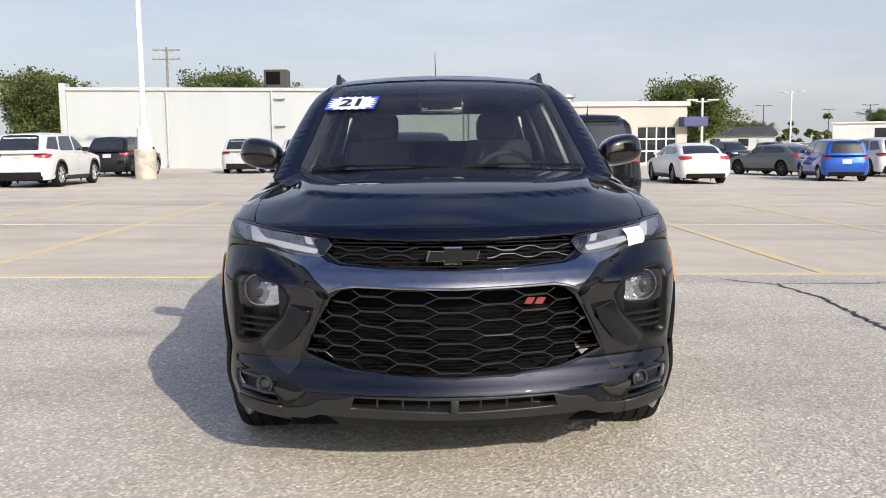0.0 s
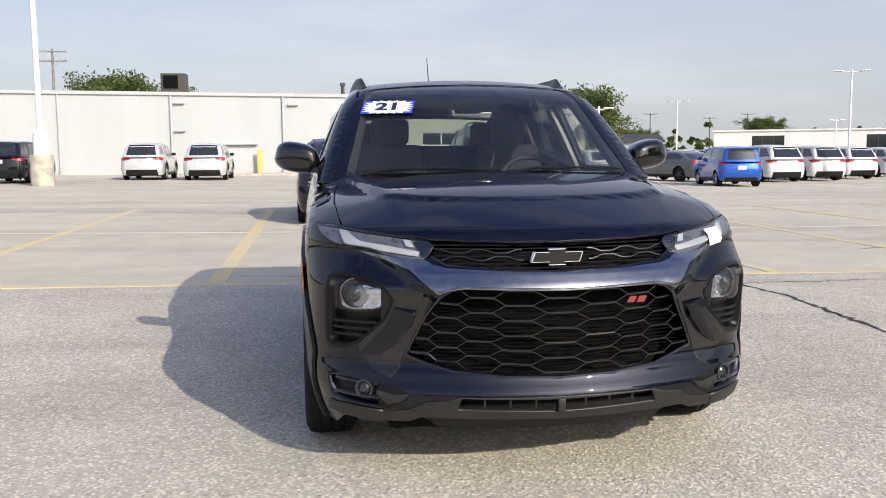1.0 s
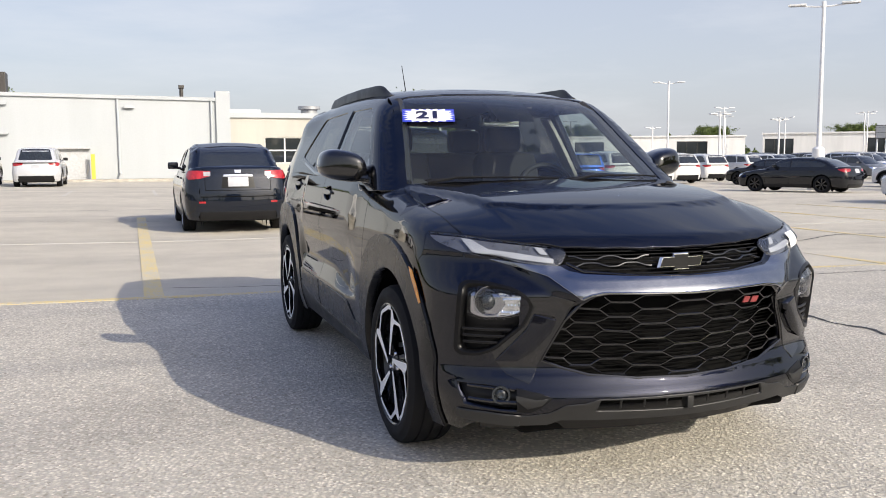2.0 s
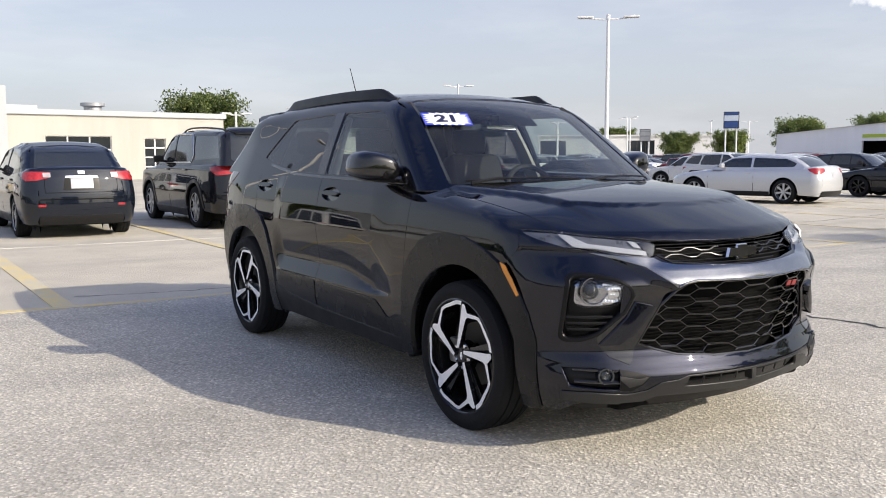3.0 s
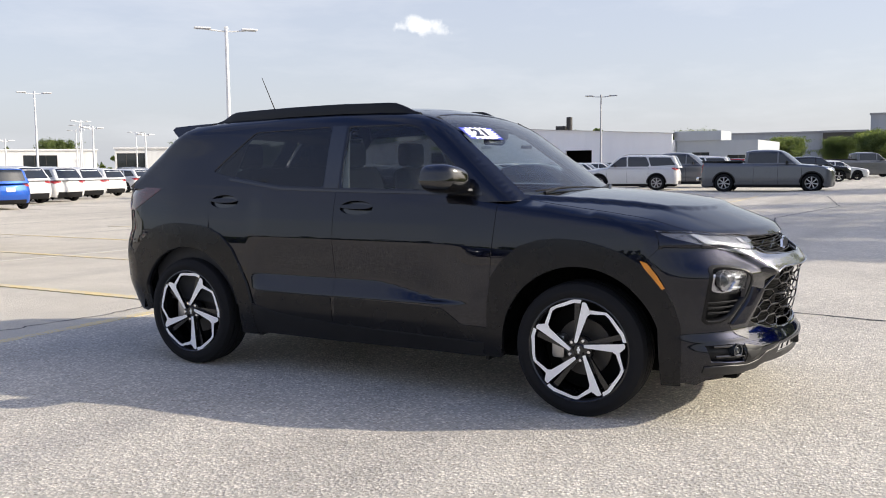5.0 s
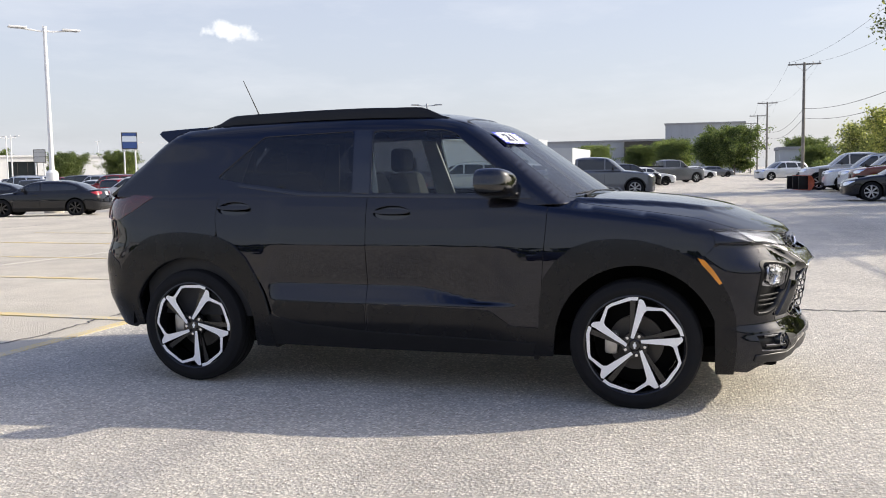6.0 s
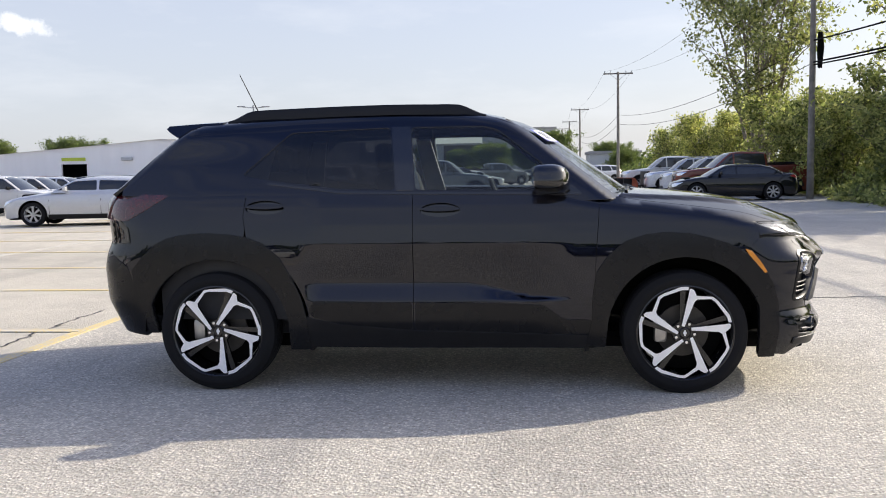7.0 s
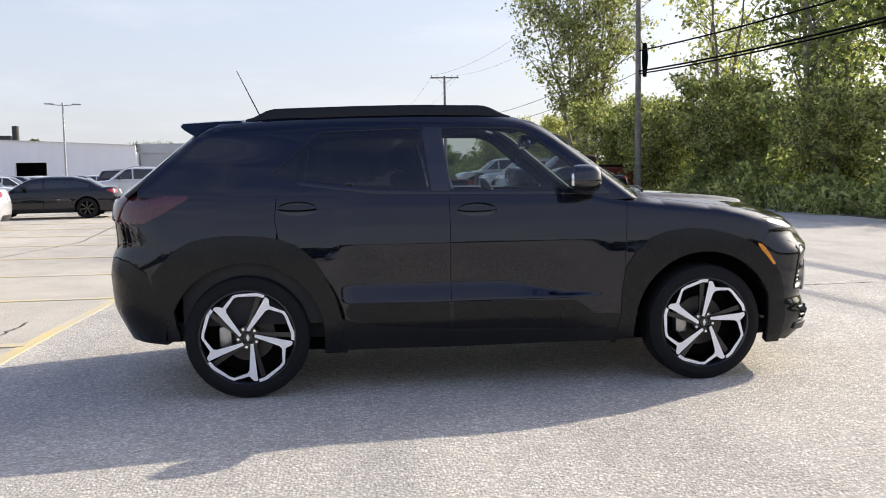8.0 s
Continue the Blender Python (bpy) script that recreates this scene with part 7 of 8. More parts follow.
for y, xa, xb in ((60, 17, 33), (72, 22, 38), (86, 27, 44), (50, 26, 76), (57, 30, 78), (67, 32, 80), (77, 36, 82), (33, 47, 76), (42, 44, 78), (14, 52, 74)):
    x = xa
    while x < xb:
        src, old = kinds[rnd.choice((0, 0, 0, 1, 1, 2, 2, 3))]
        m, n = rnd.choice(shades)
        if rnd.random() < 0.86:
            recoloured(src, on_ground(x, y + rnd.uniform(-0.4, 0.4), rnd.choice((0, 180)) + rnd.uniform(-3, 3) + 6), m, old, n + " car in a long row of the far lot", True)
        x += 2.9 + rnd.uniform(-0.1, 0.5)


# ---- snow plough blade ----
def plough():
    top = thing("snow_plough", "faded orange snow plough blade on a black frame", "plough", on_ground(41.4, -4.5, 15))
    mat = plain("faded_orange_paint", (0.45, 0.10, 0.045), 0.6, vary=0.3, bumps=0.3)
    bm = bmesh.new()
    rows = []
    for i in range(9):
        a = radians(-60 + 15 * i)
        rows.append([bm.verts.new((x, 0.42 * math.cos(a) * -1 + 0.3 + o, 0.42 + 0.42 * math.sin(a))) for x in (-1.2, 1.2) for o in (0, 0.03)])
    for a, b in zip(rows, rows[1:]):
        for k, l in ((0, 2), (1, 3), (0, 1), (2, 3)):
            bm.faces.new((a[k], a[l], b[l], b[k]))
    part("blade", fix(bm), mat, top, smooth=False)
    bm = bmesh.new()
    for x in (-0.8, 0, 0.8):
        add_box(bm, (x - 0.03, 0.05, 0.1), (x + 0.03, 0.5, 0.75), 0.01)
    add_tube(bm, [(-0.35, 0.1, 0.3), (0, -1.0, 0.35), (0.35, 0.1, 0.3)], 0.05, 6)
    add_box(bm, (-0.4, -1.1, 0.3), (0.4, -0.9, 1.1), 0.02)
    part("frame", fix(bm), SATIN_BLACK, top)


plough()


# ---- buildings round the lot ----
def wall_paint(name, color, streak=0.12):
    mat, nt, bs, out = material(name)
    runs, fine = noise_tex(nt, 0.9, 5, 0.6, stretch=(1, 1, 0.12)), noise_tex(nt, 14, 4)
    c = ramp(nt, runs.outputs[0], [(0.3, [v * (1 - streak) for v in color]), (0.6, color)])
    nt.links.new(mix(nt, 0.35, c.outputs[0], ramp(nt, fine.outputs[0], [(0.3, (0.88, 0.87, 0.85)), (0.7, (1, 1, 1))]).outputs[0], "MULTIPLY"), bs.inputs["Base Color"])
    bs.inputs["Roughness"].default_value = 0.75
    nt.links.new(bump(nt, fine.outputs[0], 0.15, 0.004), bs.inputs["Normal"])
    return mat


WHITE_WALL = wall_paint("white_painted_block", (0.435, 0.46, 0.478), 0.06)
TAN_WALL = wall_paint("cream_stucco", (0.46, 0.44, 0.395))
GREY_WALL = wall_paint("pale_grey_metal_siding", (0.88, 0.88, 0.89), 0.05)
SHOWROOM_WALL = wall_paint("white_showroom_panels", (0.72, 0.72, 0.71))
OFFICE_WALL = wall_paint("far_grey_concrete", (0.38, 0.40, 0.43))
ROOF_GREY = plain("grey_roofing", (0.30, 0.30, 0.30), 0.9)
CONCRETE = plain("stained_concrete", (0.42, 0.39, 0.33), 0.9, vary=0.3, scale=3, bumps=0.4)
POLE_WHITE = plain("white_painted_steel", (0.78, 0.78, 0.77), 0.4, vary=0.06)
POLE_GREY = plain("galvanised_steel", (0.40, 0.41, 0.42), 0.5, 0.5)
POLE_DARK = plain("dark_bronze_steel", (0.06, 0.055, 0.05), 0.5, 0.3)
YELLOW_STEEL = plain("yellow_safety_paint", (0.70, 0.48, 0.06), 0.5)
DOOR_GREY = plain("grey_steel_door", (0.45, 0.46, 0.47), 0.6)
SIGN_BLUE = plain("blue_sign_face", (0.03, 0.07, 0.22), 0.4)
SIGN_PALE = plain("pale_sign_face", (0.55, 0.62, 0.70), 0.4)
LIME = plain("lime_sign_face", (0.45, 0.55, 0.05), 0.5)
BLUE_AWNING = plain("navy_awning", (0.05, 0.06, 0.16), 0.6)


def place(a, b):
    """A frame with x along the wall from a to b, y into the building, z up, at a's ground."""
    a, b = Vector((*a, 0)), Vector((*b, 0))
    ex = (b - a).normalized()
    m = Matrix((ex, Vector((-ex.y, ex.x, 0)), Vector((0, 0, 1)))).transposed().to_4x4()
    m.translation = a
    return m, (b - a).length


def box_part(name, lo, hi, mat, parent, bevel=0.0, label=""):
    bm = bmesh.new()
    add_box(bm, lo, hi, bevel)
    return part(name, fix(bm), mat, parent, label, smooth=False)


def wall_part(name, outline, holes, depth, mat, parent):
    """An upright wall from its outline (x, z), with openings through it."""
    loops = [np.array(outline, float)] + [np.array(h, float) for h in holes]
    pts, edges, at = np.concatenate(loops), [], 0
    for l in loops:
        edges += [(at + i, at + (i + 1) % len(l)) for i in range(len(l))]
        at += len(l)
    v2, _, f2 = delaunay_2d_cdt([Vector(p) for p in pts], edges, [], 0, 1e-6)[:3]
    v2 = np.array([tuple(v) for v in v2])
    f2 = [f for f in f2]
    keep = []
    for f in f2:
        c = v2[list(f)].mean(0)
        if inside(loops[0], c[:1], c[1:])[0] and not any(inside(l, c[:1], c[1:])[0] for l in loops[1:]):
            keep.append(f)
    n = len(v2)
    verts = [(x, 0, z) for x, z in v2] + [(x, depth, z) for x, z in v2]
    faces = [tuple(f) for f in keep] + [tuple(i + n for i in f[::-1]) for f in keep]
    seen = {(f[i], f[(i + 1) % len(f)]) for f in keep for i in range(len(f))}
    faces += [(j, i, i + n, j + n) for i, j in seen if (j, i) not in seen]
    bm = bmesh.new()
    bv = [bm.verts.new(v) for v in verts]
    for f in faces:
        bm.faces.new([bv[i] for i in f])
    return part(name, fix(bm), mat, parent, smooth=False)


def rect(x0, z0, x1, z1):
    return [(x0, z0), (x1, z0), (x1, z1), (x0, z1)]


def window_part(parent, x0, z0, x1, z1, cols, rows, frame_mat, inset=0.12, name="window"):
    w = new(name)
    w.parent = parent
    box_part("pane", (x0, inset, z0), (x1, inset + 0.03, z1), DARK_GLASS, w)
    bm = bmesh.new()
    for i in range(cols + 1):
        x = x0 + (x1 - x0) * i / cols
        add_box(bm, (x - 0.04, inset - 0.04, z0), (x + 0.04, inset + 0.01, z1))
    for j in range(rows + 1):
        z = z0 + (z1 - z0) * j / rows
        add_box(bm, (x0, inset - 0.035, z - 0.04), (x1, inset + 0.012, z + 0.04))
    part("window_frame", fix(bm), frame_mat, w, smooth=False)


def big_white_hall():
    m, L = place((-19.9, 46.0), (3.1, 46.5))
    m.translation.z = 0.0
    top = thing("white_warehouse", "long low white-painted warehouse with a flat roof", "building", m)
    h0, h1 = 4.62, 4.38
    hz = lambda x: h0 + (h1 - h0) * x / L
    wall_part("wall", [(0, -0.5), (L, -0.5), (L, h1), (0, h0)], [], 0.3, WHITE_WALL, top)
    for x in (0.0, L - 0.3):
        box_part("wall", (x, 0.302, -0.5), (x + 0.3, 30, hz(x) - 0.003), WHITE_WALL, top)
    wall_part("wall", [(0, -0.5), (L, -0.5), (L, h1), (0, h0)], [], 0.3, WHITE_WALL, top).location = (0, 30, 0)
    bm = bmesh.new()
    vs = [bm.verts.new(v) for v in ((0.3, 0.3, h0 - 0.25), (L - 0.3, 0.3, h1 - 0.25), (L - 0.3, 30, h1 - 0.25), (0.3, 30, h0 - 0.25))]
    bm.faces.new(vs)
    part("roof", bm, ROOF_GREY, top)
    bm = bmesh.new()
    add_box(bm, (-0.1, -0.12, -0.09), (L + 0.1, 0.40, 0.09))
    for v in bm.verts:
        v.co.z += hz(v.co.x)
    part("parapet_cap", fix(bm), WHITE_WALL, top, smooth=False)
    box_part("corner_pier", (-0.22, -0.15, -0.5), (0.12, 0.6, h0 + 0.30), WHITE_WALL, top)
    box_part("corner_pier", (L - 0.55, -0.15, -0.5), (L + 0.2, 0.6, h1 + 0.45), WHITE_WALL, top)
    for x in (5.6, 11.4, 17.4, 22.2):
        bm = bmesh.new()
        add_tube(bm, [(x, -0.09, 0.45), (x, -0.09, hz(x) - 0.1)], 0.055, 8)
        add_tube(bm, [(x, -0.08, 0.5), (x + 0.05, -0.35, 0.35)], 0.055, 8)
        part("downpipe", fix(bm), WHITE_WALL, top)
    for x, z in ((11.6, 3.95), (11.6, 2.45), (17.7, 3.85)):
        box_part("wall_light", (x, -0.22, z), (x + 0.55, 0.0, z + 0.12), DOOR_GREY if z > 4.4 else WHITE_WALL, top, 0.02)
    box_part("loading_canopy", (13.3, -0.35, 1.72), (16.0, 0.0, 1.84), DOOR_GREY, top, 0.01)
    box_part("loading_panel", (13.2, -0.06, 0.0), (15.8, 0.0, 1.72), DOOR_GREY, top)
    bm = bmesh.new()
    add_box(bm, (14.4, -0.10, 0.0), (15.8, -0.06, 1.2), 0.01)
    for i in range(4):
        add_box(bm, (14.4, -0.125, 0.27 * i + 0.24), (15.8, -0.10, 0.27 * i + 0.27))
    part("roller_door", fix(bm), DOOR_GREY, top, "grey roller door", smooth=False)
    for x in (13.1, 16.1):
        box_part("bollard", (x - 0.10, -0.7, -0.2), (x + 0.10, -0.5, 1.45), YELLOW_STEEL, top, 0.04, "yellow bollard")
    bm = bmesh.new()
    add_box(bm, (10.2, 5.2, 4.2), (11.65, 6.6, 6.05), 0.03)
    unit = part("roof_unit", fix(bm), POLE_DARK, top, "dark rooftop air unit", smooth=False)
    box_part("unit_grille", (10.35, 5.15, 5.15), (11.2, 5.2, 5.92), SEAM, unit)
    for x in (7.2, 8.5, 14.8, 18.4):
        bm = bmesh.new()
        add_lathe(bm, [(4.2, 0.15), (4.62, 0.15), (4.63, 0.32), (4.77, 0.28), (4.82, 0.0)], 14, "Z", at=(x, 4.0, 0))
        part("roof_vent", fix(bm), POLE_GREY, top)
    tube_part("flue", [(20.9, 3.0, 4.0), (20.9, 3.0, 5.15)], 0.11, POLE_DARK, top, 10)
    box_part("flue_cap", (20.75, 2.85, 5.15), (21.05, 3.15, 5.35), POLE_DARK, top, 0.02)
    box_part("pavement_kerb", (-0.5, -1.6, -0.5), (L + 0.5, -0.15, 0.14), CONCRETE, top, 0.02, "grey concrete walk")


def cream_shop():
    m, L = place((3.4, 52.0), (17.0, 53.2))
    top = thing("cream_shop", "low cream service building with glass garage doors", "building", m)
    h = 3.65
    holes = [rect(2.6, 0.85, 6.4, 2.45), rect(8.4, 0.02, 9.75, 2.35), rect(10.35, 0.02, 12.95, 2.35)]
    wall_part("wall", rect(0, -0.5, L, h), holes, 0.3, TAN_WALL, top)
    for x in (0.0, L - 0.3):
        box_part("wall", (x, 0.302, -0.5), (x + 0.3, 18, h - 0.003), TAN_WALL, top)
    box_part("wall", (0.302, 17.7, -0.5), (L - 0.302, 18, h - 0.003), TAN_WALL, top)
    box_part("roof", (0.3, 0.3, h - 0.3), (L - 0.3, 17.7, h - 0.2), ROOF_GREY, top)
    box_part("coping", (-0.15, -0.15, h), (L + 0.15, 0.45, h + 0.32), WHITE_WALL, top, 0.02)
    window_part(top, 2.6, 0.85, 6.4, 2.45, 3, 2, POLE_WHITE)
    window_part(top, 8.4, 0.02, 9.75, 2.35, 2, 4, POLE_WHITE, name="garage_door")
    window_part(top, 10.35, 0.02, 12.95, 2.35, 4, 3, POLE_WHITE, name="garage_door")
    bm = bmesh.new()
    add_box(bm, (13.1, -0.9, 2.35), (14.7, 0.3, 2.95), 0.05)
    part("awning", fix(bm), BLUE_AWNING, top, "navy blue awning", smooth=False)
    box_part("roof_unit", (1.0, 4.5, h - 0.2), (3.4, 6.5, h + 0.75), GREY_WALL, top, 0.03)
    bm = bmesh.new()
    add_lathe(bm, [(h - 0.2, 0.55), (h + 0.75, 0.55), (h + 0.78, 0.75), (h + 0.98, 0.75), (h + 1.02, 0.0)], 20, "Z", at=(6.6, 4.0, 0))
    part("roof_fan", fix(bm), POLE_GREY, top)
    box_part("roof_unit", (3.9, 5.0, h - 0.2), (5.6, 7.0, h + 0.55), WHITE_WALL, top, 0.03)


def grey_hall():
    m, L = place((87.0, 62.0), (87.0, 22.5))
    top = thing("grey_metal_hall", "pale grey metal-sided hall with a shallow gable", "building", m)
    out = [(0, -0.5), (L, -0.5), (L, 4.35), (22.0, 5.25), (0, 3.65)]
    holes = [rect(10.6, 0.0, 13.5, 2.7), rect(27.8, 0.0, 30.8, 2.7)]
    wall_part("wall", out, holes, 0.3, GREY_WALL, top)
    for x in (0.0, L - 0.3):
        box_part("wall", (x, 0.302, -0.5), (x + 0.3, 26, 3.6), GREY_WALL, top)
    bm = bmesh.new()
    vs = [[bm.verts.new((x, y, z)) for x, z in ((-0.2, 3.62), (22.0, 5.24), (L + 0.2, 4.32))] for y in (-0.2, 26)]
    for k in (0, 1):
        bm.faces.new((vs[0][k], vs[0][k + 1], vs[1][k + 1], vs[1][k]))
    bmesh.ops.solidify(bm, geom=bm.faces[:], thickness=0.12)
    part("roof", fix(bm), ROOF_GREY, top, smooth=False)
    # black sheets behind the openings stand in for the unlit inside
    box_part("door_opening_back", (8.0, 2.5, 0.0), (16.2, 2.6, 4.1), SEAM, top)
    box_part("door_opening_back", (22.3, 2.5, 0.0), (37.8, 2.6, 4.1), SEAM, top)
    box_part("lime_sign", (10.7, -0.1, 3.05), (13.4, 0.0, 3.4), LIME, top, 0.0, "lime green sign board")
    for x in (17.5, 22.5):
        box_part("wall_vent", (x, -0.25, 3.0), (x + 1.3, 0.0, 3.35), POLE_DARK if x > 20 else DOOR_GREY, top, 0.03)
    bm = bmesh.new()
    add_lathe(bm, [(4.9, 0.35), (6.6, 0.35), (6.65, 0.0)], 12, "Z", at=(26.3, 5.0, 0))
    add_box(bm, (24.8, 4.5, 4.9), (25.8, 5.5, 5.6))
    part("chimney", fix(bm), POLE_DARK, top)
    # white annex round the corner
    m2, L2 = place((88.5, 22.4), (88.5, 14.2))
    annex = thing("white_annex", "low white annex beside the grey hall", "building", m2)
    wall_part("wall", rect(0, -0.5, L2, 3.5), [rect(1.6, 0.9, 3.4, 2.3), rect(5.2, 0.9, 7.4, 2.0)], 0.3, WHITE_WALL, annex)
    box_part("wall", (0, 0.302, -0.5), (0.3, 14, 4.2), WHITE_WALL, annex)
    box_part("wall", (L2 - 0.3, 0.302, -0.5), (L2, 14, 3.49), WHITE_WALL, annex)
    box_part("roof", (0.3, 0.3, 3.1), (L2 - 0.3, 14, 3.2), ROOF_GREY, annex)
    box_part("tower", (-0.2, -0.2, 3.5), (4.6, 5, 4.5), WHITE_WALL, annex, 0.02)
    window_part(annex, 1.6, 0.9, 3.4, 2.3, 2, 1, POLE_DARK)
    window_part(annex, 5.2, 0.9, 7.4, 2.0, 2, 1, POLE_DARK)


def showroom(a, b, h, depth, label, glazed, wall=None, band=0.9):
    m, L = place(a, b)
    top = thing("showroom", label, "building", m)
    wall = wall or SHOWROOM_WALL
    n = max(2, int(L / 5))
    holes = [rect(L * (i + 0.06) / n, 0.1, L * (i + 0.94) / n, h - band) for i in range(n) if glazed(i)]
    wall_part("wall", rect(0, -0.6, L, h), holes, 0.3, wall, top)
    for x in (0.0, L - 0.3):
        box_part("wall", (x, 0.302, -0.6), (x + 0.3, depth, h - 0.003), wall, top)
    box_part("wall", (0.302, depth - 0.3, -0.6), (L - 0.302, depth, h - 0.003), wall, top)
    box_part("roof", (0.3, 0.3, h - 0.4), (L - 0.3, depth - 0.3, h - 0.3), ROOF_GREY, top)
    box_part("fascia", (-0.2, -0.25, h - 0.15), (L + 0.2, 0.3, h + 0.12), wall, top, 0.02)
    for i in range(n):
        if glazed(i):
            window_part(top, L * (i + 0.06) / n, 0.1, L * (i + 0.94) / n, h - band, 3, 1, POLE_DARK)
    return top


def office(x, y, w, d, storeys, mat, label, rz=0):
    top = thing("office_block", label, "building", pose(x, y, 0, 0, 0, rz))
    h = 3.4 * storeys
    box_part("wall", (-w / 2, -d / 2, -0.5), (w / 2, d / 2, h), mat, top)
    box_part("roof", (-w / 2 - 0.2, -d / 2 - 0.2, h), (w / 2 + 0.2, d / 2 + 0.2, h + 0.4), ROOF_GREY, top)
    for s in range(storeys):
        z = 3.4 * s + 1.0
        n = max(2, int(w / 4))
        for i in range(n):
            x0 = -w / 2 + w * (i + 0.12) / n
            win = new("window")
            win.parent = top
            box_part("pane", (x0, -d / 2 - 0.03, z), (x0 + w * 0.76 / n, -d / 2 + 0.02, z + 1.6), DARK_GLASS, win)
            box_part("window_sill", (x0 - 0.1, -d / 2 - 0.12, z - 0.12), (x0 + w * 0.76 / n + 0.1, -d / 2, z), mat, win)


big_white_hall()
cream_shop()
grey_hall()
showroom((67.0, 140.0), (97.0, 122.0), 4.4, 16, "low white car showroom with dark glazing", lambda i: i % 3 == 1)
showroom((99.0, 120.0), (126.0, 96.0), 4.7, 16, "white car showroom with a partly glazed front", lambda i: i % 3 == 0)
box = thing("far_shed", "small white building with a dark pitched roof", "building", pose(38.6, 107, 0, 0, 0, -8))
box_part("wall", (-4.6, -3, -0.5), (4.6, 3, 2.2), WHITE_WALL, box)
bm = bmesh.new()
add_prism(bm, [(-3.5, 2.2), (3.5, 2.2), (3.3, 2.45), (0.0, 3.35), (-3.3, 2.45)], 10.0, Matrix.Translation((-5.0, 0, 0)) @ Matrix.Rotation(radians(90), 4, "Z") @ Matrix.Rotation(radians(90), 4, "X"))
part("roof", fix(bm), POLE_DARK, box, "dark pitched roof", smooth=False)
for x in (-3.0, 0.4):
    box_part("window", (x, -3.04, 0.9), (x + 1.2, -2.98, 1.8), DARK_GLASS, box)
office(193, 30, 34, 16, 2, OFFICE_WALL, "grey two-storey office block in the distance", 90)
office(188, 14, 8, 10, 2, POLE_DARK, "dark narrow office block in the distance", 90)
office(197, 2, 16, 16, 3, OFFICE_WALL, "pale three-storey office block in the distance", 90)
office(126, -12, 7, 9, 1, WHITE_WALL, "small white building at the end of the drive", 90)
far_left = thing("grey_store", "grey flat-roofed store at the lot's edge", "building", pose(-42, 66, 0))
box_part("wall", (-12, -6, -0.5), (6, 6, 4.6), OFFICE_WALL, far_left)
box_part("canopy", (-12.5, -7.2, 2.9), (6.5, -6, 3.3), ROOF_GREY, far_left)
box_part("roof", (-12.2, -6.2, 4.6), (6.2, 6.2, 4.9), ROOF_GREY, far_left)


# ---- lamp posts ----
def lamp_post(x, y, h, mat, heads=2, base=0.0, rz=0.0, big=False, label="", spread=1.0):
    top = thing("lamp_post", label or "tall white parking lot lamp post with flat lamp heads", "street lamp", on_ground(x, y, rz), "lamp posts of the lot")
    if base:
        bm = bmesh.new()
        add_lathe(bm, [(-0.2, 0.40), (base - 0.04, 0.40), (base, 0.36), (base, 0.0)], 28, "Z")
        part("concrete_base", fix(bm), CONCRETE, top, "stained round concrete base")
    if big:
        bm = bmesh.new()
        add_lathe(bm, [(base, 0.27), (base + 0.75, 0.25), (base + 0.85, 0.14), (base + 0.85, 0.0)], 24, "Z")
        part("base_cover", fix(bm), mat, top)
    bm = bmesh.new()
    add_tube(bm, [(0, 0, base), (0, 0, h * 0.5), (0, 0, h)], [0.11, 0.095, 0.075] if big else [0.10, 0.085, 0.065], 12)
    part("pole", fix(bm), mat, top)
    bm = bmesh.new()
    r = spread
    if heads == 2:
        add_tube(bm, [(-r, 0, h - 0.02), (-0.3, 0, h - 0.10), (0.3, 0, h - 0.10), (r, 0, h - 0.02)], 0.035, 6)
    else:
        add_tube(bm, [(0, 0, h - 0.1), (r, 0, h - 0.02)], 0.035, 6)
    part("arm", fix(bm), mat, top)
    for s in ((-1, 1) if heads == 2 else (1,)):
        bm = bmesh.new()
        add_box(bm, (s * r - 0.36, -0.17, h - 0.035), (s * r + 0.36, 0.17, h + 0.045), 0.03)
        hd = part("lamp_head", fix(bm), mat, top)
        bm = bmesh.new()
        add_box(bm, (s * r - 0.28, -0.13, h - 0.05), (s * r + 0.28, 0.13, h - 0.033), 0.006)
        part("lamp_glass", fix(bm), LAMP_WHITE, hd)
    bm = bmesh.new()
    add_lathe(bm, [(h - 0.14, 0.09), (h + 0.10, 0.09), (h + 0.13, 0.0)], 10, "Z")
    part("pole_cap", fix(bm), mat, top)
    return top


lamp_post(-10.5, 29.6, 11.5, POLE_WHITE, 2, 1.12, 0, True, "white lamp post on a round concrete base")
lamp_post(26.0, 27.0, 7.85, POLE_WHITE, 2, 1.0, -40, True, "white lamp post with two flat lamp heads", 1.05)
lamp_post(42.3, 62.9, 7.9, POLE_WHITE, 2, 0.9, -25, False, "", 1.0)
lamp_post(70.8, 24.6, 7.6, POLE_GREY, 2, 0.9, -70, False, "", 1.05)
for x, y in ((37.5, 114.6), (43.1, 99.5), (77.0, 101.0), (87.1, 114.5), (99.1, 114.8), (98.3, 96.8), (102.0, 101.1), (70.0, 92.0), (122.6, 101.2), (132.1, 100.5), (142.8, 101.3)):
    lamp_post(x, y, 7.6, POLE_WHITE, 2, 0.8, 30 * ((x + y) % 6), False, "", 1.1)
for x, y, h in ((18.6, 55.2, 4.35), (45.9, 60.5, 5.1), (59.3, 69.0, 5.1), (57.5, 89.0, 4.9)):
    lamp_post(x, y, h, POLE_WHITE, 2, 0.0, 0, False, "short white lamp post with two flat heads", 0.7)
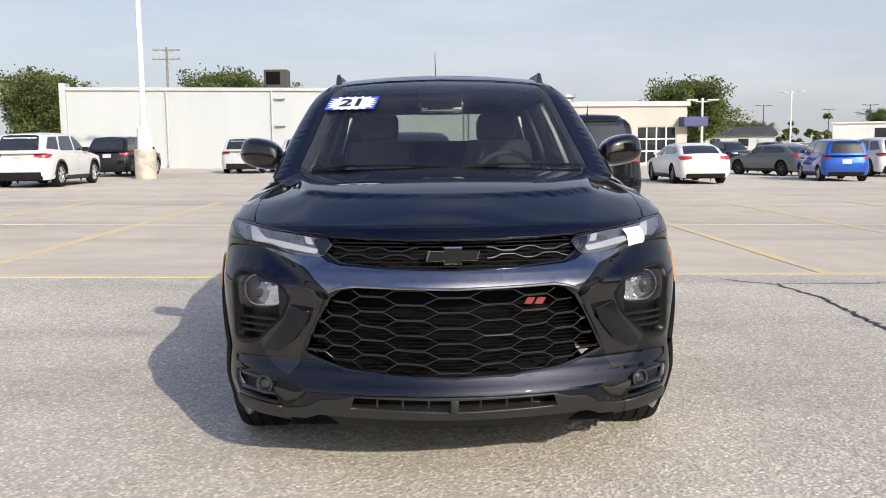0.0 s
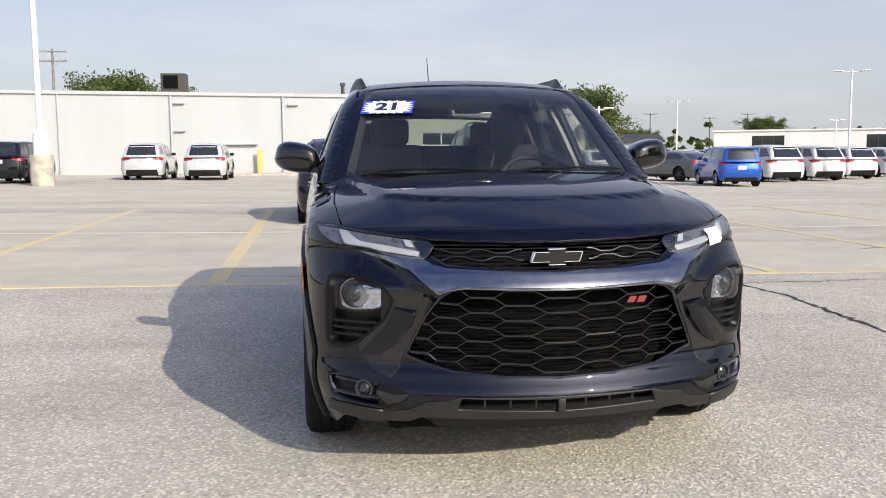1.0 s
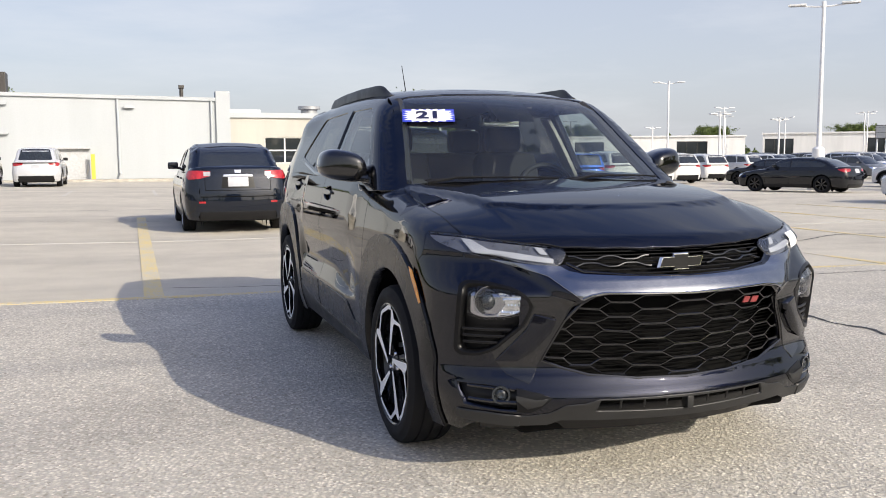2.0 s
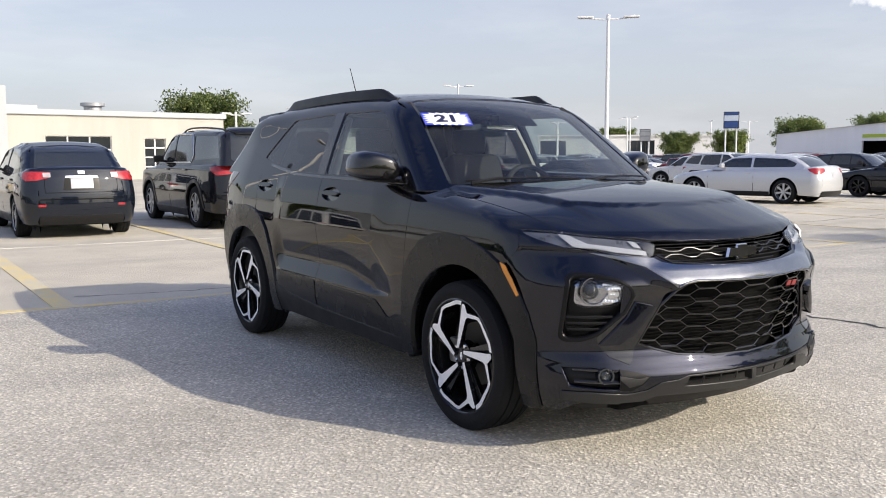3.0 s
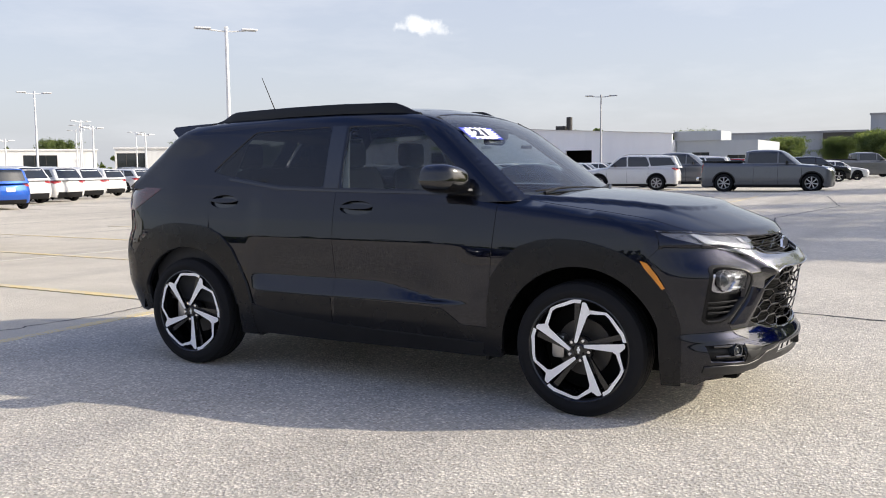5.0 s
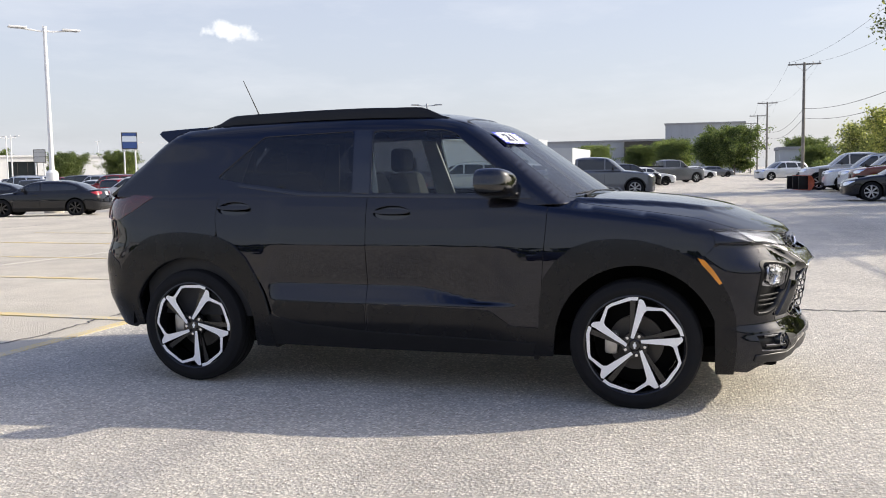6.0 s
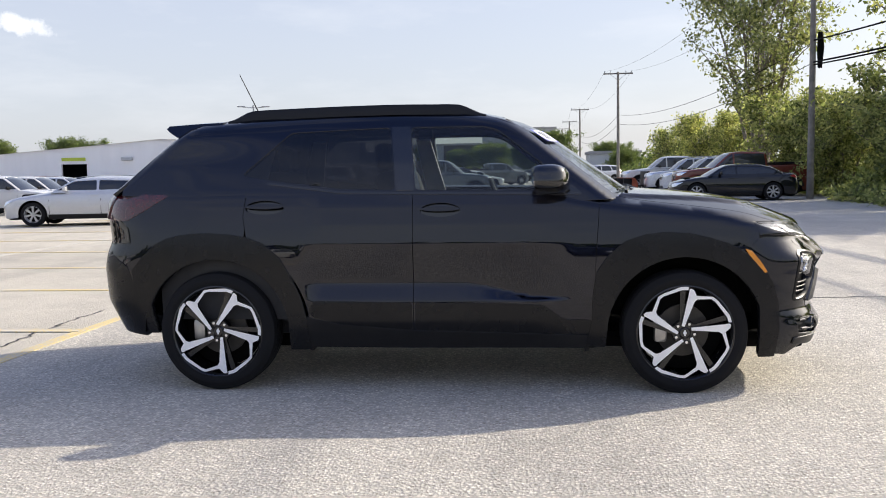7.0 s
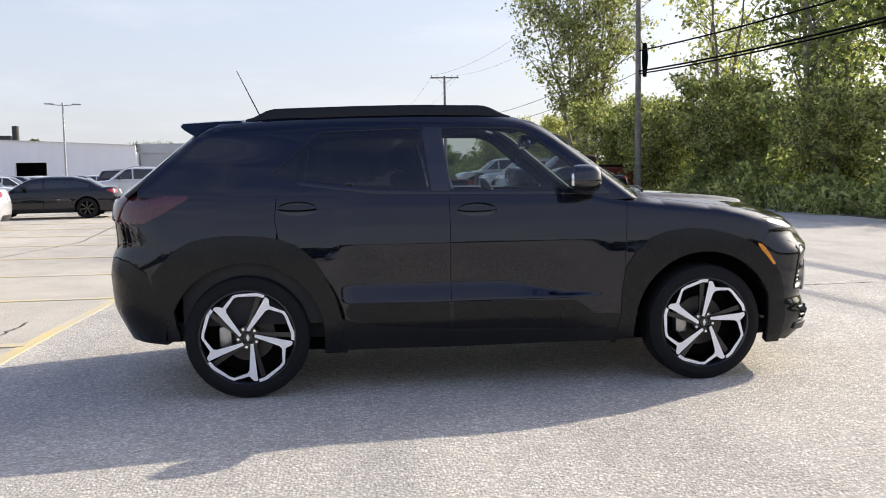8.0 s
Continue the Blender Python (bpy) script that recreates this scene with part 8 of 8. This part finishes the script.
for x, y in ((53.9, 135.8), (71.8, 137.5), (73.7, 156.1)):
    lamp_post(x, y, 7.6, POLE_DARK, 2, 0.0, 0, False, "dark bronze lamp post with flat lamp heads", 1.0)
for x, y in ((187.7, 31.5), (188.3, 22.5), (188.8, 13.8), (203.6, 5.3)):
    lamp_post(x, y, 7.0, POLE_GREY, 2, 0.0, 90, False, "", 1.1)


# ---- signs ----
def pylon(x, y, z0, z1, w, face, rz, label):
    top = thing("pylon_sign", label, "sign", on_ground(x, y, rz))
    for s in (-0.35, 0.35):
        tube_part("post", [(s * w, 0, -0.1), (s * w, 0, z0 + 0.1)], 0.09, POLE_WHITE, top, 8)
    box_part("sign_box", (-w / 2, -0.2, z0), (w / 2, 0.2, z1), POLE_DARK, top, 0.03)
    h = z1 - z0
    for a, b, mat in ((0.05, 0.42, face), (0.45, 0.78, SIGN_PALE if face is SIGN_BLUE else face), (0.80, 0.95, face)):
        box_part("sign_face", (-w * 0.45, -0.225, z0 + a * h), (w * 0.45, -0.2, z0 + b * h), mat, top)


pylon(82.8, 65.2, 4.75, 6.7, 1.75, SIGN_BLUE, -50, "blue pylon sign on two white posts")
pylon(72.0, 68.5, 3.2, 4.6, 1.2, POLE_GREY, -50, "small dark pylon sign with pale lines")


# ---- utility poles and wires ----
WOOD = plain("weathered_pole_wood", (0.205, 0.190, 0.170), 0.9, vary=0.3, scale=4, bumps=0.5)


def utility_pole(x, y, h, rz=0.0, double=False, drop=False):
    top = thing("utility_pole", "weathered wooden utility pole with a crossarm", "utility pole", on_ground(x, y, rz), "utility poles along the lot")
    tube_part("pole", [(0, 0, -0.2), (0, 0, h * 0.5), (0.02, 0, h)], [0.135, 0.115, 0.09], WOOD, top, 10)
    for z in ((h - 0.25, h - 1.0) if double else (h - 0.12,)):
        box_part("crossarm", (-1.15, -0.16, z - 0.055), (1.15, -0.05, z + 0.055), WOOD, top, 0.01)
        for s in (-1.05, -0.6, 0.6, 1.05):
            bm = bmesh.new()
            add_lathe(bm, [(z + 0.05, 0.015), (z + 0.12, 0.03), (z + 0.17, 0.045), (z + 0.21, 0.02), (z + 0.22, 0.0)], 8, "Z", at=(s, -0.1, 0))
            part("insulator", fix(bm), POLE_GREY, top)
        tube_part("brace", [(-0.6, -0.13, z - 0.05), (0, -0.13, z - 0.55)], 0.018, POLE_GREY, top, 5)
        tube_part("brace", [(0.6, -0.13, z - 0.05), (0, -0.13, z - 0.55)], 0.018, POLE_GREY, top, 5)
    if drop:
        bm = bmesh.new()
        for s, r in ((-0.22, 0.05), (-0.30, 0.04)):
            add_tube(bm, [(s, 0, h * 0.66), (s - 0.07, 0, h * 0.60), (s, 0.0, h * 0.52), (s + 0.03, 0, h * 0.58), (s, 0, h * 0.66)], r, 6)
        part("cable_coil", fix(bm), SEAM, top, "hanging black cable coil")


POLES = [(28.8, -9.9, 9.4), (66.0, -6.6, 8.9), (108.0, -6.2, 8.9), (136.0, -6.3, 8.9), (160.0, -6.2, 8.9), (186.0, -6.0, 8.9)]
for i, (x, y, h) in enumerate(POLES):
    utility_pole(x, y, h, 88, False, i == 0)
utility_pole(-21.5, 72.0, 9.5, 0, True)


def wire(a, b, sag, r=0.014):
    pts = [Vector(a).lerp(Vector(b), t) + Vector((0, 0, -4 * sag * t * (1 - t))) for t in np.linspace(0, 1, 24)]
    bm = bmesh.new()
    add_tube(bm, pts, r, 5)
    tagged(part("power_line", fix(bm), SEAM), "thin black overhead cable between poles", "cable", "overhead cables")


for (xa, ya, ha), (xb, yb, hb) in zip(POLES, POLES[1:]):
    for o in (-1.05, 1.05):
        wire((xa, ya + o, ha + 0.05), (xb, yb + o, hb + 0.05), 0.9, 0.006)
    for z in (0.62, 0.54):
        wire((xa, ya, ha * z), (xb, yb, hb * z), 0.8, 0.013)
for o in (-1.05, 1.05):
    wire((28.8, -9.9 + o, 9.45), (2.0, -13.0 + o, 9.6), 0.7)
for z, r in ((5.9, 0.03), (5.1, 0.035), (5.0, 0.03)):
    wire((28.8, -9.9, z), (2.0, -13.0, z + 0.25), 0.35, r)


# ---- trees ----
def leaf_material(name, dark, light, warm):
    mat, nt, bs, out = material(name)
    geo, info = nt.nodes.new("ShaderNodeNewGeometry"), nt.nodes.new("ShaderNodeObjectInfo")
    c = ramp(nt, geo.outputs["Random Per Island"], [(0.0, dark), (0.55, light), (1.0, warm)])
    tone = mix(nt, 0.5, c.outputs[0], ramp(nt, info.outputs["Random"], [(0, (0.75, 0.8, 0.75)), (1, (1.2, 1.15, 1.0))]).outputs[0], "MULTIPLY")
    nt.links.new(tone, bs.inputs["Base Color"])
    bs.inputs["Roughness"].default_value = 0.55
    through_light, mx = nt.nodes.new("ShaderNodeBsdfTranslucent"), nt.nodes.new("ShaderNodeMixShader")
    nt.links.new(mix(nt, 1.0, tone, (1.55, 1.65, 1.0), "MULTIPLY"), through_light.inputs["Color"])
    mx.inputs[0].default_value = 0.5
    nt.links.new(bs.outputs[0], mx.inputs[1])
    nt.links.new(through_light.outputs[0], mx.inputs[2])
    nt.links.new(mx.outputs[0], out.inputs["Surface"])
    return mat


LEAVES = leaf_material("green_leaves", (0.065, 0.092, 0.035), (0.25, 0.285, 0.11), (0.48, 0.48, 0.24))
LEAVES_WARM = leaf_material("yellowing_leaves", (0.072, 0.090, 0.036), (0.285, 0.305, 0.125), (0.54, 0.505, 0.25))
LEAVES_PALE = leaf_material("grey_green_leaves", (0.06, 0.075, 0.035), (0.21, 0.23, 0.11), (0.38, 0.375, 0.21))
LEAVES_DEEP = leaf_material("deep_green_leaves", (0.035, 0.055, 0.020), (0.115, 0.150, 0.052), (0.25, 0.28, 0.11))
BARK = plain("grey_brown_bark", (0.20, 0.17, 0.14), 0.95, vary=0.35, scale=6, bumps=0.6)


def leaf_cloud(centres, radii, per, size, rng):
    """Folded leaves scattered about clump centres: vertices and faces."""
    c = np.repeat(centres, per, axis=0)
    r = np.repeat(radii, per)[:, None]
    p = c + rng.normal(size=c.shape) * r * np.array((0.62, 0.62, 0.5))
    a = rng.normal(size=p.shape)
    a /= np.linalg.norm(a, axis=1, keepdims=True)
    b = np.cross(a, rng.normal(size=p.shape))
    b /= np.maximum(np.linalg.norm(b, axis=1, keepdims=True), 1e-6)
    n = np.cross(a, b)
    s = size * rng.uniform(0.55, 1.4, (len(p), 1))
    tip, base = p + a * s, p - a * s
    left, right = p + b * s * 0.55 + n * s * 0.22, p - b * s * 0.55 + n * s * 0.22
    v = np.stack([base, left, tip, right], 1).reshape(-1, 3)
    k = np.arange(len(p)) * 4
    f = np.concatenate([np.stack([k, k + 1, k + 2], 1), np.stack([k, k + 2, k + 3], 1)])
    return v, f


def tree(at, height, spread, stems, seed, per=10, size=0.08, leaves=None, bare=0.25, label="", twigs=6, fluff=0.30, limbs=3, fan=0.20, steep=(0.25, 0.8)):
    """Stems, limbs and twigs, with leaves loosely strewn along every twig."""
    rng, rnd = np.random.default_rng(seed), random.Random(seed)
    top = thing("tree", label or "leafy green tree at the edge of the lot", "tree", at, "trees round the lot")
    bm = bmesh.new()
    centres, radii = [], []
    for k in range(stems):
        a0 = 2 * math.pi * (k + rnd.uniform(-0.3, 0.3)) / stems
        d = Vector((math.cos(a0), math.sin(a0), 0)) * (fan * rnd.uniform(0.4, 1.2) if stems > 1 else 0.05)
        hs = height * rnd.uniform(0.74, 0.96)
        n = 10
        pts = [Vector((0, 0, -0.15)) + d]
        for i in range(1, n + 1):
            t = i / n
            pts.append(Vector((d.x * hs * t ** 1.2 + rnd.gauss(0, 0.07), d.y * hs * t ** 1.2 + rnd.gauss(0, 0.07), hs * t)) + d)
        r0 = 0.020 * height / (1.0 if stems == 1 else 1.9)
        rad = [max(0.016, r0 * (1 - 0.90 * i / n)) for i in range(n + 1)]
        add_tube(bm, pts, rad, 7)
        for i in range(1, n + 1):
            t = i / n
            if t < bare:
                continue
            for _ in range(limbs):
                a = rnd.uniform(0, 2 * math.pi)
                reach = spread * (1.0 if stems == 1 else 0.62) * (0.30 + 0.80 * math.sin(math.pi * min(1, max(0.06, (t - bare) / (1.04 - bare))) ** 0.8)) * rnd.uniform(0.55, 1.1)
                start = pts[i].lerp(pts[i - 1], rnd.random())
                tip = start + Vector((math.cos(a) * reach, math.sin(a) * reach, reach * rnd.uniform(*steep)))
                bend = start.lerp(tip, 0.5) + Vector((rnd.gauss(0, 0.12), rnd.gauss(0, 0.12), 0.10 * reach))
                add_tube(bm, [start, bend, tip], [rad[i] * 0.5 + 0.006, rad[i] * 0.3 + 0.005, 0.006], 5)
                for _ in range(twigs):
                    q = rnd.uniform(0.25, 1.0)
                    p = start.lerp(bend, q * 2) if q < 0.5 else bend.lerp(tip, q * 2 - 1)
                    e = Vector((rnd.gauss(0, 1), rnd.gauss(0, 1), rnd.gauss(0.35, 0.7))).normalized() * (0.25 + 0.32 * reach * rnd.uniform(0.5, 1.2))
                    add_tube(bm, [p, p + e], [0.008, 0.003], 3, cap=False)
                    for w in (0.35, 0.6, 0.85, 1.0, 1.15):
                        centres.append(p + e * w)
                        radii.append(fluff * rnd.uniform(0.6, 1.25))
    part("trunk", fix(bm), BARK, top)
    v, f = leaf_cloud(np.array([tuple(c) for c in centres]), np.array(radii), per, size, rng)
    mesh_object("crown", v, f, leaves or LEAVES, top, smooth=False)
    return top


big = tree(on_ground(43.0, -11.8, 0), 13.2, 5.6, 7, 11, 6, 0.11, LEAVES_PALE, 0.36, "tall slender multi-stemmed tree with thin grey-green leaves", twigs=5, fluff=0.42, limbs=2, fan=0.26, steep=(0.5, 1.3))
oak = tree(on_ground(22.0, -13.5, 0), 11.0, 3.6, 2, 12, 3, 0.11, LEAVES, 0.16, "broad green tree among bushes beside the lot", twigs=6, fluff=0.40, limbs=2, fan=0.12)
thin = tree(on_ground(21.0, -17.5, 0), 12.5, 3.0, 3, 13, 3, 0.105, LEAVES_WARM, 0.25, "tall thin tree with yellowing leaves", twigs=5, fluff=0.36, limbs=2, fan=0.12, steep=(0.4, 1.1))
low = tree(on_ground(26.5, -12.6, 0), 4.6, 2.5, 4, 14, 6, 0.09, LEAVES_WARM, 0.10, "low spreading tree with yellow-green leaves", twigs=5, fluff=0.34, limbs=2, fan=0.3)
round_tree = tree(on_ground(29.0, 92.0, 0), 9.4, 4.5, 1, 15, 16, 0.145, LEAVES_DEEP, 0.14, "large round leafy tree behind the service building", twigs=12, fluff=0.62, limbs=6)
shade_tree = tree(on_ground(20.7, -18.3, 0), 14.5, 4.6, 2, 19, 9, 0.16, LEAVES, 0.30, "tall dense green tree that shades the lot", twigs=7, fluff=0.55, limbs=4, fan=0.14)
for src, x, y, rz, k, n in ((thin, 27.5, -17.0, 70, 1.05, "slender tree in the wood beside the lot"), (thin, 31.0, -14.5, 140, 0.95, "slender tree with yellowing leaves in the wood"), (low, 33.5, -12.4, 30, 0.95, "low yellow-green tree behind parked vehicles"), (oak, 36.0, -17.5, 200, 0.85, "green tree in the wood beside the lot"),
                            (low, 37.5, -11.6, 100, 1.0, "low yellow-green tree behind parked vehicles"), (low, 18.5, -12.2, 180, 0.75, "low spreading tree with yellow-green leaves"),
                            (low, 47.5, -11.6, 40, 0.95, "low yellow-green tree behind parked vehicles"), (low, 53.0, -10.8, 140, 1.0, "low green tree along the drive"), (low, 60.0, -10.0, 240, 0.9, "low green tree along the drive"), (low, 15.2, -12.6, 75, 0.7, "low spreading tree with yellow-green leaves"), 
                            (low, 30.3, -11.6, 260, 0.8, "low yellow-green tree behind parked vehicles"), (low, 23.8, -12.4, 320, 0.78, "low spreading tree with yellow-green leaves"), (oak, 25.2, -15.8, 120, 0.95, "green tree in the wood beside the lot"), (oak, 29.5, -19.5, 300, 1.05, "green tree in the wood beside the lot")):
    t = copy_thing(src, on_ground(x, y, rz) @ Matrix.Scale(k, 4))
    t["label"] = n
for x, y, k in ((-31.0, 70.0, 0.86), (-26.0, 70.0, 0.64), (-17.2, 76.0, 0.92), (-14.6, 77.5, 0.80), (93.0, 172.0, 0.95), (119.0, 161.0, 0.9), (60, 165, 0.7), (66, 170, 0.66), (141, 143, 0.9), (104, 92, 0.62), (110, 87, 0.65), (98, 66, 0.75), (106, 60, 0.8), (112, 26, 0.68), (120, 34, 0.62), (143, 19, 0.62), (146, 12, 0.6), (144, 6, 0.68), (135, -3, 0.88), (139, 0, 0.8), (150, -14, 0.7), (112, -12, 0.45), (165, 22, 0.7), (170, 8, 0.8), (48, 142, 0.55), (126, 165, 0.7), (150, 132, 0.6)):
    t = copy_thing(round_tree, on_ground(x, y, 37 * (x + y) % 360) @ Matrix.Scale(k, 4))
    t["label"] = "round green tree in the distance behind the lot"


def undergrowth(name, boxes, count, per, size, mat, label, seed):
    rng = np.random.default_rng(seed)
    cs, rs = [], []
    for x0, y0, x1, y1, h in boxes:
        n = int(count * abs(x1 - x0))
        x = rng.uniform(x0, x1, n)
        k = rng.uniform(0, 1, n)
        y = y0 + (y1 - y0) * k + 0.35 * np.sin(x * 1.3) + 0.25 * np.sin(x * 3.1)
        hh = h * (0.45 + 0.75 * k) * (0.75 + 0.35 * np.sin(x * 0.9 + 1.0) * np.sin(x * 0.37))
        z = hh * rng.uniform(0.05, 1.0, n)
        cs.append(np.stack([x, y, z], -1))
        rs.append(rng.uniform(0.18, 0.5, n))
    v, f = leaf_cloud(np.concatenate(cs), np.concatenate(rs), per, size, rng)
    v[:, 2] = np.maximum(v[:, 2], 0.01)
    tagged(mesh_object(name, v, f, mat, smooth=False), label, "bushes", kind="stuff")


undergrowth("bushes", [(4, -10.4, 27.5, -13.8, 2.0), (27.5, -11.8, 66, -14.5, 2.4)], 16, 32, 0.105, LEAVES, "dense green bushes and weeds along the lot's edge", 21)
undergrowth("weeds", [(4, -9.9, 27.5, -11.2, 0.9), (27.5, -11.4, 66, -12.4, 1.6)], 10, 28, 0.08, LEAVES_WARM, "yellow-green weeds along the asphalt's edge", 22)
undergrowth("far_bushes", [(-10, -13.0, 4, -18, 3.0), (66, -11.0, 125, -15.0, 3.4)], 7, 60, 0.12, LEAVES_DEEP, "green bushes along the far drive", 23)
undergrowth("far_woods", [(22, -20, 75, -28, 4.0)], 7, 44, 0.17, LEAVES, "green wood behind the bushes", 24)
undergrowth("horizon_woods", [(120, 40, 330, 55, 7.0), (60, 150, 200, 175, 5.5), (170, -30, 330, -45, 8.0), (-120, 95, -22, 110, 5.0)], 2.0, 60, 0.45, LEAVES_DEEP, "low woods on the horizon", 25)
# Tree lines added behind the camera's way, as a dark horizon for the lacquer to mirror.
undergrowth("tree_line", [(-95, -80, -70, 110, 6.5)], 14, 70, 0.45, LEAVES_DEEP, "low line of trees added out of view for the paint's reflections", 26)
undergrowth("near_tree_line", [(-50, -60, -42, 15, 4.2), (-50, 90, -42, 15, 4.2)], 45, 70, 0.40, LEAVES_DEEP, "tall line of trees behind the parked cars", 28)
undergrowth("rear_tree_line", [(-80, -60, 10, -80, 7.0)], 4, 70, 0.45, LEAVES_DEEP, "low line of trees added out of view for the paint's reflections", 27)
# soil under the bushes
soil = plain("leaf_litter_soil", (0.10, 0.085, 0.05), 1.0, vary=0.4, scale=3, bumps=0.6)
tagged(mesh_object("verge", [(-30, -10.2, 0.012), (27.5, -10.2, 0.012), (27.6, -12.0, 0.012), (140, -11.4, 0.012), (140, -60, 0.012), (-30, -60, 0.012), (-30, -10.2, -0.02), (27.5, -10.2, -0.02), (27.6, -12.0, -0.02), (140, -11.4, -0.02)], [(0, 5, 4, 3, 2, 1), (6, 0, 1, 7), (7, 1, 2, 8), (8, 2, 3, 9)], soil, smooth=False), "bare soil verge under the bushes", "soil", kind="structure")
